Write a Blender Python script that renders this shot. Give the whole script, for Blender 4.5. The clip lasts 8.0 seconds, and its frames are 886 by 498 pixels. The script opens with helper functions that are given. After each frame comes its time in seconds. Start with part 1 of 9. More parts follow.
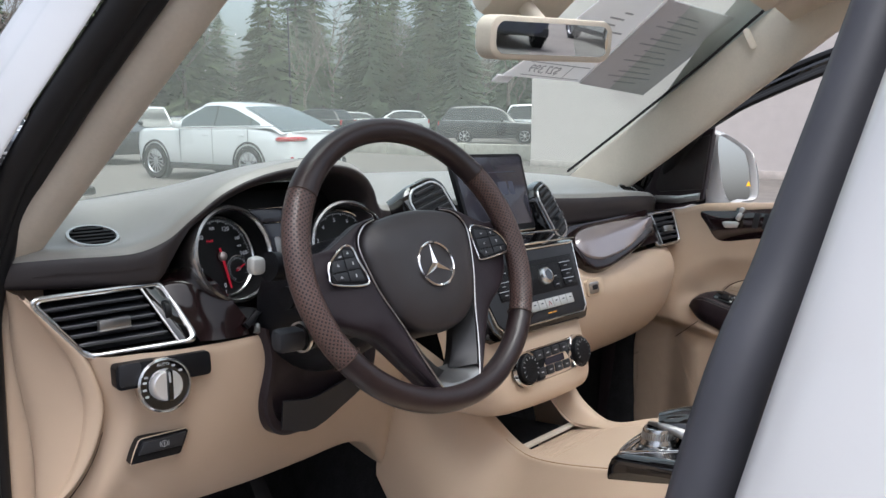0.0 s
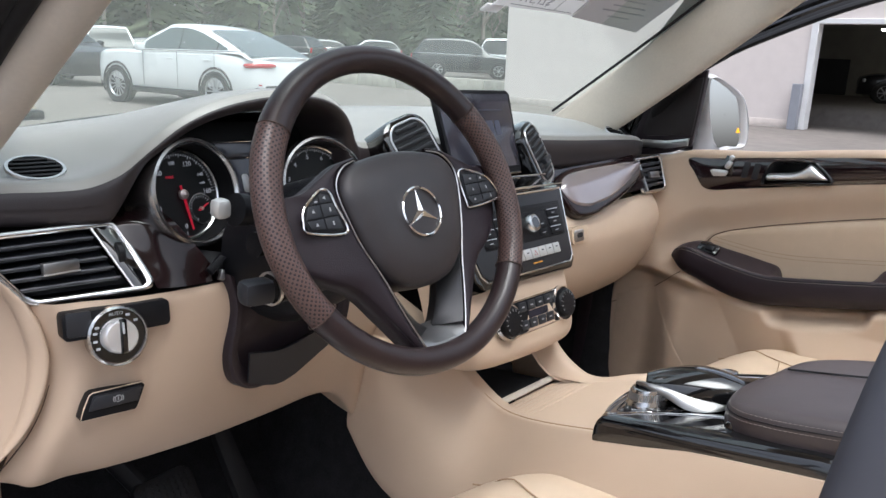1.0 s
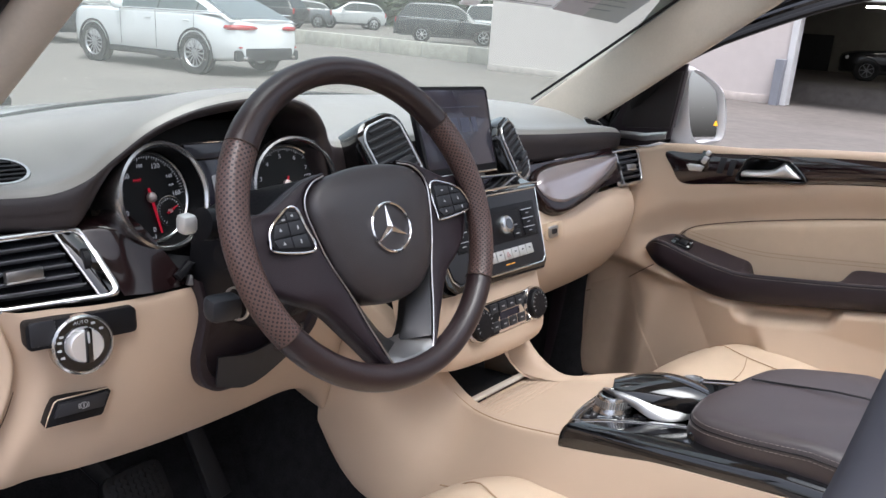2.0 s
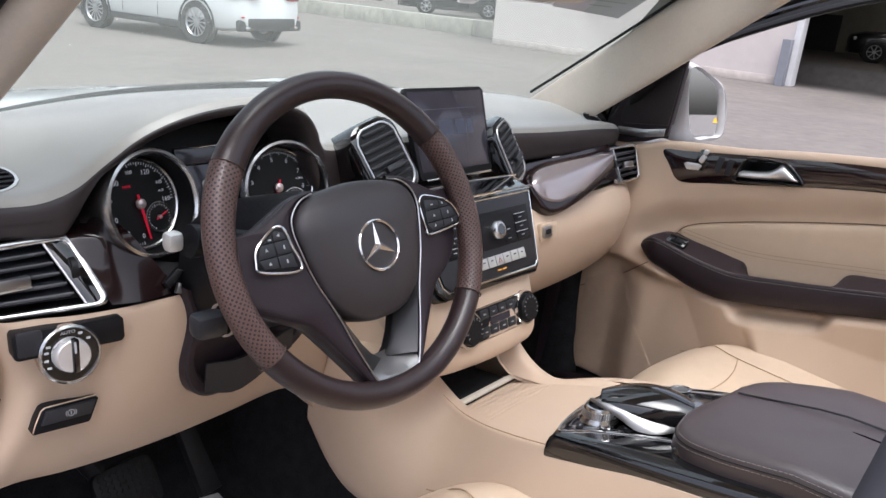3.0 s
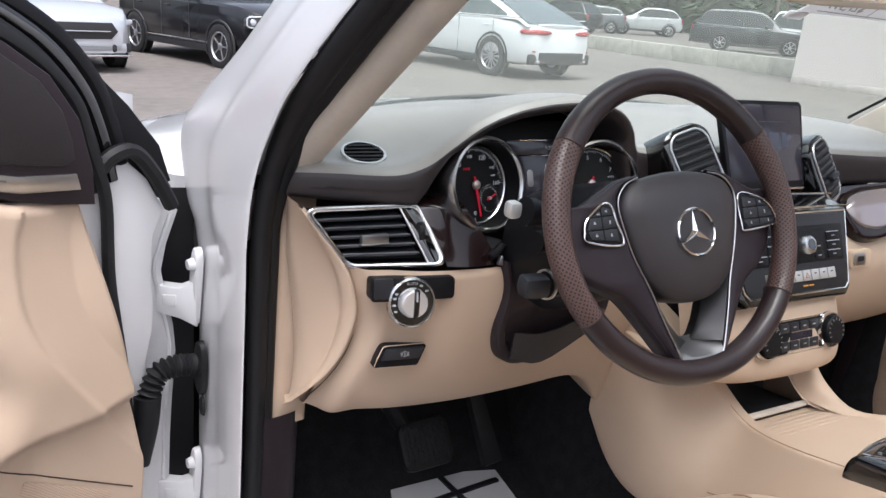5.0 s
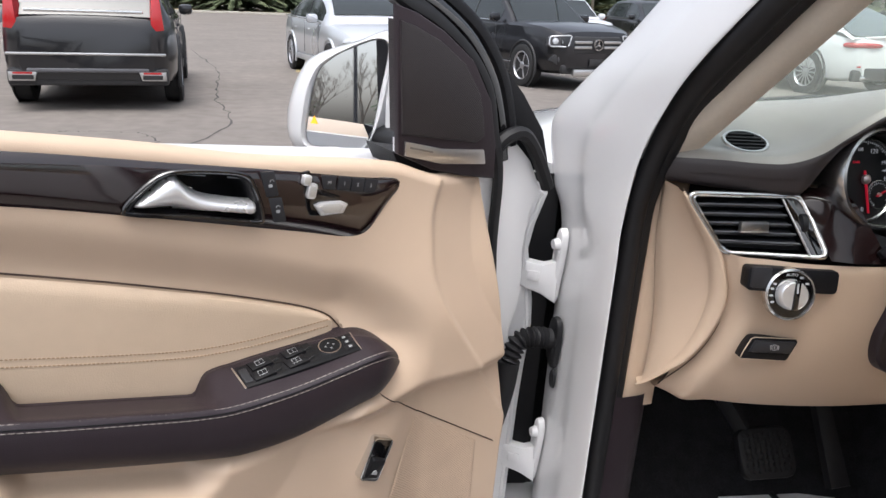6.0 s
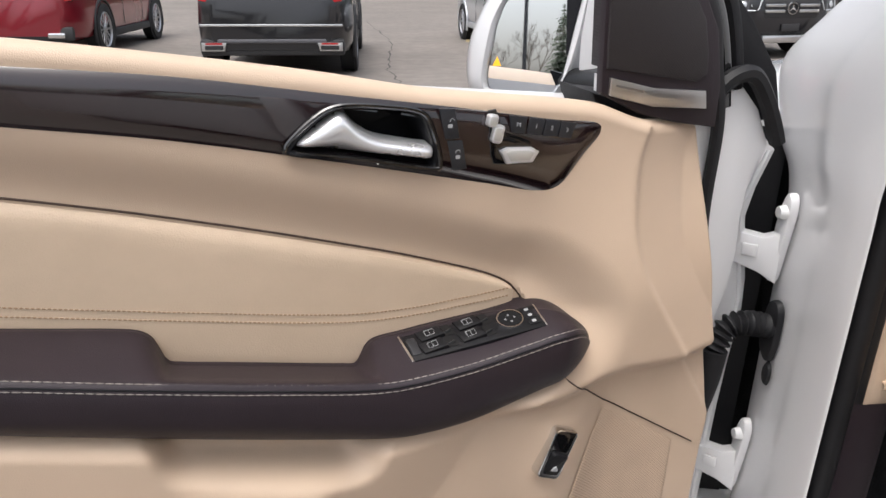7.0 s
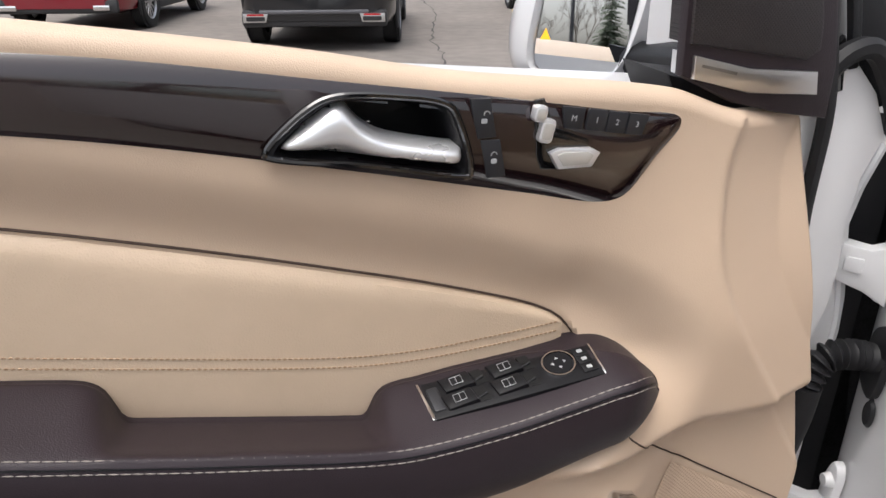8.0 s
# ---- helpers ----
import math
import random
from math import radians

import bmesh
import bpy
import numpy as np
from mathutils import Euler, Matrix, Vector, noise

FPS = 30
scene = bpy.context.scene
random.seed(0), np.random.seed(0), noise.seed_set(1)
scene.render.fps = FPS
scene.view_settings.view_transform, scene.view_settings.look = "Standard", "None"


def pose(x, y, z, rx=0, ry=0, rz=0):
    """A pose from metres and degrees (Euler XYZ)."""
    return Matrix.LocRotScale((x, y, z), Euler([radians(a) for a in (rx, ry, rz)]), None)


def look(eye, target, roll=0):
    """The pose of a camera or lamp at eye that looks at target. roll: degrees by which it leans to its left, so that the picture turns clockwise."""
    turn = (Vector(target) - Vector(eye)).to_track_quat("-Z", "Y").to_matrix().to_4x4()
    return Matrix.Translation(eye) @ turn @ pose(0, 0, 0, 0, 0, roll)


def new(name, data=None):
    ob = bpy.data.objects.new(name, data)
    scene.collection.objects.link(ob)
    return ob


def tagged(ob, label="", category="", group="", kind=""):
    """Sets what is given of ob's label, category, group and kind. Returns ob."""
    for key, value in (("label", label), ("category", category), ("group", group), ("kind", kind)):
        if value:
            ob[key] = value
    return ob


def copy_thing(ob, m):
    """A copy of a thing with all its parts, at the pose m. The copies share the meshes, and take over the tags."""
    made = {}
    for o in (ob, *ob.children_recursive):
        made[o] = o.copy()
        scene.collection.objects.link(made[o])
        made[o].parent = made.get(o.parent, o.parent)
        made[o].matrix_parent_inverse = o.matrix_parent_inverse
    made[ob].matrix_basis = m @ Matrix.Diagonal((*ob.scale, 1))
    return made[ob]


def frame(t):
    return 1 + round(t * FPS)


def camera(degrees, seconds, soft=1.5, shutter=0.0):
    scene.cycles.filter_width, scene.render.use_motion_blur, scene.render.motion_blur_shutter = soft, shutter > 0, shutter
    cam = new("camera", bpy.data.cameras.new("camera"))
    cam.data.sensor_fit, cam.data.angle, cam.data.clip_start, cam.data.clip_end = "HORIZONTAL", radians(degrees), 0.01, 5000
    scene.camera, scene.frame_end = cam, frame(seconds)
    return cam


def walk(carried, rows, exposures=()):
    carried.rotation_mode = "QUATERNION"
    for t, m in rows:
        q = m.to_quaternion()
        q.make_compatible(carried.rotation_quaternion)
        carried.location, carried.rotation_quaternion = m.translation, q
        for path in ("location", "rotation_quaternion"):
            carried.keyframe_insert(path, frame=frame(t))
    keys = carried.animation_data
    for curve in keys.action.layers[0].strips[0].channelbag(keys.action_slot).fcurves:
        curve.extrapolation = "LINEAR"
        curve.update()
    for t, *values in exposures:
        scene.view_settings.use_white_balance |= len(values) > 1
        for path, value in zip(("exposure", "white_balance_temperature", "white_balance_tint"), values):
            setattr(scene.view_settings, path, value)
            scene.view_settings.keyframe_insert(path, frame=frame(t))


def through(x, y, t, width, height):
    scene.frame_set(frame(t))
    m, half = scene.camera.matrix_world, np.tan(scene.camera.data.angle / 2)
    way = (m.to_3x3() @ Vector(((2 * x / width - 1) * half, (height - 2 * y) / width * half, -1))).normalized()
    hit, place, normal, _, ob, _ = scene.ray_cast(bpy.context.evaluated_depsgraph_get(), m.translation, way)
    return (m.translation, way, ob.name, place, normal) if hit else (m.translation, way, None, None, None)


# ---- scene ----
# ---- camera and walk ----
cam = camera(60.0, 8.0)
PATH = [
    (0, (-1.103, -0.627, 1.377), (0.341, 0.713, 1.031), 0.0),
    (0.5, (-1.052, -0.557, 1.37), (0.401, 0.742, 0.923), 1.2),
    (1, (-1.052, -0.553, 1.374), (0.422, 0.699, 0.865), 2.2),
    (1.5, (-1.05, -0.554, 1.384), (0.436, 0.666, 0.833), 3.0),
    (2, (-1.033, -0.55, 1.427), (0.458, 0.645, 0.836), 3.8),
    (3.5, (-1.012, -0.547, 1.478), (0.446, 0.645, 0.806), 5.6),
    (4, (-1.024, -0.554, 1.474), (0.363, 0.725, 0.809), 5.5),
    (4.2, (-1.034, -0.558, 1.467), (0.302, 0.777, 0.809), 5.4),
    (5.3, (-1.171, -0.592, 1.422), (-0.393, 1.145, 0.809), 3.7),
    (5.5, (-1.204, -0.595, 1.413), (-0.564, 1.2, 0.806), 3.3),
    (6, (-1.267, -0.6, 1.392), (-0.96, 1.278, 0.775), 2.1),
    (6.5, (-1.29, -0.556, 1.35), (-1.244, 1.336, 0.704), 1.0),
    (7, (-1.29, -0.46, 1.327), (-1.399, 1.415, 0.637), 0.3),
    (7.5, (-1.286, -0.368, 1.32), (-1.471, 1.488, 0.599), -0.2),
    (8, (-1.291, -0.283, 1.31), (-1.51, 1.555, 0.553), -0.4),
]
walk(cam, [(t, look(eye, target, roll)) for t, eye, target, roll in PATH], [(0.0, 0.80, 6050, 10), (0.6, 0.98, 6000, 10), (2.0, 1.05, 6050, 13), (3.5, 1.08, 6080, 15), (4.2, 1.06, 6080, 15), (5.5, 1.0, 6180, 11), (6.5, 0.90, 6400, 10), (7.0, 0.86, 6450, 10), (8.0, 0.86, 6450, 10)])

# ---- world, sun, exposure ----
world = bpy.data.worlds.new("sky")
scene.world = world
world.use_nodes = True
wn, wl = world.node_tree.nodes, world.node_tree.links
sky = wn.new("ShaderNodeTexSky")
sky.sky_type, sky.sun_disc = "NISHITA", False
sky.sun_elevation, sky.sun_rotation = radians(70), radians(205)
sky.air_density, sky.dust_density, sky.ozone_density = 1.0, 6.0, 1.0
# thin cloud: the blue is washed out
wash = wn.new("ShaderNodeHueSaturation")
wash.inputs["Saturation"].default_value = 0.42
wl.new(sky.outputs[0], wash.inputs["Color"])
wl.new(wash.outputs[0], wn["Background"].inputs[0])
wn["Background"].inputs[1].default_value = 0.15
sun = bpy.data.lights.new("sun", "SUN")
sun.energy, sun.angle, sun.color = 0.8, radians(40), (1.0, 0.97, 0.93)
sun_ob = new("sun", sun)
sun_ob.matrix_world = look((0, 0, 0), (0.14, 0.24, -0.96))

# ---- materials ----


def nodes_of(m):
    return m.node_tree.nodes, m.node_tree.links, m.node_tree.nodes["Principled BSDF"]


def mat(name, color, rough=0.5, metal=0.0, vary=0.08, scale=30.0, bump=0.0, bump_scale=400.0, coat=0.0, spec=0.5, rough_vary=0.1, wear=None):
    """A surface with two scales of colour change, a changing roughness and fine relief."""
    m = bpy.data.materials.new(name)
    m.use_nodes = True
    n, l, b = nodes_of(m)
    co = n.new("ShaderNodeTexCoord")
    big, small = n.new("ShaderNodeTexNoise"), n.new("ShaderNodeTexNoise")
    big.inputs["Scale"].default_value, small.inputs["Scale"].default_value = scale * 0.12, scale
    big.inputs["Detail"].default_value = small.inputs["Detail"].default_value = 5
    for t in (big, small):
        l.new(co.outputs["Object"], t.inputs["Vector"])
    both = n.new("ShaderNodeMath")
    both.operation = "ADD"
    l.new(big.outputs["Fac"], both.inputs[0])
    l.new(small.outputs["Fac"], both.inputs[1])
    ramp = n.new("ShaderNodeMapRange")
    ramp.inputs["From Min"].default_value, ramp.inputs["From Max"].default_value = 0.6, 1.4
    l.new(both.outputs[0], ramp.inputs["Value"])
    mix = n.new("ShaderNodeMix")
    mix.data_type = "RGBA"
    low = wear if wear else [c * (1 - vary) for c in color]
    mix.inputs["A"].default_value = (*low, 1)
    mix.inputs["B"].default_value = (*[min(1, c * (1 + vary)) for c in color], 1)
    l.new(ramp.outputs[0], mix.inputs["Factor"])
    l.new(mix.outputs["Result"], b.inputs["Base Color"])
    rr = n.new("ShaderNodeMapRange")
    rr.inputs["To Min"].default_value, rr.inputs["To Max"].default_value = rough * (1 - rough_vary), min(1, rough * (1 + rough_vary))
    l.new(big.outputs["Fac"], rr.inputs["Value"])
    l.new(rr.outputs[0], b.inputs["Roughness"])
    b.inputs["Metallic"].default_value = metal
    b.inputs["Specular IOR Level"].default_value = spec
    b.inputs["Coat Weight"].default_value = coat
    b.inputs["Coat Roughness"].default_value = 0.04
    if bump:
        g = n.new("ShaderNodeTexVoronoi")
        g.inputs["Scale"].default_value = bump_scale
        l.new(co.outputs["Object"], g.inputs["Vector"])
        bp = n.new("ShaderNodeBump")
        bp.inputs["Strength"].default_value, bp.inputs["Distance"].default_value = bump, 0.0006
        l.new(g.outputs["Distance"], bp.inputs["Height"])
        l.new(bp.outputs[0], b.inputs["Normal"])
    return m


def mat_dots(name, base, dot, scale, size, rough, spacing=0.0):
    """Leather or mesh with a regular field of small holes."""
    m = mat(name, base, rough, vary=0.12)
    n, l, b = nodes_of(m)
    co = n["Texture Coordinate"]
    v = n.new("ShaderNodeTexVoronoi")
    v.voronoi_dimensions = "2D"
    v.inputs["Scale"].default_value, v.inputs["Randomness"].default_value = scale, spacing
    turn = n.new("ShaderNodeMapping")
    turn.inputs["Rotation"].default_value = (0, 0, radians(45))
    l.new(co.outputs["UV"], turn.inputs["Vector"])
    l.new(turn.outputs[0], v.inputs["Vector"])
    r = n.new("ShaderNodeMapRange")
    r.inputs["From Min"].default_value, r.inputs["From Max"].default_value = size, size + 0.08
    l.new(v.outputs["Distance"], r.inputs["Value"])
    mix = n.new("ShaderNodeMix")
    mix.data_type = "RGBA"
    mix.inputs["A"].default_value = (*dot, 1)
    l.new(r.outputs[0], mix.inputs["Factor"])
    l.new(n["Mix"].outputs["Result"], mix.inputs["B"])
    l.new(mix.outputs["Result"], b.inputs["Base Color"])
    bp = n.new("ShaderNodeBump")
    bp.inputs["Strength"].default_value, bp.inputs["Distance"].default_value = 0.6, 0.0008
    l.new(r.outputs[0], bp.inputs["Height"])
    l.new(bp.outputs[0], b.inputs["Normal"])
    return m


def mat_glass(name, tint=(0.93, 0.97, 0.95), gloss=0.02, shiny=0.6):
    """A thin pane: clear, with mirror-like gloss that grows at a glancing angle."""
    m = bpy.data.materials.new(name)
    m.use_nodes = True
    n, l, b = nodes_of(m)
    clear, shine, mix, fr = n.new("ShaderNodeBsdfTransparent"), n.new("ShaderNodeBsdfGlossy"), n.new("ShaderNodeMixShader"), n.new("ShaderNodeLayerWeight")
    fac, lift = n.new("ShaderNodeMath"), n.new("ShaderNodeMath")
    fac.operation, fac.inputs[1].default_value = "POWER", 4.0
    lift.operation, lift.inputs[1].default_value, lift.inputs[2].default_value = "MULTIPLY_ADD", shiny, 0.03
    clear.inputs[0].default_value = (*tint, 1)
    shine.inputs["Roughness"].default_value = gloss
    fr.inputs["Blend"].default_value = 0.5
    l.new(fr.outputs["Facing"], fac.inputs[0])
    l.new(fac.outputs[0], lift.inputs[0])
    l.new(lift.outputs[0], mix.inputs[0])
    l.new(clear.outputs[0], mix.inputs[1])
    l.new(shine.outputs[0], mix.inputs[2])
    l.new(mix.outputs[0], n["Material Output"].inputs[0])
    n.remove(b)
    return m


def mat_thin(name, color, through):
    """Paper that lets part of the light through."""
    m = mat(name, color, 0.8, vary=0.03)
    n, l, b = nodes_of(m)
    t, mix = n.new("ShaderNodeBsdfTranslucent"), n.new("ShaderNodeMixShader")
    t.inputs[0].default_value, mix.inputs[0].default_value = (*color, 1), through
    l.new(b.outputs[0], mix.inputs[1])
    l.new(t.outputs[0], mix.inputs[2])
    l.new(mix.outputs[0], n["Material Output"].inputs[0])
    return m


def add_dust(m, amount, color):
    """A film of dust that scatters daylight on a pane."""
    n, l = m.node_tree.nodes, m.node_tree.links
    out = n["Material Output"]
    t, mix, no, r = n.new("ShaderNodeBsdfTranslucent"), n.new("ShaderNodeMixShader"), n.new("ShaderNodeTexNoise"), n.new("ShaderNodeMapRange")
    t.inputs[0].default_value = (*color, 1)
    no.inputs["Scale"].default_value, no.inputs["Detail"].default_value = 5, 8
    r.inputs["To Min"].default_value, r.inputs["To Max"].default_value = amount * 0.7, amount * 1.3
    l.new(no.outputs["Fac"], r.inputs["Value"])
    l.new(r.outputs[0], mix.inputs[0])
    l.new(out.inputs[0].links[0].from_socket, mix.inputs[1])
    l.new(t.outputs[0], mix.inputs[2])
    l.new(mix.outputs[0], out.inputs[0])
    return m


def mat_glow(name, color, strength):
    m = bpy.data.materials.new(name)
    m.use_nodes = True
    _, _, b = nodes_of(m)
    b.inputs["Base Color"].default_value = (*[c * 0.3 for c in color], 1)
    b.inputs["Emission Color"].default_value, b.inputs["Emission Strength"].default_value = (*color, 1), strength
    return m


BEIGE = mat("beige_leather", (0.545, 0.416, 0.308), 0.52, vary=0.04, scale=14, bump=0.25, bump_scale=900, rough_vary=0.12)
BEIGE_SOFT = mat("beige_grained_leather", (0.575, 0.447, 0.325), 0.5, vary=0.05, scale=40, bump=0.38, bump_scale=650, rough_vary=0.15)
BEIGE_PALE = mat("beige_pillar_cloth", (0.60, 0.54, 0.46), 0.8, vary=0.05, scale=200, bump=0.3, bump_scale=1500)
BROWN = mat("espresso_leather", (0.020, 0.0135, 0.0178), 0.46, vary=0.12, scale=40, bump=0.3, bump_scale=900, rough_vary=0.15, spec=0.36)
# Lighter copy of the brown leather; reflected sky is mixed into its colour.
ARM = mat("sky_lit_armrest_leather", (0.052, 0.040, 0.042), 0.40, vary=0.1, scale=30, bump=0.25, bump_scale=700, spec=0.8)
# Dark brown leather made pale: the sky's glare is in its base colour.
DASH = mat("glare_pale_dashboard_leather", (0.28, 0.268, 0.242), 0.42, vary=0.08, scale=20, bump=0.2, bump_scale=900, rough_vary=0.15, spec=1.0)
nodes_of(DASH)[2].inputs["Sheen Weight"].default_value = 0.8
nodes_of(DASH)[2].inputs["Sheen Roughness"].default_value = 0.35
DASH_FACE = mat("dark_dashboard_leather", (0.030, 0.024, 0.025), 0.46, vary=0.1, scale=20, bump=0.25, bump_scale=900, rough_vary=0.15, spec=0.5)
RING = mat("satin_gauge_ring", (0.60, 0.60, 0.60), 0.24, 1.0, vary=0.04, scale=60)
HUB = mat("silver_needle_hub", (0.62, 0.52, 0.50), 0.3, 0.8, vary=0.03)
# Paler than the slats: the light their edges catch is painted on.
SLAT_EDGE = mat("vent_slat_edge_glint", (0.050, 0.053, 0.062), 0.38, vary=0.1)
BROWN_SMOOTH = mat("smooth_espresso_leather", (0.024, 0.0145, 0.015), 0.30, vary=0.2, scale=25, bump=0.2, bump_scale=500, rough_vary=0.2)
SPOKE_METAL = mat("dark_satin_metal", (0.045, 0.045, 0.047), 0.30, 0.5, vary=0.06, scale=60)
# Greyer and slightly paler than the espresso leather.
COVER = mat("greyed_airbag_leather", (0.031, 0.026, 0.028), 0.42, vary=0.12, scale=40, bump=0.25, bump_scale=900, rough_vary=0.2, spec=0.6)
PERF = mat_dots("perforated_espresso_leather", (0.095, 0.055, 0.047), (0.012, 0.008, 0.008), 245, 0.25, 0.34)
WOOD = mat("dark_lacquered_wood", (0.012, 0.0055, 0.0062), 0.10, vary=0.4, scale=18, coat=1.0, spec=0.5)
WOOD_DASH = mat("dark_wood_veneer", (0.012, 0.0052, 0.0055), 0.14, vary=0.4, scale=18, coat=0.25, spec=0.3)
# Dark lacquer; its grey paints the bright reflection from the passenger window.
WING = mat("reflection_grey_wing", (0.30, 0.26, 0.265), 0.12, 0.35, vary=0.05, scale=18, coat=1.0)
PIANO = mat("black_lacquer", (0.004, 0.004, 0.0045), 0.07, coat=1.0, rough_vary=0.05)
BLACK = mat("black_plastic", (0.007, 0.007, 0.0085), 0.42, spec=0.2, vary=0.15, bump=0.25, bump_scale=1200)
LIT = mat_glow("lit_gauge_marking", (0.8, 0.82, 0.88), 0.11)
GREY_PLASTIC = mat("dark_grey_plastic", (0.015, 0.016, 0.020), 0.45, vary=0.1)
RUBBER = mat("black_rubber", (0.008, 0.008, 0.0095), 0.55, spec=0.35, vary=0.2, scale=60)
CARPET = mat("black_carpet", (0.024, 0.024, 0.026), 0.95, vary=0.4, scale=300, bump=1.0, bump_scale=900, spec=0.1)
CHROME = mat("bright_chrome", (0.78, 0.78, 0.78), 0.12, 1.0, vary=0.03)
SATIN = mat("satin_silver", (0.62, 0.62, 0.62), 0.3, 1.0, vary=0.05, scale=60)
SILVER = mat("bright_satin_silver", (0.80, 0.80, 0.81), 0.28, 0.7, vary=0.03, scale=60)
SATIN_DARK = mat("brushed_grey_metal", (0.34, 0.34, 0.34), 0.38, 1.0, vary=0.08, scale=80)
SILVER_KEY = mat("silver_painted_key", (0.62, 0.62, 0.60), 0.35, 0.6, vary=0.03)
WHITE_PAINT = mat("white_car_paint", (0.60, 0.60, 0.61), 0.3, vary=0.02, scale=4, coat=1.0)
WHITE_INNER = mat("white_door_jamb_paint", (0.68, 0.68, 0.69), 0.4, vary=0.04, scale=9, coat=0.4)
MARK = mat("pale_marking", (0.36, 0.37, 0.38), 0.5)
STITCH = mat("pale_stitching_thread", (0.27, 0.24, 0.22), 0.8, vary=0.2, scale=600)
STITCH_TAN = mat("tan_stitching_thread", (0.36, 0.24, 0.15), 0.8, vary=0.2, scale=600)
SEAM = mat("dark_seam", (0.05, 0.03, 0.022), 0.8)
DIAL = mat("gauge_face", (0.004, 0.0045, 0.005), 0.5, spec=0.3)
SCREEN = mat("screen_glass", (0.030, 0.028, 0.040), 0.16, vary=0.05, coat=0.3)
AMBER_TEXT = mat_glow("amber_notice", (0.9, 0.40, 0.05), 0.25)
RED_GLOW = mat_glow("red_needle", (0.85, 0.012, 0.05), 0.13)
MIRROR = mat("mirror_glass", (0.86, 0.88, 0.9), 0.015, 1.0, vary=0.0, rough_vary=0)
GLASS = mat_glass("window_glass")
SHIELD = add_dust(mat_glass("windscreen_glass", (0.885, 0.97, 0.915), 0.03, 0.22), 0.095, (0.8, 0.86, 0.76))
PAPER = mat_thin("paper_sheet", (0.80, 0.79, 0.80), 0.5)
PRINT = mat("grey_print", (0.34, 0.34, 0.36), 0.8)
# Grey rubber with some of the reflected sky put into its colour.
SEAL = mat("grey_sky_tinted_rubber", (0.048, 0.048, 0.058), 0.5, vary=0.15, scale=40)
RUG = mat_dots("perforated_beige_grille", (0.53, 0.40, 0.295), (0.34, 0.25, 0.18), 330, 0.2, 0.6)
MESH = mat_dots("black_speaker_mesh", (0.022, 0.017, 0.019), (0.006, 0.006, 0.006), 420, 0.25, 0.5)

# ---- helpers of this scene ----
OWN = []  # what belongs to the car in which the camera looks
IN_CAR = [True]


def V(*a):
    return Vector(a)


def thing(name, label, category, at=(0, 0, 0), group="", kind=""):
    ob = new(name)
    ob.empty_display_size = 0.05
    ob.location = at
    bpy.context.view_layer.update()
    tagged(ob, label, category, group, kind)
    if IN_CAR[0]:
        OWN.append(ob)
    return ob


def part(name, bm, material, parent=None, label="", sharp=38):
    """Links a bmesh as one mesh object, under a thing or a part."""
    bmesh.ops.recalc_face_normals(bm, faces=bm.faces)
    for f in bm.faces:
        f.smooth = True
    for e in bm.edges:
        if len(e.link_faces) == 2 and e.calc_face_angle(0) > radians(sharp):
            e.smooth = False
    me = bpy.data.meshes.new(name)
    bm.to_mesh(me)
    bm.free()
    me.materials.append(material)
    ob = new(name, me)
    if parent:
        ob.parent = parent
        top = parent if parent.parent is None else parent.parent
        ob.matrix_parent_inverse = Matrix.Translation(top.location).inverted() if parent is top else Matrix()
    elif IN_CAR[0]:
        OWN.append(ob)
    if label:
        ob["label"] = label
    return ob


def single(name, bm, material, label, category, group="", kind="", sharp=38):
    return tagged(part(name, bm, material, None, "", sharp), label, category, group, kind)


def cr(pts, n, closed=False):
    """Points on a smooth curve through pts."""
    p = [Vector(q) for q in pts]
    k = len(p)
    out = []
    spans = k if closed else k - 1
    for i in range(n + (0 if closed else 1)):
        s = i * spans / n
        j = min(int(s), spans - 1)
        f = s - j
        if closed:
            a, b, c, d = (p[(j + o) % k] for o in (-1, 0, 1, 2))
        else:
            b, c = p[j], p[j + 1]
            a = p[j - 1] if j else b * 2 - c
            d = p[j + 2] if j + 2 < k else c * 2 - b
        out.append(0.5 * ((2 * b) + (c - a) * f + (2 * a - 5 * b + 4 * c - d) * f * f + (3 * b - a - 3 * c + d) * f**3))
    return out


def grid(rows, ring=False, wrap=False, caps=False):
    """A sheet from rows of points. ring: each row closes on itself; wrap: the last row joins the first."""
    bm = bmesh.new()
    vs = [[bm.verts.new(p) for p in r] for r in rows]
    n = len(rows[0])
    for i in range(len(rows) - (0 if wrap else 1)):
        a, b = vs[i], vs[(i + 1) % len(rows)]
        for j in range(n - (0 if ring else 1)):
            bm.faces.new((a[j], a[(j + 1) % n], b[(j + 1) % n], b[j]))
    if caps and ring:
        bm.faces.new(vs[0])
        bm.faces.new(vs[-1])
    return bm


def surf(rows, nu, nv):
    """A smooth sheet through few rows of few points."""
    fine = [cr(r, nv) for r in rows]
    cols = [cr([f[j] for f in fine], nu) for j in range(nv + 1)]
    return grid([[c[i] for c in cols] for i in range(nu + 1)])


def thicken(bm, d):
    bmesh.ops.recalc_face_normals(bm, faces=bm.faces)
    bmesh.ops.solidify(bm, geom=bm.faces[:], thickness=d)
    return bm


def join(*bms):
    out = bmesh.new()
    for b in bms:
        me = bpy.data.meshes.new("tmp")
        b.to_mesh(me)
        b.free()
        out.from_mesh(me)
        bpy.data.meshes.remove(me)
    return out


def moved(bm, m):
    bm.transform(m)
    return bm


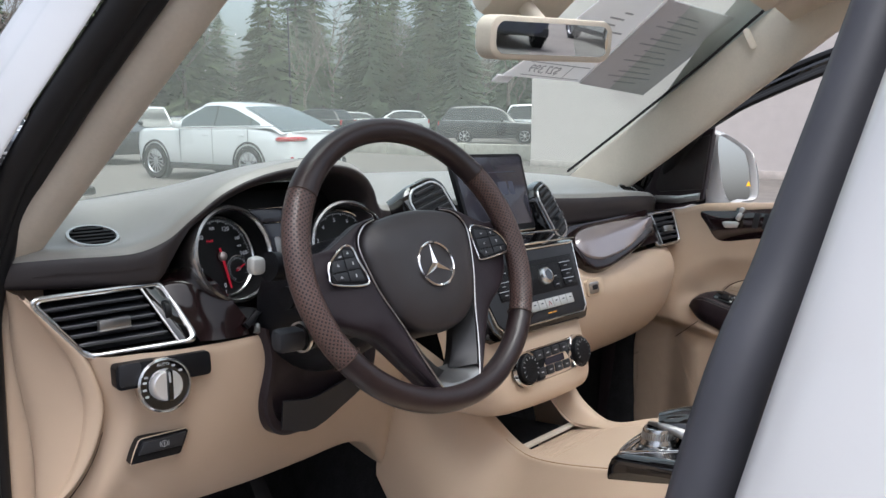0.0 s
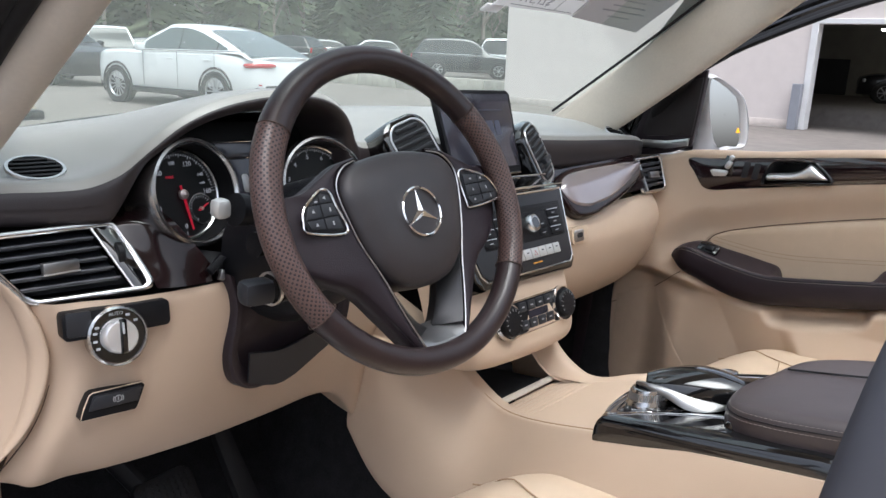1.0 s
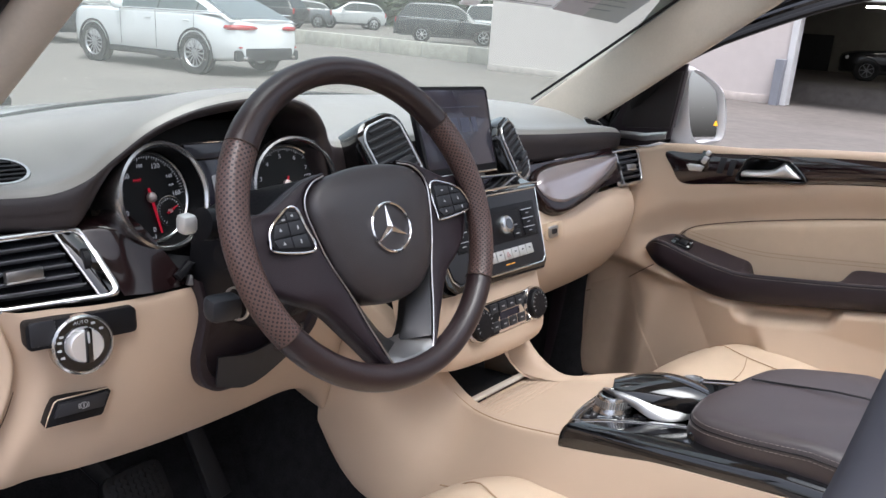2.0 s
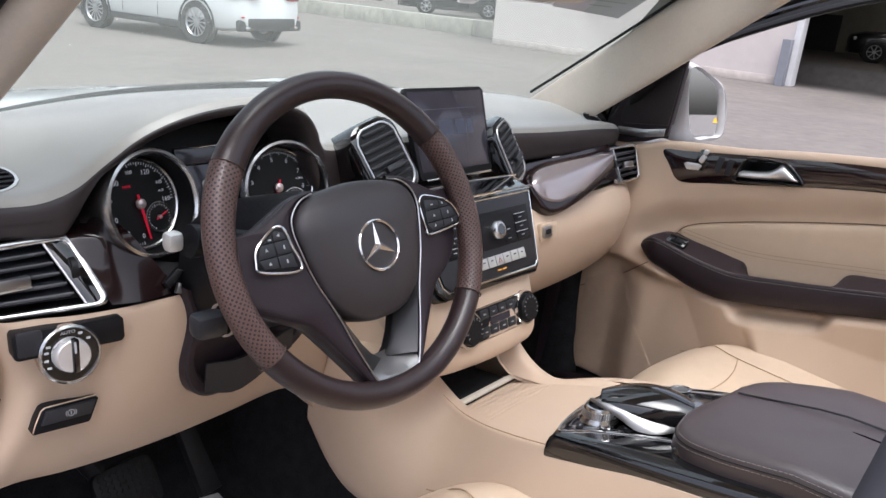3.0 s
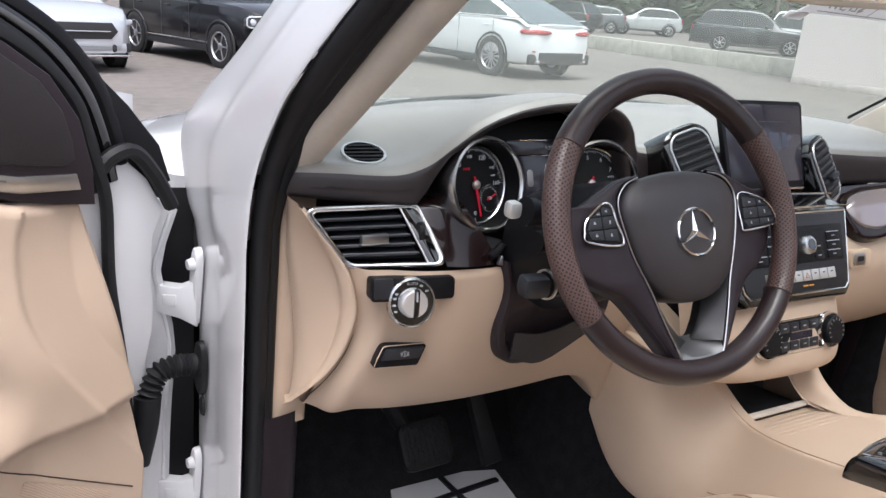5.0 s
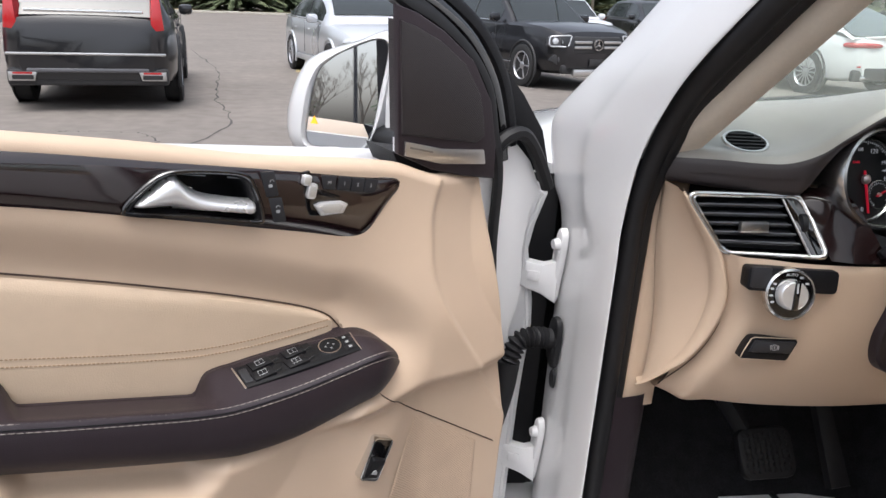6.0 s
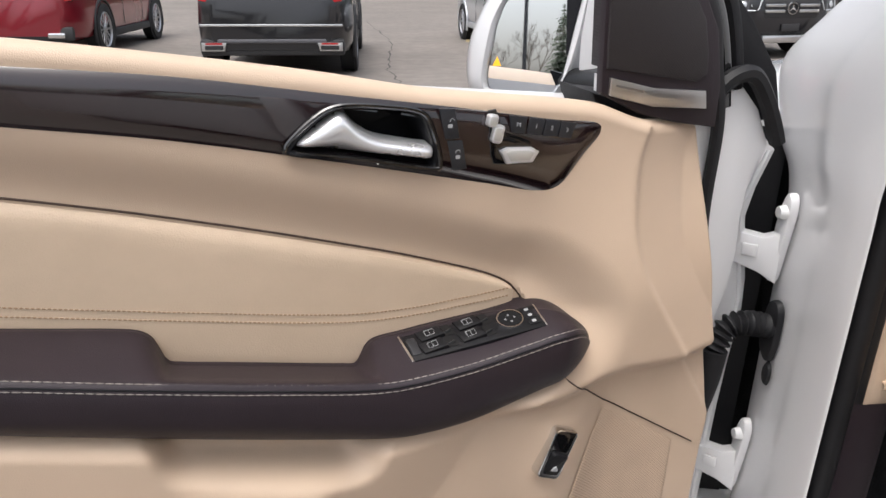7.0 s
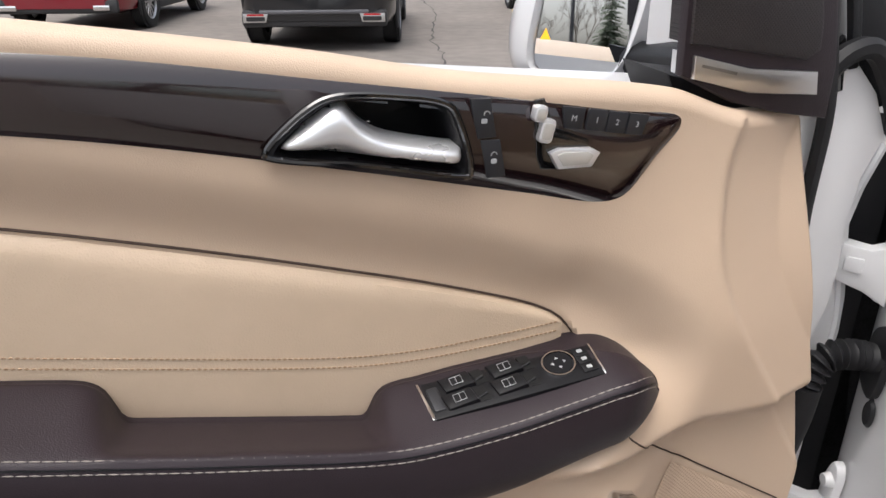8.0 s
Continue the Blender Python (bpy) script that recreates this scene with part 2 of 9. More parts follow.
def flat_uv(bm, m):
    """Lays the pattern of holes flat on the plane of m."""
    lay, inv = bm.loops.layers.uv.verify(), m.inverted()
    for f in bm.faces:
        for k in f.loops:
            p = inv @ k.vert.co
            k[lay].uv = (p.x, p.y)
    return bm


def slab(pts, depth, bev=0.0, m=Matrix(), smooth=0, back=0.0):
    """A plate with the outline pts (x, y), from z = back to depth, its upper edge rounded."""
    p = [V(x, y, 0) for x, y in pts]
    if smooth:
        p = cr(p, smooth, True)
    area = sum(a.x * b.y - b.x * a.y for a, b in zip(p, p[1:] + p[:1]))
    if area < 0:
        p.reverse()
    n = len(p)
    rings = [(0, back)] + ([(0, depth - bev), (bev * 0.3, depth - bev * 0.3), (bev, depth)] if bev else [(0, depth)])
    inward = []
    for i in range(n):
        a, b = (p[i] - p[i - 1]).normalized(), (p[(i + 1) % n] - p[i]).normalized()
        na, nb = V(-a.y, a.x, 0), V(-b.y, b.x, 0)
        d = na + nb
        inward.append(d / max(0.5, d.length_squared / 2) if d.length > 1e-6 else na)
    rows = [[m @ (p[i] + inward[i] * o + V(0, 0, z)) for i in range(n)] for o, z in rings]
    return grid(rows, ring=True, caps=True)


def rrect(w, h, r, k=3):
    """The outline of a rounded rectangle round the origin."""
    out = []
    for cx, cy, a0 in ((1, 1, 0), (-1, 1, 90), (-1, -1, 180), (1, -1, 270)):
        for i in range(k + 1):
            a = radians(a0 + 90 * i / k)
            out.append((cx * (w / 2 - r) + r * math.cos(a), cy * (h / 2 - r) + r * math.sin(a)))
    return out


def rbox(sx, sy, sz, bev, m=Matrix(), seg=2):
    bm = bmesh.new()
    bmesh.ops.create_cube(bm, size=1)
    bm.transform(Matrix.Diagonal((sx, sy, sz, 1)))
    bmesh.ops.bevel(bm, geom=bm.edges[:], offset=bev, segments=seg, profile=0.5, affect="EDGES")
    bm.transform(m)
    return bm


def lathe(prof, n=32, m=Matrix(), sweep=360):
    """A body turned round z from (radius, height) pairs."""
    full = sweep == 360
    rows = []
    for i in range(n + (0 if full else 1)):
        a = radians(sweep * i / n)
        rows.append([m @ V(r * math.cos(a), r * math.sin(a), z) for r, z in prof])
    return grid(rows, wrap=full)


def tube(path, r, n=8, closed=False, flat=1.0, caps=True):
    """A round bar along a path; r is a number or a function of 0..1."""
    p = [Vector(q) for q in path]
    k = len(p)
    rows, side = [], None
    for i in range(k):
        d = (p[(i + 1) % k] - p[i - 1]) if closed else (p[min(i + 1, k - 1)] - p[max(i - 1, 0)])
        d.normalize()
        if side is None:
            side = d.orthogonal().normalized()
        side = (side - d * side.dot(d)).normalized()
        up = d.cross(side)
        rad = r(i / max(1, k - 1)) if callable(r) else r
        rows.append([p[i] + side * (rad * math.cos(a)) + up * (rad * flat * math.sin(a)) for a in (2 * math.pi * j / n for j in range(n))])
    return grid(rows, ring=True, wrap=closed, caps=caps and not closed)


def bar(path, wide, high, up=(0, 0, 1), closed=False):
    """A flat strip with a rectangular section along a path; up: its outward side."""
    p = [Vector(q) for q in path]
    k, rows, up = len(p), [], Vector(up)
    for i in range(k):
        d = ((p[(i + 1) % k] - p[i - 1]) if closed else (p[min(i + 1, k - 1)] - p[max(i - 1, 0)])).normalized()
        s = d.cross(up).normalized() * wide / 2
        rows.append([p[i] - s, p[i] - s * 0.8 + up * high, p[i] + s * 0.8 + up * high, p[i] + s])
    return grid(rows, ring=True, wrap=closed, caps=not closed)


def dashes(path, gap, long, r, lift=(0, 0, 0)):
    """A row of single stitches along a path."""
    p = [Vector(q) + Vector(lift) for q in path]
    far = [0.0]
    for a, b in zip(p, p[1:]):
        far.append(far[-1] + (b - a).length)

    def at(x):
        i = min(len(p) - 2, max(0, int(np.searchsorted(far, x)) - 1))
        return p[i].lerp(p[i + 1], (x - far[i]) / max(1e-9, far[i + 1] - far[i]))

    out, verts, faces = bmesh.new(), [], []
    for k in range(int(far[-1] / gap)):
        q0, q1 = at(k * gap), at(k * gap + long)
        d = (q1 - q0).normalized()
        s1 = d.orthogonal().normalized() * r
        s2 = d.cross(s1)
        base = len(verts)
        for q, f in ((q0, 0.5), (q0.lerp(q1, 0.5), 1.2), (q1, 0.5)):
            verts.extend((q + s1 * f, q + s2 * f, q - s1 * f, q - s2 * f))
        for h in (0, 4):
            for j in range(4):
                faces.append((base + h + j, base + h + (j + 1) % 4, base + h + 4 + (j + 1) % 4, base + h + 4 + j))
    vs = [out.verts.new(v) for v in verts]
    for f in faces:
        out.faces.new([vs[i] for i in f])
    return out


def words(name, body, size, m, material, parent, deep=0.0002, align="CENTER"):
    """Raised letters in the built-in font."""
    c = bpy.data.curves.new(name, "FONT")
    c.body, c.size, c.extrude, c.align_x, c.align_y, c.resolution_u = body, size, deep, align, "CENTER", 2
    ob = bpy.data.objects.new("tmp", c)
    me = bpy.data.meshes.new_from_object(ob)
    bpy.data.objects.remove(ob)
    bm = bmesh.new()
    bm.from_mesh(me)
    bpy.data.meshes.remove(me)
    bm.transform(m)
    return part(name, bm, material, parent)


def facing(p, normal, up=(0, 0, 1)):
    """A frame at p with z along normal and y as near to up as can be."""
    z = Vector(normal).normalized()
    x = Vector(up).cross(z).normalized()
    y = z.cross(x)
    return Matrix.Translation(p) @ Matrix((x, y, z)).transposed().to_4x4()


def step(a, b, x):
    t = min(1.0, max(0.0, (x - a) / (b - a)))
    return t * t * (3 - 2 * t)


def curve1(pts):
    """A smooth function through (x, y) pairs in rising x."""
    xs, ys = [p[0] for p in pts], [p[1] for p in pts]

    def f(x):
        if x <= xs[0]:
            return ys[0] + (x - xs[0]) * (ys[1] - ys[0]) / (xs[1] - xs[0])
        if x >= xs[-1]:
            return ys[-1] + (x - xs[-1]) * (ys[-1] - ys[-2]) / (xs[-1] - xs[-2])
        j = max(i for i in range(len(xs) - 1) if xs[i] <= x)
        h = xs[j + 1] - xs[j]
        s = (x - xs[j]) / h
        m0 = (ys[j + 1] - ys[j - 1]) / (xs[j + 1] - xs[j - 1]) if j else (ys[1] - ys[0]) / h
        m1 = (ys[j + 2] - ys[j]) / (xs[j + 2] - xs[j]) if j + 2 < len(xs) else (ys[-1] - ys[-2]) / h
        return (2 * s**3 - 3 * s**2 + 1) * ys[j] + (s**3 - 2 * s**2 + s) * h * m0 + (3 * s**2 - 2 * s**3) * ys[j + 1] + (s**3 - s**2) * h * m1

    return f


# ---- the two front doors ----
BELT = curve1([(0.1, 1.136), (0.19, 1.143), (0.26, 1.165), (0.45, 1.187), (0.56, 1.206), (0.72, 1.228), (0.85, 1.243), (1.15, 1.275)])
WOOD_HI = curve1([(0.246, 1.142), (0.264, 1.150), (0.318, 1.158), (0.43, 1.175), (0.541, 1.190), (0.685, 1.210), (0.808, 1.221), (1.15, 1.252)])
WOOD_LO = curve1([(0.246, 1.140), (0.275, 1.109), (0.299, 1.077), (0.329, 1.070), (0.391, 1.083), (0.543, 1.116), (0.691, 1.146), (0.817, 1.165), (1.15, 1.215)])
INSERT_HI = curve1([(0.3272, 0.935), (0.3336, 0.9459), (0.3415, 0.9568), (0.3491, 0.9648), (0.3635, 0.9735), (0.3845, 0.983), (0.4181, 0.9951), (0.4816, 1.0157), (0.541, 1.0328), (0.5966, 1.0484), (0.6488, 1.0622), (0.6979, 1.0747), (0.7443, 1.086), (0.83, 1.105), (1.12, 1.164)])
STITCH_V = curve1([(0.3464, 0.9585), (0.386, 0.9549), (0.4193, 0.9525), (0.4517, 0.9503), (0.4834, 0.9495), (0.5143, 0.9506), (0.5444, 0.9532), (0.6019, 0.9617), (0.6561, 0.9710), (0.7559, 0.9886), (0.8455, 1.0048), (1.12, 1.053)])
ARM_HI = curve1([(0.2672, 0.906), (0.2705, 0.914), (0.278, 0.924), (0.293, 0.9365), (0.312, 0.9455), (0.335, 0.9475), (0.360, 0.9440), (0.3865, 0.9398), (0.4199, 0.9365), (0.4524, 0.9332), (0.4842, 0.9290), (0.4967, 0.928), (0.510, 0.9248), (0.5175, 0.9180), (0.5229, 0.9065), (0.5273, 0.8990), (0.54, 0.9000), (0.6047, 0.9121), (0.66, 0.9226), (0.705, 0.9312), (0.7130, 0.9340), (0.7165, 0.9401), (0.7212, 0.9544), (0.7245, 0.961), (0.73, 0.9667), (0.7384, 0.971), (0.7574, 0.9752), (0.8036, 0.9825), (0.8476, 0.9894), (1.12, 1.032)])
ARM_LO = curve1([(0.2672, 0.9045), (0.270, 0.896), (0.277, 0.888), (0.290, 0.881), (0.310, 0.875), (0.34, 0.868), (0.3725, 0.8586), (0.41, 0.848), (0.4378, 0.8434), (0.47, 0.8410), (0.5007, 0.8416), (0.5603, 0.8527), (0.669, 0.8769), (0.7654, 0.9001), (0.8515, 0.9214), (1.12, 0.986)])
ARM_ST = curve1([(0.2672, 0.9053), (0.275, 0.918), (0.287, 0.928), (0.302, 0.935), (0.3227, 0.9375), (0.3549, 0.9318), (0.3867, 0.9257), (0.4179, 0.92), (0.4486, 0.9162), (0.4785, 0.9135), (0.5078, 0.9126), (0.5362, 0.9152), (0.5639, 0.9196), (0.596, 0.9258), (0.6666, 0.9394), (0.7136, 0.9492), (0.7579, 0.9585), (0.8397, 0.9765), (1.12, 1.035)])
FRONT_U = curve1([(0.5, 0.050), (0.688, 0.046), (0.7406, 0.043), (0.82, 0.050), (0.9038, 0.062), (1.0302, 0.085), (1.1388, 0.106)])
GROOVE_U = curve1([(0.60, -0.06), (0.70, 0.015), (0.757, 0.058), (0.80, 0.086), (0.856, 0.121), (0.929, 0.170), (0.97, 0.194), (1.016, 0.208), (1.059, 0.209), (1.10, 0.205), (1.144, 0.190)])
FRAME_EDGE = np.array([tuple(p)[:2] for p in cr([Vector((a, b, 0)) for a, b in ((0.296, 0.850), (0.278, 0.872), (0.270, 0.892), (0.268, 0.912), (0.273, 0.932), (0.287, 0.950), (0.308, 0.964), (0.335, 0.977))] + [Vector((0.37 + 0.05 * k, INSERT_HI(0.37 + 0.05 * k) + 0.004, 0)) for k in range(16)], 260)])
BOWL = [(0.592, 1.142), (0.566, 1.166), (0.542, 1.176), (0.50, 1.174), (0.464, 1.167), (0.452, 1.150), (0.443, 1.116), (0.455, 1.111), (0.52, 1.124), (0.585, 1.134)]


def panel_w(u, v, groove=True):
    """How far the door's lining stands proud of its plane."""
    # the frame round the insert falls to it in a hollow
    near = math.sqrt(float(((FRAME_EDGE[:, 0] - u) ** 2 + (FRAME_EDGE[:, 1] - v) ** 2).min()))
    inner = step(ARM_LO(u) - 0.02, ARM_LO(u) + 0.01, v) if u > 0.30 and v < INSERT_HI(u) + 0.004 else 0.0
    w = 0.043 - 0.015 * max(inner, 1 - step(0.0, 0.062, near))
    w += 0.032 * step(1.15, 0.93, v) * (1 - step(0.18, 0.37, u))
    w += 0.072 * step(ARM_HI(max(u, 0.33)) - 0.010, ARM_LO(max(u, 0.33)) - 0.018, v) * step(0.2, 0.32, u)
    # a ridge runs down behind the pocket
    ridge = 0.5205 + 0.63 * (0.8458 - v)
    if v < 0.86 and u < ridge:
        w -= 0.024 * min(1.0, (ridge - u) / 0.13) * step(0.86, 0.83, v)
    g = GROOVE_U(v)
    if groove and u < g + 0.005:
        w -= 0.024 * min(1.0, max(0.0, (g - u) / 0.08)) + 0.005 * step(g + 0.005, g - 0.008, u)
    lip = 0.8175 + 0.235 * (u - 0.588)
    back, fore = 0.722 + 0.35 * (v - lip), 0.540 - 0.5 * (v - lip)
    w -= 0.040 * step(back + 0.012, back - 0.018, u) * step(fore - 0.020, fore + 0.026, u) * step(lip - 0.010, lip + 0.018, v) * step(0.905, 0.89, v)
    w += 0.36 * max(0.0, 0.832 - v) * step(0.0, 0.05, u - ridge)
    return w


def inside(poly, x, y):
    hit = False
    for (x0, y0), (x1, y1) in zip(poly, poly[1:] + poly[:1]):
        if (y0 > y) != (y1 > y) and x < (x1 - x0) * (y - y0) / (y1 - y0) + x0:
            hit = not hit
    return hit


def band(P, u0, u1, n, lo, hi, wf, bulge, m=12, k=6, sink=0.006, hole=None):
    """A padded strip on the door between two curves."""
    rows, keep = [], []
    for i in range(n + 1):
        t = i / n
        u = u0 + (u1 - u0) * t
        a, b = lo(u), max(hi(u), lo(u) + 0.0005)
        row = []
        for j in range(m + 1):
            s = 0.5 - 0.5 * math.cos(math.pi * j / m)
            v = a + (b - a) * s
            q = (1 - abs(2 * s - 1) ** k) * (1 - abs(2 * t - 1) ** (k * 6))
            row.append((u, v, wf(u, v) - sink + (bulge + sink) * q))
        rows.append(row)
    bm = grid([[P(*c) for c in r] for r in rows])
    if hole:
        bm.faces.ensure_lookup_table()
        out = []
        for i in range(n):
            for j in range(m):
                cs = (rows[i][j], rows[i + 1][j], rows[i][j + 1], rows[i + 1][j + 1])
                if inside(hole, sum(c[0] for c in cs) / 4, sum(c[1] for c in cs) / 4):
                    out.append(bm.faces[i * m + j])
        bmesh.ops.delete(bm, geom=out, context="FACES")
    return bm


def build_door(name, label, P, sx, driver):
    """A front door's lining with all its fittings. P(u, v, w): place; sx: whether u runs to the right as one faces it."""
    at = P(0.1, 0.5, 0.0)
    door = thing(name, label, "car door", at)
    O, X, Y = P(0, 0, 0), P(1, 0, 0), P(0, 0, 1)
    ax, az = (X - O) * sx, Y - O

    def on(u, v, w, rot=0.0, lean=0.0):
        z = (az + Vector((0, 0, lean))).normalized()
        return facing(P(u, v, w), z) @ pose(0, 0, 0, 0, 0, rot)

    # lining
    def front(v):
        return FRONT_U(v) + (0.0 if driver else 0.055 * step(0.98, 0.84, v) + 0.16 * step(0.60, 0.48, v))

    rows = []
    for i in range(271):
        t = (i / 270) ** 1.25
        row = []
        for j in range(180):
            v = 0.50 + (BELT(0.1 + 1.02 * t) - 0.012 - 0.50) * (j / 179) ** 0.85
            f = front(v)
            u = f + (1.13 - f) * t
            row.append(P(u, v, panel_w(u, v, driver) - 0.016 * step(0.010, 0.0, t)))
        b = BELT(0.1 + 1.02 * t)
        u = FRONT_U(1.13) + (1.13 - FRONT_U(1.13)) * t
        drop = 0.016 * step(0.010, 0.0, t)
        row += [P(u, b - 0.006, panel_w(u, b) - 0.003 - drop), P(u, b - 0.001, panel_w(u, b) - 0.010 - drop), P(u, b - 0.0005, panel_w(u, b) - 0.018 - drop), P(u, b - 0.005, panel_w(u, b) - 0.030 - drop), P(u, b - 0.03, -0.01)]
        rows.append(row)
    lining = grid(rows)
    gone = []
    for f in lining.faces:
        c = f.calc_center_median() - O
        if inside(BOWL, c.dot(X - O), c.z):
            gone.append(f)
    bmesh.ops.delete(lining, geom=gone, context="FACES")
    part("lining", lining, BEIGE, door, "smooth beige leather door lining")
    part("wood_trim", band(P, 0.247, 1.13, 150, WOOD_LO, WOOD_HI, panel_w_flat, 0.0065, 16, 3.2, 0.004, hole=[(0.52 + (a - 0.52) * 0.95, 1.145 + (b - 1.145) * 0.90) for a, b in BOWL]), WOOD, door, "glossy dark wood trim strip")
    part("insert", band(P, 0.338, 1.12, 100, lambda u: min(ARM_HI(u), INSERT_HI(u)) - 0.02, INSERT_HI, lambda u, v: 0.028, 0.008, 14, 16), BEIGE_SOFT, door, "grained beige leather insert")
    seam = [P(u, INSERT_HI(u) + 0.001, panel_w(u, INSERT_HI(u)) + 0.0005) for u in (0.3285 + 0.79 * i / 90 for i in range(91))]
    part("seam", tube(seam, 0.0011, 6), SEAM, door)
    seam = [P(u, v, panel_w(u, v, driver) + 0.0006) for u, v in [(0.318 - 0.0965 * i / 12, 0.884 - 0.0815 * i / 12) for i in range(12)] + [(0.2215 - 0.150 * i / 14, 0.8025 - 0.097 * i / 14) for i in range(15)]]
    part("seam", tube(seam, 0.0009, 6), SEAM, door)
    for dv in (0.0045, -0.0045):
        line = [P(u, STITCH_V(u) + dv, 0.0363) for u in (0.352 + 0.76 * i / 100 for i in range(101))]
        part("stitching", dashes(line, 0.0044, 0.0031, 0.0008), STITCH_TAN, door)
    # armrest: a rounded shelf
    rows = []
    def arm_top(u):
        """The armrest's foremost edge, as height and depth."""
        a, b = ARM_LO(u), ARM_HI(u)
        return (min(max(ARM_ST(u), a + 0.3 * (b - a)), b - 0.1 * (b - a)) if u < 0.34 else ARM_ST(u)), 0.075 + 0.042 * math.sqrt(step(0.265, 0.325, u))

    for i in range(241):
        u = 0.2673 + 0.853 * (i / 240) ** 1.35
        a, b = ARM_LO(u), ARM_HI(u)
        st, wf = arm_top(u)
        back = 0.070 - 0.030 * step(0.30, 0.40, u)
        prof = [(a + 0.004, 0.03), (a, wf - 0.026), (a + 0.005, wf - 0.008), (a + (st - a) * 0.35, wf + 0.002), (a + (st - a) * 0.7, wf + 0.003), (st - 0.006, wf + 0.001),
                (st, wf - 0.002), (st + 0.003, wf - 0.008), (st * 0.6 + b * 0.4 + 0.002, wf * 0.6 + back * 0.4), (b + 0.001, back + 0.008), (b, back), (b - 0.002, 0.012)]
        rows.append([P(u, v, w) for v, w in prof])
    arm = part("armrest", grid([cr(r, 44) for r in rows]), BROWN, door, "dark brown leather armrest with pale double stitching", 60)
    us = [0.282 + 0.835 * i / 160 for i in range(161)]
    for dv, dw in ((0.0022, -0.0046), (-0.0048, 0.0012)):
        part("stitching", dashes([P(u, arm_top(u)[0] + dv, arm_top(u)[1] + dw) for u in us], 0.0078, 0.0068, 0.0005), STITCH, arm)
    part("seam", tube([P(u, arm_top(u)[0] - 0.0022, arm_top(u)[1] - 0.0003) for u in us], 0.0008, 6), BLACK, arm)
    # inner handle
    ring = [P(u, v, panel_w_flat(u, v) + 0.005) for u, v in BOWL]
    fine = cr(ring, 60, True)
    mid = sum(ring, Vector()) / len(ring)
    deep = az * -0.04
    bowl = [[p + (mid - p) * 0.0 - az * 0.004 for p in fine], [p + az * 0.004 for p in fine], [p + (mid - p) * 0.07 + az * 0.005 for p in fine], [p + (mid - p) * 0.13 for p in fine], [p + (mid - p) * 0.2 + deep * 0.7 for p in fine], [p + (mid - p) * 0.4 + deep for p in fine], [mid + deep + (p - mid) * 0.02 for p in fine]]
    part("handle_recess", grid(bowl, ring=True, caps=False), BLACK, door, "black plastic recess", 50)
    part("recess_rim", tube([p + az * 0.0035 for p in fine], 0.0026, 8, True), PIANO, door, "black lacquered rim of the recess")
    hi = curve1([(0.449, 1.136), (0.49, 1.143), (0.513, 1.149), (0.527, 1.159), (0.540, 1.1745), (0.548, 1.1735), (0.564, 1.160), (0.586, 1.143)])
    lo = curve1([(0.449, 1.1185), (0.5, 1.126), (0.55, 1.133), (0.586, 1.1395)])
    part("door_handle", band(P, 0.449, 0.586, 44, lo, hi, lambda u, v: 0.046 + 0.006 * step(0.54, 0.45, u), 0.012, 14, 3, 0.012), SILVER, door, "satin silver inner door handle")
    W0 = 0.0475
    if driver:
        # lock keys
        for k, (u, v, body) in enumerate(((0.4335, 1.1540, "o"), (0.4245, 1.1225, "c"))):
            key = part("lock_button", slab([(-0.0115, 0.015), (0.0045, 0.0145), (0.0105, -0.015), (-0.0045, -0.0155)], 0.003, 0.0008, on(u, v, W0)), GREY_PLASTIC, door, "dark door lock key")
            part("lock_mark", join(slab(rrect(0.0046, 0.0036, 0.0008), 0.0004, 0, on(u, v - 0.002, W0 + 0.003)), lathe([(0.0019, 0), (0.0026, 0), (0.0026, 0.0004), (0.0019, 0.0004)], 14, on(u - 0.002 * (1 - k), v + 0.003, W0 + 0.003), 200)), MARK, key)
        # seat keys
        pad = part("seat_switch_base", slab([(-0.022, 0.031), (-0.014, 0.032), (-0.005, 0.010), (0.026, -0.002), (0.027, -0.012), (0.016, -0.026), (-0.014, -0.024), (-0.019, -0.012)], 0.0035, 0.0012, on(0.371, 1.134, W0 - 0.001), 0), PIANO, door)
        for pts, (u, v), r in ((rrect(0.0105, 0.013, 0.003), (0.3895, 1.1555), -10), (rrect(0.012, 0.019, 0.0035), (0.3835, 1.142), -12),
                               ([(-0.022, 0.004), (-0.014, 0.0075), (0.014, 0.0078), (0.022, 0.004), (0.016, -0.0075), (-0.013, -0.009)], (0.3585, 1.119), -3)):
            key = part("seat_switch", slab(pts, 0.008, 0.0016, on(u, v, W0, r), 0), SILVER, door, "silver seat adjuster key")
            part("key_face", slab([(x * 0.72, y * 0.66) for x, y in pts], 0.0086, 0.0004, on(u, v, W0, r)), SILVER_KEY, key)
        # memory keys
        for k, (body, u) in enumerate((("M", 0.3595), ("1", 0.3395), ("2", 0.3215), ("3", 0.3035))):
            v = 1.1495 - 0.0028 * k
            o = [(-0.0115, 0.0085), (0.0085, 0.0085), (0.0085, -0.0085), (-0.0065, -0.0085)] if k == 0 else rrect(0.017, 0.017, 0.0012)
            if k == 3:
                o = [(-0.0085, 0.0085), (0.0095, 0.0085), (0.0065, -0.0085), (-0.0085, -0.0085)]
            key = part("memory_button", slab(o, 0.0026, 0.0006, on(u, v, W0, -8)), GREY_PLASTIC, door, "dark memory key with a pale character")
            words("character", body, 0.0065, on(u, v, W0 + 0.0027, -8), MARK, key)
        # window switches on the armrest top
        ex = (P(0.345, 0.942, 0.08) - P(0.48, 0.9215, 0.08)).normalized()
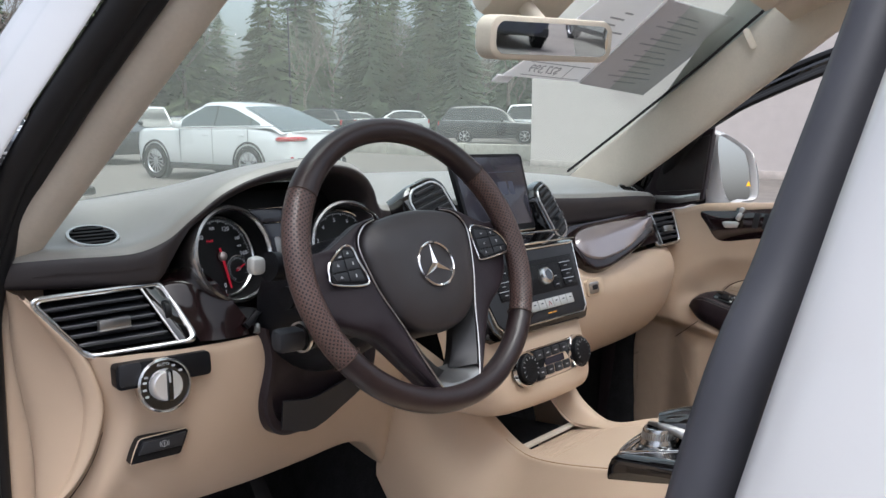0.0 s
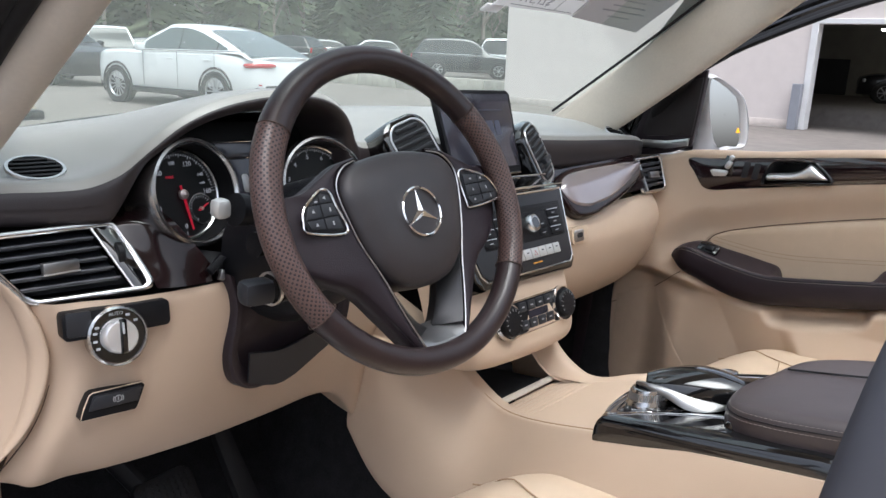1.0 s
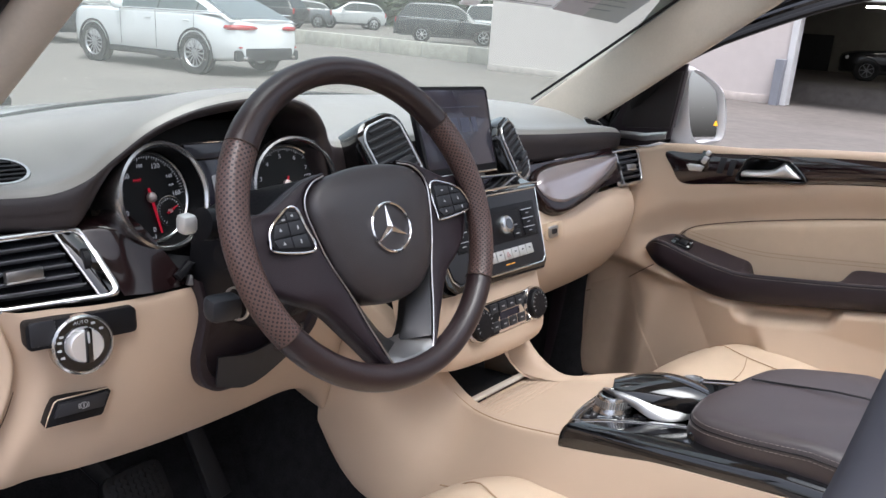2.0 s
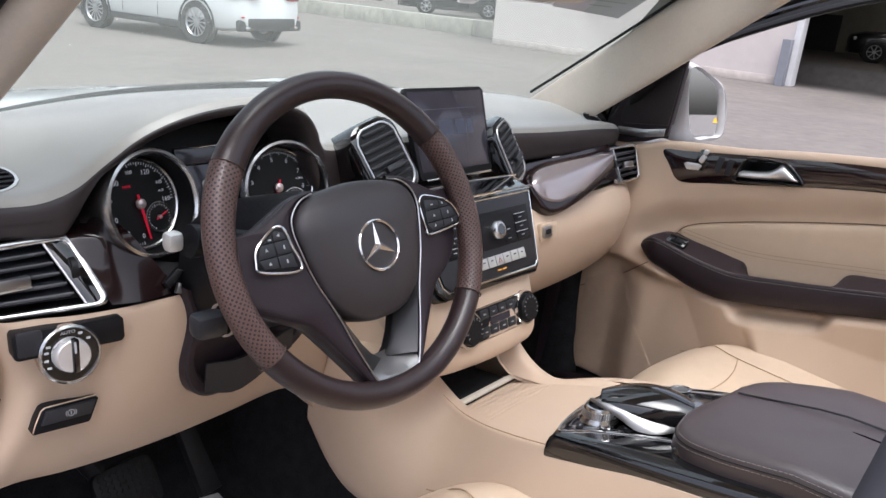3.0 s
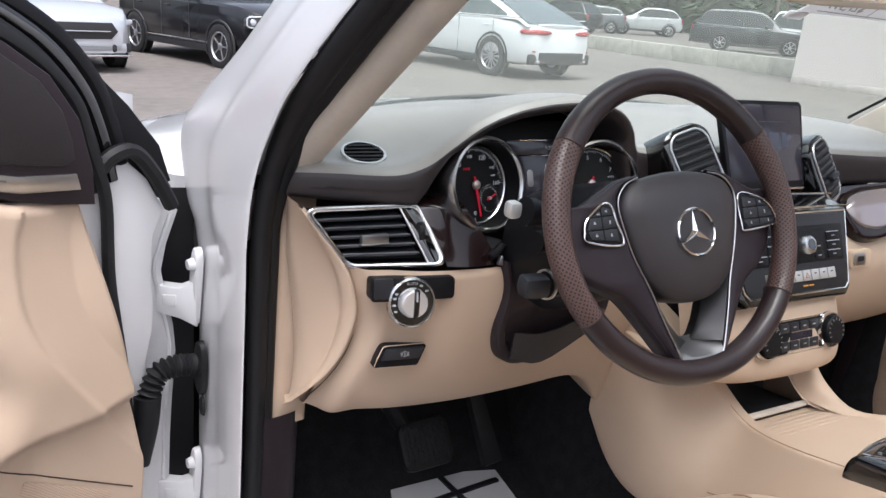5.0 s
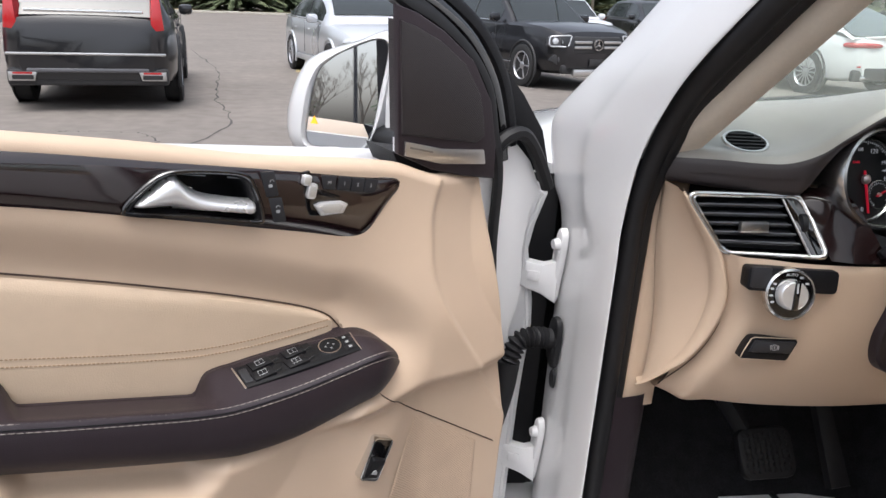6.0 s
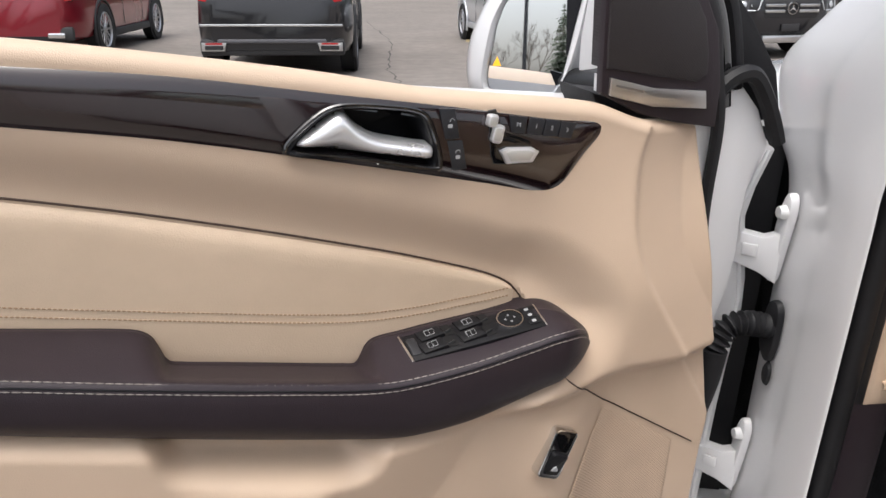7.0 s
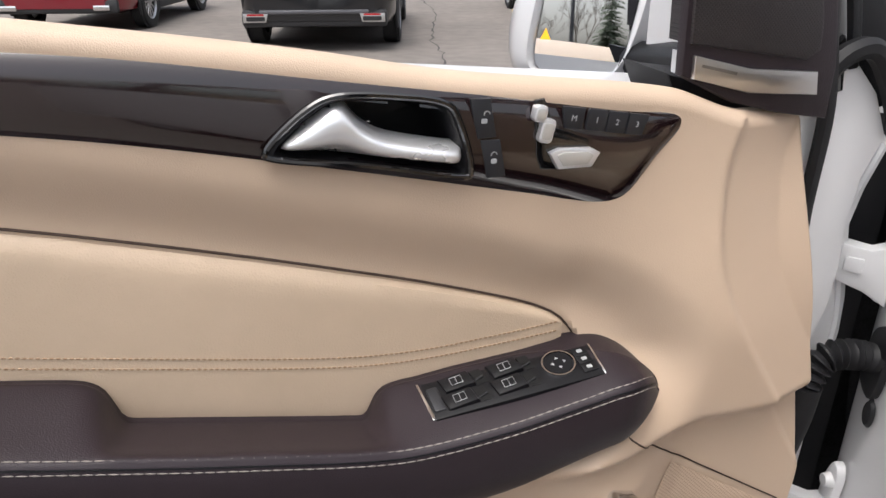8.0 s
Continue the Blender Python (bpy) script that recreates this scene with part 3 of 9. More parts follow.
        ey = P(0.41, 0.9373, 0.04) - P(0.41, 0.9235, 0.111)
        ey = (ey - ex * ey.dot(ex)).normalized()
        F = Matrix((ex, ey, ex.cross(ey))).transposed().to_4x4()
        F.translation = P(0.409, 0.9325, 0.0775) + ex * 0.002 + ey * 0.0035
        plate = part("switch_plate", slab([(-0.0736, -0.0172), (0.0732, -0.0223), (0.0752, 0.0143), (-0.0764, 0.0246)], 0.003, 0.0012, F, 0, -0.02), BLACK, door, "black window switch plate")
        for pts in ([(-0.0784, 0.0246), (-0.0764, 0.0246), (-0.0736, -0.0172), (-0.0762, -0.0172)], [(0.0752, 0.0143), (0.0768, 0.0143), (0.0748, -0.0223), (0.0732, -0.0223)]):
            part("chrome_edge", slab(pts, 0.0036, 0.0004, F), CHROME, plate)
        for x in (-0.046, -0.003):
            for y, dx in ((0.0140, 0.002), (-0.0045, -0.001)):
                key = part("window_switch", slab([(-0.016, 0.0082), (0.010, 0.0082), (0.013, -0.0082), (-0.013, -0.0082)], 0.0065, 0.002, F @ pose(x + dx, y, 0, 0, -5, 0)), BLACK, plate)
                frame_w = [(-0.005, 0.004), (0.005, 0.004), (0.005, -0.004), (-0.005, -0.004), (-0.005, 0.004)]
                part("window_mark", join(tube([F @ pose(x + dx - 0.002, y, 0.0070, 0, -5, 0) @ V(a, b, 0) for a, b in frame_w], 0.00032, 4), tube([F @ pose(x + dx - 0.002, y, 0.0070, 0, -5, 0) @ V(a, b, 0) for a, b in ((0, 0.004), (0, -0.004))], 0.00028, 4)), MARK, key)
                part("switch_well", slab([(0.012, 0.0082), (0.021, 0.0082), (0.024, -0.0082), (0.015, -0.0082)], 0.0034, 0, F @ pose(x + dx, y, 0)), DIAL, plate)
                part("finger_rib", tube([F @ V(x + dx + 0.014, y - 0.003, 0.003), F @ V(x + dx + 0.021, y - 0.002, 0.005)], 0.0012, 6), BLACK, plate)
        part("lock_key", slab(rrect(0.010, 0.026, 0.002), 0.0044, 0.0008, F @ pose(-0.0675, 0.003, 0)), GREY_PLASTIC, plate)
        knob = part("mirror_knob", lathe([(0.0, 0.0062), (0.0125, 0.0062), (0.0132, 0.005), (0.0132, 0.003)], 28, F @ pose(0.042, 0.002, -0.0015)), BLACK, plate)
        part("knob_ring", lathe([(0.0132, 0.004), (0.0134, 0.0066), (0.0146, 0.0066), (0.015, 0.004)], 28, F @ pose(0.042, 0.002, -0.0015)), CHROME, plate)
        for a in range(4):
            part("arrow_mark", slab([(-0.0016, 0), (0.0016, 0), (0, 0.0024)], 0.0068, 0, F @ pose(0.042, 0.002, -0.0015, 0, 0, 90 * a) @ pose(0, 0.0045, 0)), MARK, knob)
        for y in (0.0085, -0.0010, -0.0110):
            key = part("mirror_fold_key", slab(rrect(0.013, 0.0095, 0.001), 0.0056, 0.0006, F @ pose(0.0645, y, -0.0015)), BLACK, plate)
            part("fold_mark", slab(rrect(0.0045, 0.0035, 0.0006), 0.006, 0, F @ pose(0.0645, y, -0.0015)), MARK, key)
        # tailgate key in the lower lining
        here = [P(a, b, panel_w(a, b)) for a, b in ((0.310, 0.777), (0.290, 0.777), (0.330, 0.777), (0.310, 0.80), (0.310, 0.754))]
        nrm = (here[1] - here[2]).cross(here[3] - here[4]).normalized()
        F = facing(here[0], nrm if nrm.dot(az) > 0 else -nrm) @ pose(0, 0, 0.005, 0, 0, -23)
        key = part("tailgate_switch", slab(rrect(0.033, 0.063, 0.006), 0.0035, 0.002, F, 0, -0.02), CHROME, door, "black tailgate switch in a chrome frame")
        part("switch_well", slab(rrect(0.0295, 0.0595, 0.005), 0.0041, 0.001, F), PIANO, key)
        part("rocker", slab(rrect(0.022, 0.030, 0.003), 0.0085, 0.003, F @ pose(0, -0.010, 0, 10)), BLACK, key)
        part("tailgate_mark", slab([(-0.004, -0.002), (0.004, -0.002), (0.004, 0.001), (0, 0.005), (-0.003, 0.003)], 0.0090, 0, F @ pose(0, -0.015, 0, 10)), MARK, key)
    else:
        pad = part("seat_switch_base", slab([(-0.030, -0.012), (0.024, -0.014), (0.030, 0.0), (0.020, 0.036), (0.008, 0.036), (0.0, 0.008)], 0.0035, 0.0012, on(0.345, 1.128, W0 - 0.001)), PIANO, door)
        for pts, (u, v), r in (([(-0.022, 0.004), (-0.014, 0.0075), (0.014, 0.0078), (0.022, 0.004), (0.016, -0.0075), (-0.013, -0.009)], (0.342, 1.121), 4), (rrect(0.012, 0.02, 0.0035), (0.362, 1.143), -25), (rrect(0.0105, 0.012, 0.003), (0.367, 1.160), -25)):
            part("seat_switch", slab(pts, 0.008, 0.0018, on(u, v, W0, r)), SILVER, door, "silver seat adjuster key")
        for u in (0.402, 0.426):
            part("lock_button", slab([(-0.008, -0.019), (0.006, -0.019), (0.010, 0.019), (-0.004, 0.019)], 0.003, 0.001, on(u, 1.137, W0)), GREY_PLASTIC, door, "dark door lock key")
        n = (az * 0.62 + Vector((0, 0, 0.78))).normalized()
        F = facing(P(0.362, 0.944, 0.094), n, ax * 0.1 + Vector((0, 0, 1)))
        plate = part("switch_plate", slab(rrect(0.05, 0.026, 0.005), 0.003, 0.001, F, 0, -0.008), PIANO, door)
        part("window_switch", slab(rrect(0.022, 0.016, 0.002), 0.007, 0.002, F @ pose(0.006, 0, 0)), BLACK, plate)
    # speaker cover, low in front
    F0 = Matrix(((*(X - O),), (0, 0, 1), (*(Y - O),))).transposed().to_4x4()
    F0.translation = O
    if driver:
        cover = band(P, 0.106, 0.290, 60, lambda u: 0.60, lambda u: min(0.7199 + (u - 0.101) * 0.640, 0.7975 - max(0, u - 0.2215) * 1.79) - 0.005, panel_w, 0.003, 14, 20, -0.0015)
    else:
        cover = band(P, 0.122, 0.390, 60, lambda u: 0.50, lambda u: min(0.756 + (u - 0.114) * 0.60, 0.817 - max(0, u - 0.224) * 1.43) - 0.005, lambda u, v: panel_w(u, v, False), 0.003, 30, 20, -0.0015)
    part("speaker_grille", flat_uv(cover, F0), RUG, door, "perforated beige speaker cover")
    # mirror triangle with the tweeter
    tri = [(0.255, 1.173), (0.20, 1.148), (0.15, 1.136), (0.097, 1.128), (0.098, 1.176), (0.112, 1.237), (0.145, 1.290), (0.192, 1.326), (0.235, 1.348), (0.266, 1.357)]
    part("mirror_triangle", slab(tri, 0.03, 0.004, F0, 0, 0.020), BROWN, door, "dark brown mirror corner cover")
    inner = [(0.252, 1.199), (0.135, 1.182), (0.122, 1.19), (0.124, 1.212), (0.134, 1.248), (0.160, 1.286), (0.200, 1.315), (0.238, 1.332), (0.261, 1.339)]
    part("tweeter_grille", flat_uv(slab(inner, 0.0335, 0.003, F0), F0), MESH, door, "black mesh tweeter cover")
    part("badge_strip", slab([(0.247, 1.190), (0.19, 1.177), (0.122, 1.172), (0.118, 1.152), (0.19, 1.157), (0.246, 1.171)], 0.0345, 0.001, F0), SATIN, door, "satin metal strip with an illegible maker's mark")
    part("badge_mark", slab([(0.240, 1.1830), (0.205, 1.1752), (0.2055, 1.1728), (0.2405, 1.1806)], 0.0348, 0, F0), SATIN_DARK, door)
    return door, F0, on


def panel_w_flat(u, v):
    return 0.043 + 0.046 * step(1.10, 1.03, v) * (1 - step(0.25, 0.37, u)) * 0.35


DOOR_AT, DOOR_TURN = V(-0.95, 0.50, 0.0), radians(66)
DU = V(-math.sin(DOOR_TURN), -math.cos(DOOR_TURN), 0)
DW = V(math.cos(DOOR_TURN), -math.sin(DOOR_TURN), 0)


def driver_place(u, v, w):
    return DOOR_AT + DU * u + DW * w + V(0, 0, v)


def passenger_place(u, v, w):
    return V(0.825 - w, 0.475 - u, v + 0.014)


driver_door, DF, d_on = build_door("driver_door", "open white car door with beige leather lining and dark wood trim", driver_place, -1, True)
passenger_door, PF, p_on = build_door("passenger_door", "closed car door with beige leather lining and dark wood trim", passenger_place, 1, False)


def door_shell(door, F, P, outer):
    """Painted metal, seals, window frame and pane round a lining."""
    plate = [(0.20, 1.12), (0.09, 1.12), (0.05, 1.158), (0.018, 1.162), (-0.010, 1.135), (-0.035, 1.088), (-0.017, 1.05), (-0.012, 0.99), (-0.016, 0.943), (-0.014, 0.90), (0.0, 0.846), (0.0, 0.45), (0.20, 0.42)]
    part("inner_panel", slab(plate, -0.022, 0.003, F, 0, -0.034), WHITE_INNER, door, "white painted inner door panel")
    lip = [(0.10, 1.12), (-0.06, 1.09), (-0.083, 1.07), (-0.062, 1.018), (-0.053, 0.977), (-0.074, 0.88), (-0.078, 0.834), (-0.070, 0.741), (-0.066, 0.676), (-0.060, 0.45), (0.10, 0.42)]
    part("fold_flange", slab(lip, -0.055, 0.004, F, 0, -0.068), WHITE_INNER, door, "white folded door edge")
    part("flange_step", tube([F @ V(q.x + 0.013, q.y, -0.054) for q in cr([V(a, b, 0) for a, b in lip[2:10]], 30)], 0.004, 6), WHITE_INNER, door)
    skin = [(0.10, 1.13), (0.0, 1.10), (0.0, 0.45), (0.10, 0.40), (1.14, 0.40), (1.14, 1.22), (0.6, 1.17)]
    part("shell", slab(skin, -0.034, 0.004, F, 0, -outer), WHITE_INNER, door, "white painted metal door shell")
    bolt = F @ V(0.025, 1.14, -0.027)
    part("bolt", lathe([(0, 0.003), (0.004, 0.003), (0.006, 0.0015), (0.0065, 0)], 14, facing(bolt, F.to_3x3() @ V(0, 0, 1))), SATIN, door)
    # weather seal along the front edge and up the window frame
    front = [F @ V(u, v, w) for u, v, w in ((0.035, 0.45, -0.012), (0.034, 0.70, -0.012), (0.042, 0.85, -0.012), (0.058, 1.0, -0.012), (0.062, 1.12, -0.008), (0.084, 1.19, 0.0), (0.100, 1.25, 0.0), (0.138, 1.30, 0.0), (0.19, 1.338, 0.0), (0.24, 1.362, 0.0), (0.36, 1.43, 0.0), (0.6, 1.53, 0.0), (0.9, 1.60, 0.0), (1.12, 1.60, 0.0))]
    part("door_seal", tube(cr(front, 70), 0.010, 8, flat=0.7), RUBBER, door, "black rubber door seal")
    rub = [F @ V(u, v, w) for u, v, w in ((0.075, 1.150, -0.014), (0.050, 1.176, -0.012), (0.018, 1.180, -0.012), (-0.012, 1.148, -0.014), (-0.035, 1.110, -0.016), (-0.045, 1.092, -0.018))]
    part("corner_seal", tube(cr(rub, 30), 0.011, 8), RUBBER, door)
    for off, wide, mat_ in ((0.0, 0.013, RUBBER), (-0.018, 0.011, PIANO), (-0.034, 0.012, BLACK)):
        path = [F @ V(u + off * 1.15, v - off * 0.55, -0.022 + off * 0.3) for u, v in ((0.062, 1.13), (0.074, 1.19), (0.096, 1.25), (0.136, 1.304), (0.186, 1.342), (0.236, 1.368), (0.36, 1.44), (0.6, 1.54), (0.9, 1.61), (1.13, 1.60), (1.14, 1.4), (1.14, 1.2))]
        part("window_frame", tube(cr(path, 70), wide, 8, flat=0.8), mat_, door, "black window frame")
    tri = [(0.09, 1.13), (0.10, 1.24), (0.145, 1.30), (0.25, 1.37), (0.34, 1.43), (0.25, 1.45), (0.155, 1.376), (0.110, 1.334), (0.060, 1.288), (0.010, 1.238), (-0.036, 1.18), (-0.054, 1.125), (-0.02, 1.115)]
    part("corner_cover", slab(tri, -0.03, 0.004, F, 0, -0.055), BLACK, door, "black window corner cover")


door_shell(driver_door, DF, driver_place, 0.16)
door_shell(passenger_door, PF, passenger_place, 0.13)


def side_mirror(name, label, M, flip, arm_to):
    """A body-coloured wing mirror: housing, glass, warning light and arm. M: at the warning light, z out of the glass; flip: 1 or -1 for the side."""
    m = thing(name, label, "car mirror", M.translation)
    glass = [(-0.010, -0.036), (-0.006, 0.030), (0.0, 0.060), (0.014, 0.088), (0.056, 0.115), (0.112, 0.128), (0.105, 0.05), (0.083, -0.042), (0.035, -0.042)]
    hull = [(-0.042, -0.030), (-0.043, 0.020), (-0.024, 0.076), (0.002, 0.103), (0.065, 0.127), (0.128, 0.144), (0.128, 0.05), (0.105, -0.056), (0.030, -0.060), (-0.022, -0.056)]
    gl = cr([V(flip * x, y, 0) for x, y in glass], 56, True)
    hl = cr([V(flip * x, y, 0) for x, y in hull], 56, True)
    c = V(flip * 0.05, 0.04, 0)
    rows = []
    for k, g, s, z in ((0.0, 0.95, 1, -0.012), (0.0, 1.0, 1, -0.004), (0.05, 1.01, 1, 0.006), (0.25, 1.0, 1, 0.010), (0.7, 1.0, 1, 0.0), (1.0, 1.0, 1.0, -0.03), (1.0, 1.0, 1.0, -0.06), (1.0, 1.0, 0.92, -0.095), (1.0, 1.0, 0.70, -0.125), (1.0, 1.0, 0.35, -0.14), (1.0, 1.0, 0.02, -0.144)):
        rows.append([M @ (c + (a.lerp(b, k) - c) * g * s + V(0, 0, z)) for a, b in zip(gl, hl)])
    part("housing", grid(rows, ring=True), WHITE_PAINT, m, "white painted mirror housing", 50)
    pane = [M @ (c + (p - c) * 0.985 + V(0, 0, -0.003)) for p in gl]
    part("mirror_glass", grid([pane, [M @ (c + (p - c) * 0.01 + V(0, 0, -0.003)) for p in gl]], ring=True), MIRROR, m, "mirror glass")
    part("warning_light", slab([(0, 0.007), (0.006, -0.006), (-0.006, -0.006)], 0.001, 0, M @ pose(0, 0, -0.002)), mat_glow("amber_light", (1.0, 0.45, 0.02), 0.8), m, "lit amber warning triangle")
    part("mirror_arm", tube([M @ V(flip * 0.085, -0.035, -0.06), (M @ V(flip * 0.11, -0.03, -0.06)).lerp(arm_to, 0.5), arm_to], 0.024, 12, flat=1.2), BLACK, m)
    return m


def mirror_stand(door, F):
    part("mirror_foot", slab([(0.135, 1.125), (0.22, 1.135), (0.235, 1.165), (0.215, 1.160), (0.14, 1.150)], -0.02, 0.004, F, 0, -0.10), BLACK, door)
    part("mirror_post", slab([(0.147, 1.115), (0.149, 1.205), (0.138, 1.30), (0.07, 1.30), (0.07, 1.115)], -0.10, 0.012, F, 0, -0.20), WHITE_PAINT, door, "white mirror post")


mirror_stand(driver_door, DF)
ML = facing(driver_place(0.239, 1.163, -0.272), (-0.044, -0.993, 0.107))
side_mirror("driver_mirror", "white wing mirror on the open driver's door", ML, 1, driver_place(0.15, 1.15, -0.10))
MR = facing(V(1.008, 0.187, 1.222), (-0.44, -0.89, 0.098))
side_mirror("passenger_mirror", "white wing mirror outside the passenger door", MR, -1, V(0.86, 0.33, 1.19))

# ---- steering wheel ----
WHEEL = pose(-0.4424, 0.0237, 1.2001, 63.9, 0, -4.0)


def build_wheel():
    M = WHEEL
    w = thing("steering_wheel", "brown leather steering wheel with perforated grips and silver trim", "steering wheel", M.translation)
    R, r = 0.172, 0.0152

    def rim(a0, a1, fat=1.0):
        n = max(8, int(abs(a1 - a0) / 3))
        rows = []
        for i in range(n + 1):
            a = radians(a0 + (a1 - a0) * i / n)
            g = 1 + fat * 0.13 * (math.exp(-(((math.degrees(a) % 360 - 150) / 22) ** 2)) + math.exp(-((((math.degrees(a) + 180) % 360 - 180 - 30) / 22) ** 2)))
            c = V(R * math.cos(a), R * math.sin(a), 0)
            e = V(math.cos(a), math.sin(a), 0)
            rows.append([M @ (c + e * (r * g * math.cos(b)) + V(0, 0, 1) * (r * 1.02 * math.sin(b))) for b in (2 * math.pi * j / 18 for j in range(18))])
        bm = grid(rows, ring=True)
        lay = bm.loops.layers.uv.verify()
        arc, rnd = R * radians(abs(a1 - a0)) / n, 2 * math.pi * r / 18
        for k, f in enumerate(bm.faces):
            i, j = divmod(k, 18)
            for q, (di, dj) in zip(f.loops, ((0, 0), (0, 1), (1, 1), (1, 0))):
                q[lay].uv = ((i + di) * arc, (j + dj) * rnd)
        return bm

    for a0, a1 in ((39, 148), (215, 328)):
        part("rim_arc", rim(a0, a1), BROWN_SMOOTH, w, "smooth worn brown leather rim")
    part("grip", rim(148, 215), PERF, w, "perforated brown leather grip")
    part("grip", rim(-32, 39), PERF, w, "perforated brown leather grip")
    for a in (39, 148, 215, 328):
        c, e = V(R * math.cos(radians(a)), R * math.sin(radians(a)), 0), V(math.cos(radians(a)), math.sin(radians(a)), 0)
        part("rim_seam", tube([M @ (c + e * (r * 1.12 * math.cos(b)) + V(0, 0, r * 1.12 * math.sin(b))) for b in (2 * math.pi * j / 24 for j in range(24))], 0.0007, 5, True), SEAM, w)
    # inner stitching
    for off in (-0.6, 0.6):
        line = [M @ V((R - r * 0.97 * math.cos(off)) * math.cos(a), (R - r * 0.97 * math.cos(off)) * math.sin(a), r * 1.0 * math.sin(off)) for a in (2 * math.pi * i / 160 for i in range(161))]
        part("stitching", dashes(line, 0.0062, 0.004, 0.00045), SEAM, w)
    # the hub stands turned a few degrees
    M = M @ pose(0, 0, 0, 0, 0, 3.5)
    line = [(0.054, 0.0585, 0.002), (0.072, 0.053, 0.004), (0.085, 0.041, 0.004), (0.0895, 0.026, 0.004), (0.0865, 0.004, 0.004), (0.078, -0.030, 0.003), (0.062, -0.070, 0.003), (0.049, -0.110, 0.003), (0.037, -0.142, 0.003), (0.030, -0.157, 0.003)]
    # airbag cover, domed
    o = [(-0.052, 0.057), (0.0, 0.063), (0.052, 0.057), (0.076, 0.046), (0.086, 0.026), (0.083, 0.002), (0.075, -0.030), (0.062, -0.062), (0.036, -0.085), (0.0, -0.092), (-0.036, -0.085), (-0.062, -0.062), (-0.075, -0.030), (-0.083, 0.002), (-0.086, 0.026), (-0.076, 0.046)]
    ring = cr([V(x, y, 0) for x, y in o], 72, True)
    rows = [[M @ (p * k + V(0, 0, z)) for p in ring] for k, z in ((0.97, -0.045), (1.0, -0.012), (1.0, -0.002), (0.985, 0.005), (0.95, 0.0095), (0.88, 0.0135), (0.7, 0.0180), (0.45, 0.0205), (0.2, 0.0215), (0.0005, 0.022))]
    part("airbag_cover", grid(rows, ring=True), COVER, w, "dark brown leather airbag cover")
    # brown skin from the rim over the side spoke down to the foot
    for sg in (-1, 1):
        inner = [(0.052, 0.0585), (0.072, 0.053), (0.086, 0.040), (0.0895, 0.026), (0.088, 0.014), (0.0865, 0.004), (0.082, -0.014), (0.077, -0.032), (0.069, -0.053), (0.062, -0.070), (0.049, -0.110), (0.037, -0.142), (0.030, -0.157)]
        outer = [(0.055, 0.063), (0.080, 0.058), (0.104, 0.047), (0.132, 0.034), (0.161, 0.032), (0.163, 0.006), (0.161, -0.020), (0.146, -0.044), (0.120, -0.063), (0.094, -0.080), (0.068, -0.115), (0.046, -0.148), (0.034, -0.164)]
        rows = []
        for (xi, yi), (xo, yo) in zip(inner, outer):
            a, c = V(sg * xi, yi, 0), V(sg * xo, yo, 0)
            far = (c - a).length
            d = (c - a).normalized()
            rim_drop = 0.010 * step(0.05, 0.09, far)
            rows.append([a + V(0, 0, -0.012), a + V(0, 0, 0.001), a + d * 0.003 + V(0, 0, 0.0035), a.lerp(c, 0.4) + V(0, 0, 0.0045 - rim_drop * 0.5), a.lerp(c, 0.8) + V(0, 0, 0.001 - rim_drop), c - d * 0.003 + V(0, 0, -0.004 - rim_drop), c + V(0, 0, -0.012 - rim_drop), c - d * 0.006 + V(0, 0, -0.034)])
        bm = surf(rows, 60, 20)
        part("spoke", moved(bm, M), BROWN, w, "dark brown spoke skin running down to the foot")
        # key field in a bright frame
        k = [(-0.1096, 0.0326), (-0.0989, 0.0293), (-0.0949, 0.0126), (-0.0910, -0.0150), (-0.1343, -0.0080), (-0.1380, 0.0035), (-0.1321, 0.0175)] if sg < 0 else [(0.0954, 0.0275), (0.126, 0.0235), (0.1477, 0.0124), (0.1576, -0.0073), (0.1530, -0.0136), (0.1004, -0.0176), (0.0935, -0.0093)]
        K = M @ pose(0, 0, -0.0015, 0, sg * 3.0, 0) @ Matrix.Translation((0, 0, 0.008))
        mx, my = sum(x for x, _ in k) / 7, sum(y for _, y in k) / 7
        field = part("key_field", slab(k, 0.0036, 0.0008, K, 0, -0.012), BLACK, w, "black key field")
        part("key_frame", tube([K @ p for p in cr([V(x, y, 0.0036) for x, y in k], 56, True)], 0.0013, 6, True), CHROME, field, "bright frame")
        for hi_, lo_ in ((0.040, 0.0090), (0.0075, -0.0055), (-0.0070, -0.040)):
            for half_ in (0, 1):
                poly = []
                for x, y in k:
                    poly.append((mx + (x - mx) * 0.86, my + (y - my) * 0.84))
                # clip to its row and side
                for keep_ in ((0, 1, -hi_), (0, -1, lo_), (1 if half_ else -1, 0, 0.0006)):
                    out_ = []
                    for (x0, y0), (x1, y1) in zip(poly, poly[1:] + poly[:1]):
                        f0 = keep_[0] * (mx - x0) + keep_[1] * (y0 - my) + keep_[2]
                        f1 = keep_[0] * (mx - x1) + keep_[1] * (y1 - my) + keep_[2]
                        if f0 <= 0:
                            out_.append((x0, y0))
                        if (f0 <= 0) != (f1 <= 0):
                            q = f0 / (f0 - f1)
                            out_.append((x0 + (x1 - x0) * q, y0 + (y1 - y0) * q))
                    poly = out_
                    if len(poly) < 3:
                        break
                if len(poly) < 3:
                    continue
                kx, ky = sum(x for x, _ in poly) / len(poly), sum(y for _, y in poly) / len(poly)
                if max(x for x, _ in poly) - min(x for x, _ in poly) < 0.006:
                    continue
                key = part("wheel_key", slab(poly, 0.0048, 0.0005, K), GREY_PLASTIC, field)
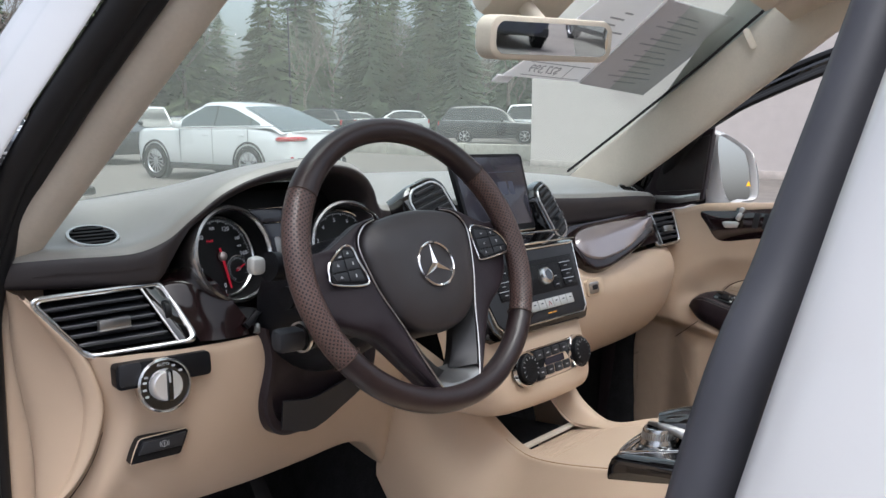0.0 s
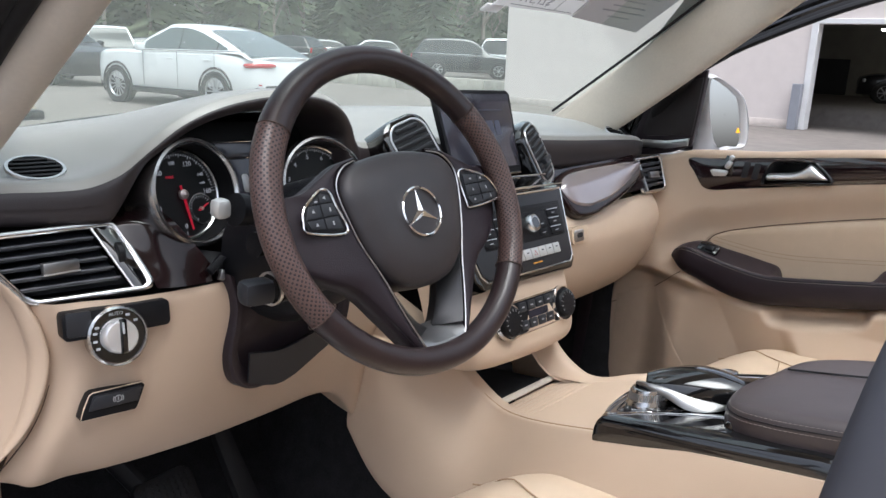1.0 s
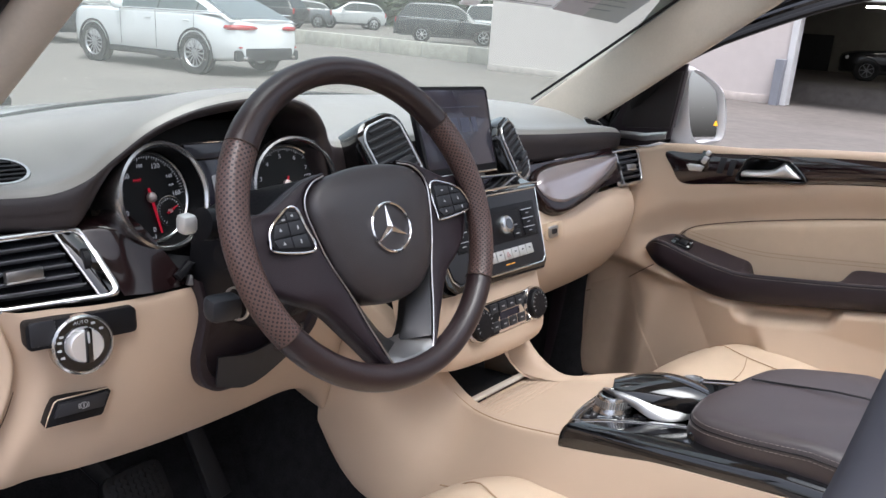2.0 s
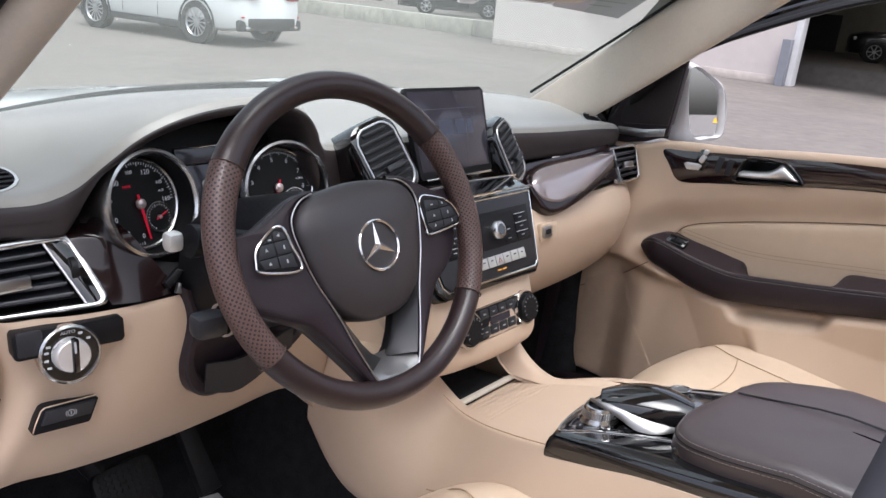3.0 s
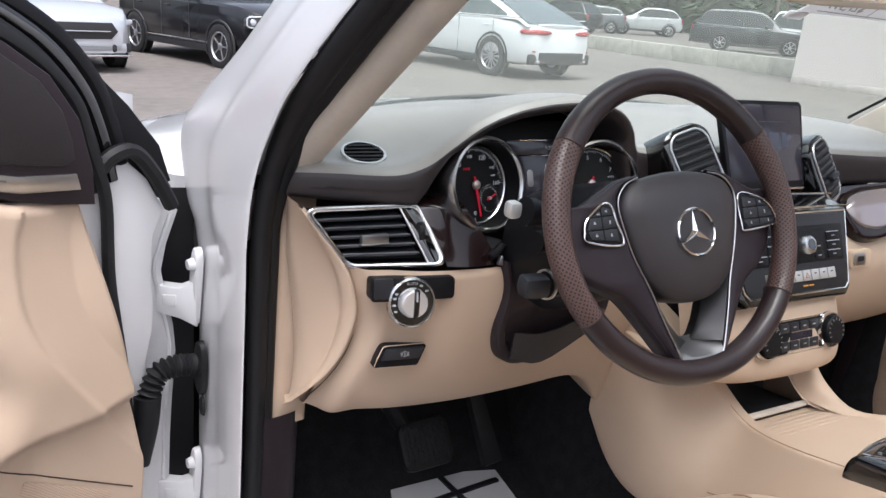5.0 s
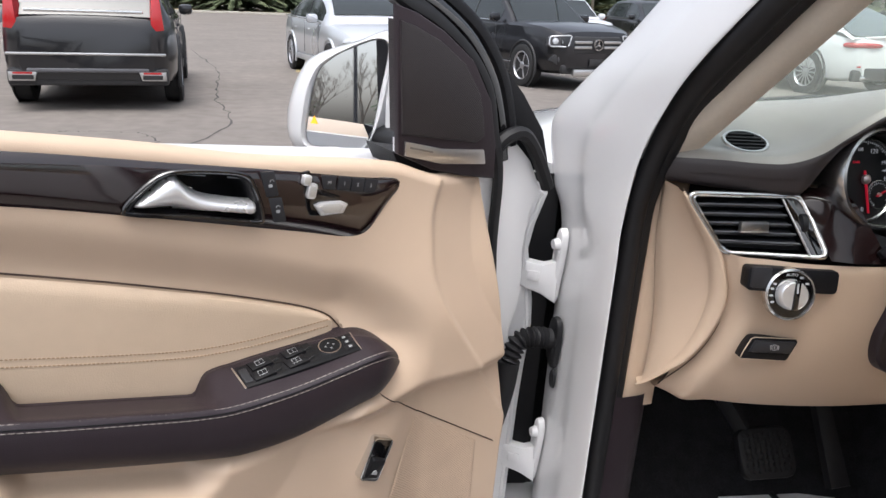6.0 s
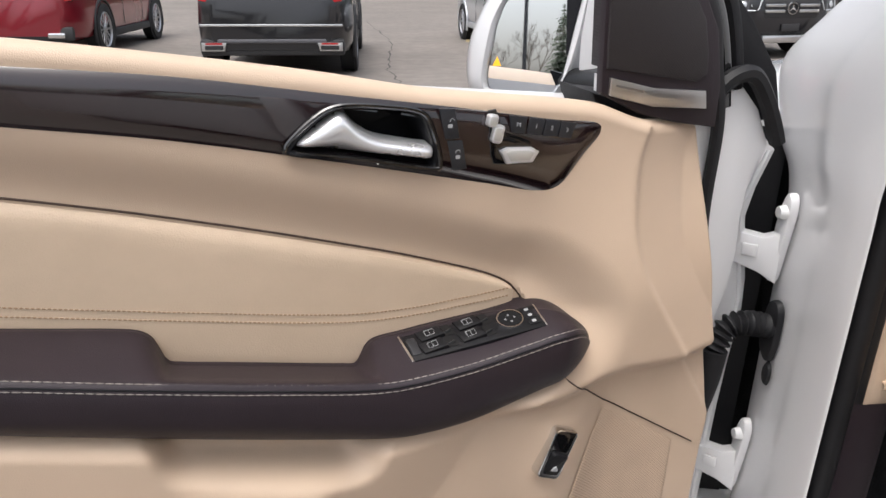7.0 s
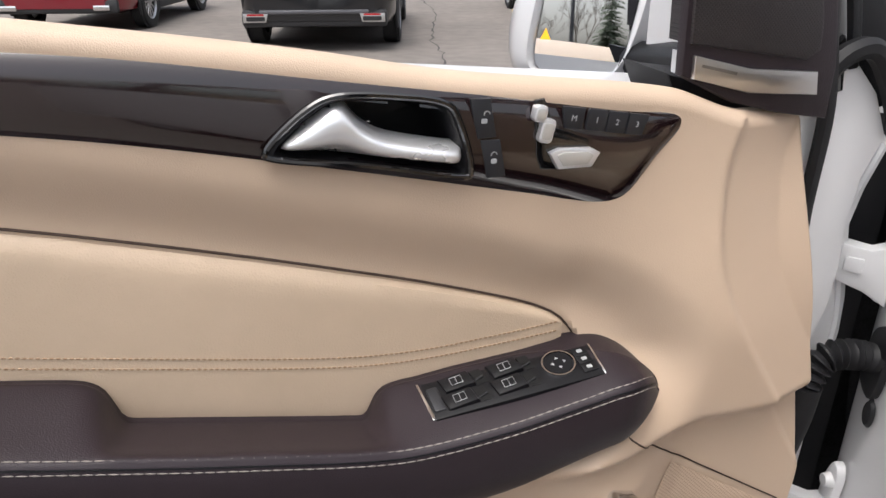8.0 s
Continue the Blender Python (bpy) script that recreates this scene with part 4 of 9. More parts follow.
                part("key_mark", slab([(-0.0018, -0.0015), (0.0018, -0.0015), (0, 0.0019)] if half_ == (hi_ > 0.02) else rrect(0.0040, 0.0016, 0.0005), 0.0051, 0, K @ pose(kx, ky, 0, 0, 0, 90 * half_)), MARK, key)
        # bright line between cover and skin, down to the foot
        part("silver_line", tube([M @ V(sg * p.x, p.y, p.z + 0.0012) for p in cr([Vector(q) for q in line], 60)], 0.0009, 6), SATIN, w)
        # metal leg of the lower spoke, its face sloping inwards
        rows = []
        for (xo, yo), (xi, yi) in (((0.071, -0.048), (0.052, -0.052)), ((0.062, -0.070), (0.041, -0.076)), ((0.0555, -0.090), (0.032, -0.095)), ((0.049, -0.110), (0.0225, -0.114)), ((0.043, -0.127), (0.013, -0.128)), ((0.037, -0.142), (0.002, -0.137))):
            rows.append([M @ V(sg * x, y, z) for x, y, z in ((xo, yo, -0.03), (xo, yo, 0.002), (xo - 0.003, yo, 0.003), (xi + 0.003, yi, -0.016), (xi, yi, -0.020), (xi + 0.003, yi, -0.036))])
        part("lower_spoke", grid(rows, ring=True, caps=True), SPOKE_METAL, w, "dark satin metal leg of the lower spoke", 30)
    rows = []
    for x0, x1, y, z in ((-0.030, 0.030, -0.128, -0.020), (-0.0370, 0.0370, -0.138, -0.008), (-0.036, 0.036, -0.146, 0.0), (-0.033, 0.033, -0.152, 0.0035), (-0.031, 0.031, -0.158, 0.0042), (-0.028, 0.028, -0.1625, 0.0025), (-0.025, 0.025, -0.165, -0.003), (-0.025, 0.025, -0.166, -0.02)):
        rows.append([M @ V(x0 + (x1 - x0) * q / 10, y - 0.003 * math.sin(math.pi * q / 10), z - 0.004 * math.sin(math.pi * q / 10) * (y > -0.15)) for q in range(11)])
    part("spoke_foot", grid(rows), SATIN_DARK, w, "brushed silver foot of the lower spoke")
    part("silver_line", tube([M @ V(x, -0.160 - 0.007 * (1 - (x / 0.031) ** 2), 0.0038) for x in (-0.031 + 0.0062 * q for q in range(11))], 0.0013, 6), CHROME, w)
    M = M @ pose(0.002, -0.012, 0.0015)
    # badge: a ring with a three-armed shape
    b = part("badge", lathe([(0.0255, 0.0), (0.0255, 0.004), (0.0270, 0.0052), (0.0285, 0.004), (0.0288, 0.0)], 48, M @ pose(0, 0, 0.0185)), CHROME, w, "chrome ring badge with three arms")
    for k in range(3):
        T = M @ pose(0, 0, 0.0195, 0, 0, 120 * k)
        arm = [V(0, 0.0262, 0.001), V(0.0042, 0.0022, 0.001), V(0, 0, 0.0045), V(-0.0042, 0.0022, 0.001)]
        bm = bmesh.new()
        vs = [bm.verts.new(T @ q) for q in arm] + [bm.verts.new(T @ V(0, 0.004, 0))]
        bm.faces.new((vs[0], vs[1], vs[2]))
        bm.faces.new((vs[0], vs[2], vs[3]))
        bm.faces.new((vs[0], vs[3], vs[4]))
        bm.faces.new((vs[0], vs[4], vs[1]))
        part("badge_arm", bm, CHROME, b, sharp=5)
    part("badge_ground", lathe([(0, 0.0186), (0.0265, 0.0186)], 32, M), BROWN, b)
    # hub behind the wheel
    part("hub", lathe([(0.0, -0.03), (0.062, -0.03), (0.066, -0.05), (0.058, -0.10), (0.05, -0.14)], 32, M), BLACK, w)
    return w


build_wheel()
# ---- dashboard ----


def build_dash():
    d = thing("dashboard", "two-tone car dashboard, dark brown above and beige below", "dashboard", (0, 0.4, 0.8))

    # upper pad and instrument hood in one skin: a crest line that rises over the instruments, the top behind it, the face below it
    cx = -0.430
    crest = cr([V(*p) for p in ((-0.845, 0.445, 1.160), (-0.80, 0.388, 1.180), (-0.74, 0.350, 1.187), (-0.69, 0.330, 1.188), (-0.655, 0.318, 1.192), (-0.622, 0.308, 1.207), (-0.592, 0.300, 1.233), (-0.550, 0.294, 1.264), (-0.50, 0.290, 1.285), (-0.44, 0.288, 1.297), (-0.38, 0.288, 1.300), (-0.335, 0.289, 1.295), (-0.300, 0.291, 1.280), (-0.278, 0.294, 1.257), (-0.262, 0.300, 1.232), (-0.235, 0.312, 1.219), (-0.17, 0.318, 1.217), (0.0, 0.320, 1.216), (0.20, 0.318, 1.214), (0.40, 0.314, 1.206), (0.60, 0.316, 1.200), (0.72, 0.325, 1.192), (0.80, 0.360, 1.178), (0.845, 0.42, 1.160))], 184)
    foot_y = curve1([(-0.85, 0.56), (-0.77, 0.64), (-0.68, 0.70), (-0.58, 0.75), (-0.40, 0.80), (-0.15, 0.83), (0.15, 0.83), (0.40, 0.80), (0.58, 0.75), (0.68, 0.70), (0.77, 0.64), (0.85, 0.56)])
    base_z = curve1([(-0.85, 1.196), (-0.77, 1.215), (-0.68, 1.228), (-0.58, 1.238), (-0.40, 1.248), (-0.15, 1.252), (0.15, 1.252), (0.40, 1.248), (0.58, 1.238), (0.68, 1.228), (0.77, 1.215), (0.85, 1.196)])
    foot_z = curve1([(-0.85, 1.180), (-0.70, 1.192), (-0.57, 1.200), (-0.32, 1.212), (0.0, 1.215), (0.32, 1.212), (0.57, 1.200), (0.85, 1.180)])
    rows = []
    for p in crest:
        hump = step(1.20, 1.29, p.z) * step(-0.235, -0.30, p.x) * step(-0.70, -0.60, p.x)
        x, fy, bz = p.x, foot_y(p.x), base_z(p.x)
        top = [V(x, p.y - 0.001, p.z - 0.003), V(x, p.y + 0.004, p.z + 0.0012), V(x, p.y + 0.016, p.z + 0.0045 + 0.002 * (1 - hump))]
        for k in (0.12, 0.26, 0.42, 0.60, 0.80):
            y = p.y + 0.016 + (fy - p.y - 0.016) * k
            low = (p.z + 0.0045) + (bz - p.z - 0.0045) * step(0.0, 0.62, k)
            back = low + (foot_z(x) + 0.003 - bz) * step(0.45, 1.0, k)
            top.append(V(x, y, back))
        top.append(V(x, fy, foot_z(x)))
        rows.append(top)
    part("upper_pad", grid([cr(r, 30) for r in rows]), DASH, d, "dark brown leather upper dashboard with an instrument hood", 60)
    part("pad_back", grid([[V(p.x, foot_y(p.x) - 0.002, foot_z(p.x) - 0.002), V(p.x, foot_y(p.x) - 0.002, 1.0)] for p in crest]), BLACK, d)
    # the face below the crest, and the lip of the hood turning inwards over the instruments
    rows = []
    for p in crest:
        hood = step(-0.640, -0.605, p.x) * step(-0.250, -0.272, p.x)
        inw = V(cx - p.x, 0, 1.175 - p.z).normalized()
        q0, q1 = V(p.x, p.y - 0.001, p.z - 0.003), V(p.x, p.y - 0.004, p.z - 0.010)
        drop = [V(p.x, p.y - 0.005, p.z - 0.022), V(p.x, p.y - 0.004, 1.165), V(p.x, p.y - 0.001, 1.147), V(p.x, p.y + 0.03, 1.142), V(p.x, p.y + 0.06, 1.14)]
        lip = [p + inw * 0.011 + V(0, -0.001, 0), p + inw * 0.017 + V(0, 0.006, 0), p + inw * 0.022 + V(0, 0.025, 0), p + inw * 0.027 + V(0, 0.055, 0), p + inw * 0.030 + V(0, 0.11, 0)]
        rows.append([q0, q1.lerp(p + inw * 0.006 + V(0, -0.003, 0), hood)] + [a.lerp(b, hood) for a, b in zip(drop, lip)])
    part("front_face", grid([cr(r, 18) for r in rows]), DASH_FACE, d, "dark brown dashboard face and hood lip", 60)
    # instrument cluster: two tubes turned towards the driver
    tilt = V(0, -0.93, 0.36).normalized()
    part("cluster_panel", slab(rrect(0.310, 0.150, 0.06), 0.0, 0, facing((cx + 0.008, 0.366, 1.180), tilt), 0, -0.02), DIAL, d)
    for gx, gy, gz, nx, hot in ((-0.5270, 0.307, 1.1735, 0.15, True), (-0.3200, 0.302, 1.1700, -0.17, False)):
        G = facing((gx, gy, gz), V(nx, -0.955, 0.256))
        g = part("gauge_ring", lathe([(0.0610, -0.055), (0.0610, 0.0), (0.0618, 0.004), (0.0645, 0.0072), (0.0680, 0.006), (0.0700, 0.001), (0.0705, -0.008), (0.0700, -0.05)], 72, G), RING, d, "bright-ringed round gauge")
        part("gauge_tube", lathe([(0.0608, -0.030), (0.0608, 0.003)], 48, G), DIAL, g)
        part("gauge_face", lathe([(0, -0.0275), (0.0608, -0.0275)], 48, G), DIAL, g)
        part("gauge_step", lathe([(0.0538, -0.0275), (0.0542, -0.0238), (0.0560, -0.0222), (0.0585, -0.0226), (0.0592, -0.0275)], 72, G), RING, g)
        ticks = bmesh.new()
        for i in range(65):
            a = radians(268 - 268 * i / 64)
            L = 0.0046 if i % 4 == 0 else 0.0026
            bmesh.ops.create_cube(ticks, size=1, matrix=G @ pose((0.0525 - L / 2) * math.cos(a), (0.0525 - L / 2) * math.sin(a), -0.0268, 0, 0, math.degrees(a)) @ Matrix.Diagonal((L, 0.0006, 0.0006, 1)))
        part("gauge_ticks", ticks, LIT, g)
        nums = ["0", "20", "40", "60", "80", "100", "120", "140", "160"] if hot else ["0", "1", "2", "3", "4", "5", "6", "7", "8"]
        for i, txt in enumerate(nums):
            a = radians(268 - 268 * i / 8)
            words("gauge_number", txt, 0.0092 if i % 2 == 0 or not hot else 0.0066, G @ pose(0.0415 * math.cos(a), 0.0415 * math.sin(a), -0.0268), LIT, g)
        words("gauge_unit", "mph" if hot else "x1000", 0.0046, G @ pose(0.036, 0.012, -0.0268), LIT, g)
        sub = G @ pose(0.0260, -0.0215, -0.0268)
        part("small_dial", lathe([(0.0190, 0), (0.0190, 0.0012), (0.0202, 0.0012), (0.0204, 0)], 40, sub), RING, g)
        part("small_face", lathe([(0, 0.0003), (0.0190, 0.0003)], 32, sub), DIAL, g)
        small = bmesh.new()
        for i in range(21):
            a = radians(240 - 270 * i / 20)
            L = 0.0032 if i % 5 == 0 else 0.0018
            bmesh.ops.create_cube(small, size=1, matrix=sub @ pose(0.0160 * math.cos(a), 0.0160 * math.sin(a), 0.0008, 0, 0, math.degrees(a)) @ Matrix.Diagonal((L, 0.0006, 0.0005, 1)))
        part("small_ticks", small, LIT, g)
        part("small_needle", slab([(-0.013, -0.0004), (0.005, -0.0009), (0.005, 0.0009), (-0.013, 0.0004)], 0.003, 0, sub @ pose(0, 0, 0.0008, 0, 0, 205)), RED_GLOW, g)
        part("small_hub", lathe([(0, 0.005), (0.0018, 0.005), (0.0026, 0.003), (0.0028, 0)], 16, sub), HUB, g)
        part("needle", slab([(-0.0008, 0.012), (0.0008, 0.012), (0.0012, 0.0), (0.0005, -0.047), (-0.0005, -0.047), (-0.0012, 0.0)], 0.0030, 0, G @ pose(0, 0, -0.0255, 0, 0, 8 if hot else -14)), RED_GLOW, g, "red gauge needle")
        part("needle_hub", lathe([(0, 0.0052), (0.0035, 0.005), (0.0062, 0.0036), (0.0070, 0)], 24, G @ pose(0, 0, -0.0245)), HUB, g)
        if hot:
            words("warning_text", "PARK", 0.0052, G @ pose(-0.014, 0.0235, -0.0266), RED_GLOW, g)
    # display between the gauges
    S = facing((cx + 0.005, 0.338, 1.178), tilt)
    part("cluster_display", slab(rrect(0.068, 0.105, 0.004), 0.004, 0.001, S), SCREEN, d, "dark display between the gauges")
    for y, w in ((0.052, 0.100), (0.029, 0.094)):
        part("display_trim", tube([S @ V(-w / 2, y, 0.006), S @ V(w / 2, y, 0.006)], 0.0011, 6), CHROME, d)
    part("clock_strip", slab(rrect(0.092, 0.021, 0.002), 0.005, 0.0005, S @ pose(0, 0.0405, 0)), SCREEN, d)
    words("clock_digits", "9:29", 0.0085, S @ pose(0.030, 0.040, 0.0055), MARK, d)
    part("car_symbol", slab(rrect(0.011, 0.026, 0.004), 0.0046, 0.0004, S @ pose(-0.008, -0.006, 0)), SATIN_DARK, d)
    # outer air vents, left and right
    for s in (-1, 1):
        q = [V(-0.792, 0.321, 1.144), V(-0.627, 0.322, 1.143), V(-0.610, 0.262, 1.076), V(-0.7336, 0.310, 1.066)]
        if s > 0:
            q = [V(0.764, 0.286, 1.1545), V(0.634, 0.297, 1.149), V(0.635, 0.2545, 1.0757), V(0.760, 0.2555, 1.077)]
            part("vent_housing", rbox(0.15, 0.06, 0.062, 0.01, pose(0.695, 0.340, 1.112, 20)), BLACK, d)
        c = sum(q, Vector()) / 4
        nrm = (q[1] - q[0]).cross(q[3] - q[0]).normalized()
        if nrm.y > 0:
            nrm = -nrm
        ins = [c + (p - c) * 0.94 for p in q]

        def Q(a, b, h):
            return ins[0].lerp(ins[3], b).lerp(ins[1].lerp(ins[2], b), a) + nrm * h

        edge = rounded(q, 0.014)
        v = part("side_vent", tube(edge, 0.0040, 10, True), RING, d, "silver-framed air vent with dark slats")
        part("frame_lip", tube([c + (p - c) * 0.955 + nrm * 0.0015 for p in edge], 0.0016, 8, True), CHROME, v)
        part("vent_well", bmesh_well(rounded(ins, 0.010), nrm, 0.001, 0.034), BLACK, v)
        up = (V(0, 0, 1) + nrm * 0.10).normalized()
        for i in range(5):
            b = 0.15 + 0.165 * i
            part("slat", bar([Q(0.015 + 0.80 * k / 10, b, -0.012) for k in range(11)], 0.024, 0.0028, up), GREY_PLASTIC, v)
            part("slat_edge", tube([Q(0.015 + 0.80 * k / 10, b, -0.0005) for k in range(11)], 0.0016, 6), SLAT_EDGE, v)
        wheel = part("wheel_plate", thicken(surf([[Q(0.825, 0.01, 0.001), Q(0.90, 0.01, 0.003), Q(0.995, 0.01, 0.001)], [Q(0.835, 0.5, 0.003), Q(0.91, 0.5, 0.005), Q(0.995, 0.5, 0.003)], [Q(0.845, 0.99, 0.001), Q(0.92, 0.99, 0.003), Q(0.995, 0.99, 0.001)]], 10, 8), 0.006), PIANO, v, "black lacquered plate with the vent's thumb wheel")
        part("plate_edge", tube([Q(0.825 + 0.02 * k / 8, 0.01 + 0.98 * k / 8, 0.0042) for k in range(9)], 0.0016, 6), SATIN, wheel)
        axle = (Q(1, 0.5, 0) - Q(0, 0.5, 0)).normalized()
        F = facing(Q(0.925, 0.46, -0.002), axle, nrm)
        part("thumb_wheel", lathe([(0.0, -0.004), (0.013, -0.004), (0.014, -0.003), (0.014, 0.003), (0.013, 0.004), (0, 0.004)], 28, F), RUBBER, wheel)
        mid = Q(0.42, 0.52, 0.004)
        T = facing(mid, nrm)
        tab = part("vent_tab", rbox(0.040, 0.013, 0.010, 0.002, T), SATIN_DARK, v, "satin grey vent tab")
        part("tab_edge", rbox(0.041, 0.0022, 0.0106, 0.001, T @ pose(0, -0.0068, 0)), SATIN, tab)
    # dark wood between the left vent and the instruments, and its silver foot
    w = [[V(-0.632, 0.345, 1.151), V(-0.60, 0.330, 1.153), V(-0.566, 0.320, 1.150)], [V(-0.630, 0.322, 1.147), V(-0.60, 0.307, 1.147), V(-0.562, 0.300, 1.142)], [V(-0.626, 0.308, 1.134), V(-0.592, 0.294, 1.134), V(-0.552, 0.288, 1.126)], [V(-0.616, 0.284, 1.104), V(-0.58, 0.274, 1.102), V(-0.536, 0.272, 1.098)], [V(-0.608, 0.258, 1.074), V(-0.57, 0.252, 1.072), V(-0.518, 0.262, 1.069)]]
    part("wood_panel", surf(w, 24, 16), WOOD_DASH, d, "glossy dark wood panel")
    part("trim_line", tube(cr([V(-0.571, 0.298, 1.125), V(-0.552, 0.286, 1.102), V(-0.530, 0.272, 1.072)], 10), 0.0014, 6), CHROME, d)
    clip = part("lever_key", slab([(-0.014, -0.004), (0.004, 0.012), (0.013, 0.008), (-0.008, -0.012)], 0.010, 0.002, facing((-0.527, 0.262, 1.088), (-0.2, -0.9, 0.4))), BLACK, d, "small black lever with a silver end")
    part("lever_end", slab([(-0.001, -0.018), (0.004, -0.006), (0.007, -0.008), (0.006, -0.020)], 0.009, 0.0005, facing((-0.527, 0.262, 1.088), (-0.2, -0.9, 0.4))), SATIN, clip)
    # knee panel on the driver's side
    knee_x = curve1([(0.80, -0.744), (0.835, -0.742), (0.872, -0.735), (0.906, -0.722), (0.95, -0.711), (1.0, -0.706), (1.05, -0.721), (1.09, -0.742)])
    rows = []
    for x, y0, bot in ((-0.766, 0.322, 0.818), (-0.752, 0.304, 0.818), (-0.735, 0.285, 0.816), (-0.70, 0.277, 0.820), (-0.65, 0.262, 0.822), (-0.58, 0.253, 0.822), (-0.50, 0.252, 0.820), (-0.40, 0.258, 0.818), (-0.30, 0.268, 0.815), (-0.25, 0.272, 0.797), (-0.212, 0.276, 0.752), (-0.192, 0.285, 0.736)):
        r = []
        for z, dy in zip((1.067, 1.05, 0.99, 0.93, 0.875, bot + 0.012, bot), (0.004, 0.0, 0.002, 0.012, 0.030, 0.052, 0.075)):
            side = 1 - step(-0.752, -0.58, x)
            r.append(V(x + (knee_x(z) + 0.752) * side, y0 + dy, z))
        r.append(V(x + (knee_x(bot) + 0.752) * (1 - step(-0.752, -0.58, x)), 0.42, bot + 0.01))
        rows.append(r)
    part("knee_panel", surf(rows, 50, 40), BEIGE, d, "beige leather knee panel")
    part("embossed_mark", slab(rrect(0.045, 0.006, 0.002), 0.0006, 0.0003, facing((-0.575, 0.2665, 0.935), (0, -1, 0.15))), BEIGE, d)
    # end cap beside the door opening
    edge = [(1.146, -0.795, 0.322), (1.105, -0.764, 0.314), (1.066, -0.736, 0.307), (1.03, -0.723, 0.302), (0.994, -0.718, 0.301), (0.946, -0.727, 0.307), (0.902, -0.744, 0.320), (0.868, -0.762, 0.342), (0.838, -0.776, 0.368), (0.822, -0.784, 0.390)]
    rows = []
    for z, x, y in edge:
        e, o = V(x, y, z), V(-0.768 - 0.020 * step(0.90, 1.10, z), 0.400, z)
        rows.append([e + V(0.006, 0.022, 0), e + V(0.002, 0.004, 0), e + V(-0.004, -0.001, 0), e.lerp(o, 0.15) + V(-0.005, -0.005, 0), e.lerp(o, 0.21) + V(-0.003, -0.001, 0), e.lerp(o, 0.26) + V(-0.001, 0.002, 0), e.lerp(o, 0.60) + V(-0.005, 0.001, 0), e.lerp(o, 0.85) + V(-0.005, 0.0, 0), o + V(0.0, 0.004, 0)])
    part("end_cap", surf(rows, 44, 26), BEIGE, d, "beige end cover of the dashboard", 60)
    rows = [[V(-0.735, 0.46, z), V(-0.740, 0.420, z), V(-0.748, 0.411, z), V(-0.780, 0.408, z), V(-0.795, 0.410, z), V(-0.825, 0.425, z)] for z in (1.150, 1.05, 0.95, 0.85, 0.80, 0.772)]
    part("end_strip", surf(rows, 16, 20), BEIGE, d, "beige strip beside the door seal")
    line = cr([V(-0.718, 0.3065, 0.965), V(-0.726, 0.312, 0.935), V(-0.738, 0.320, 0.905), V(-0.752, 0.335, 0.875), V(-0.760, 0.360, 0.845), V(-0.752, 0.385, 0.825)], 24)
    part("joint", tube(line, lambda t: 0.0004 + 0.0010 * t, 6), SEAM, d)
    for s in (-1, 1):
        part("speaker_vent", lathe([(0.0, 0.0), (0.030, 0.0)], 32, facing((s * 0.690, 0.379, 1.2035), (0, -0.42, 0.9)) @ Matrix.Diagonal((1, 0.75, 1, 1))), DIAL, d)
        f = facing((s * 0.690, 0.379, 1.2035), (0, -0.42, 0.9)) @ Matrix.Diagonal((1, 0.75, 1, 1))
        v = part("vent_ring", lathe([(0.0285, 0), (0.0295, 0.003), (0.033, 0.003), (0.034, 0)], 40, f), SATIN, d, "silver oval ring of a small dashboard vent")
        for i in range(-2, 3):
            hw = math.sqrt(max(0.0, 0.0285**2 - (i * 0.0105) ** 2))
            part("slat", rbox(2 * hw, 0.0045, 0.003, 0.001, f @ pose(0, i * 0.0105, 0.0015)), RUBBER, v)
    # steering column surround
    o = [V(-0.526, 0, 1.082), V(-0.514, 0, 1.03), V(-0.522, 0, 0.968), V(-0.508, 0, 0.925), V(-0.472, 0, 0.905), V(-0.40, 0, 0.915), V(-0.33, 0, 0.950), V(-0.31, 0, 1.0), V(-0.31, 0, 1.10)]
    ring = cr(o, 40)
    c = V(-0.42, 0, 1.03)
    def ring_at(k, y, slope=0.10):
        return [V(p.x + (c.x - p.x) * k, y + slope * max(0, 0.98 - p.z), p.z + (c.z - p.z) * k) for p in ring]

    part("column_surround", grid([ring_at(0.0, 0.262), ring_at(0.02, 0.243), ring_at(0.05, 0.240), ring_at(0.14, 0.241), ring_at(0.18, 0.247), ring_at(0.6, 0.247), ring_at(0.97, 0.245)]), BROWN, d, "dark brown surround of the steering column")
    part("column_shelf", thicken(surf([[V(-0.492, 0.243, 0.925), V(-0.44, 0.235, 0.915), V(-0.352, 0.238, 0.952)], [V(-0.492, 0.240, 0.968), V(-0.44, 0.232, 0.965), V(-0.352, 0.236, 0.985)]], 10, 8), 0.004), GREY_PLASTIC, d)
    part("cluster_apron", surf([[V(-0.560, 0.315, 1.122), V(-0.52, 0.288, 1.10), V(-0.44, 0.27, 1.095), V(-0.34, 0.275, 1.10), V(-0.27, 0.30, 1.13)], [V(-0.535, 0.280, 1.085), V(-0.50, 0.262, 1.07), V(-0.44, 0.25, 1.06), V(-0.36, 0.255, 1.07), V(-0.28, 0.27, 1.09)]], 8, 24), BLACK, d)
    # rotary light switch
    K = facing((-0.6625, 0.2560, 1.029), (-0.10, -0.97, 0.22))
    plate = part("light_switch_plate", slab([(x, y + 0.012) for x, y in rrect(0.118, 0.031, 0.006)], 0.0040, 0.001, facing((-0.659, 0.2555, 1.035), (-0.17, -0.98, 0.12)) @ pose(0, 0, 0, 0, 0, 1), 0, -0.02), BLACK, d, "black light switch plate")
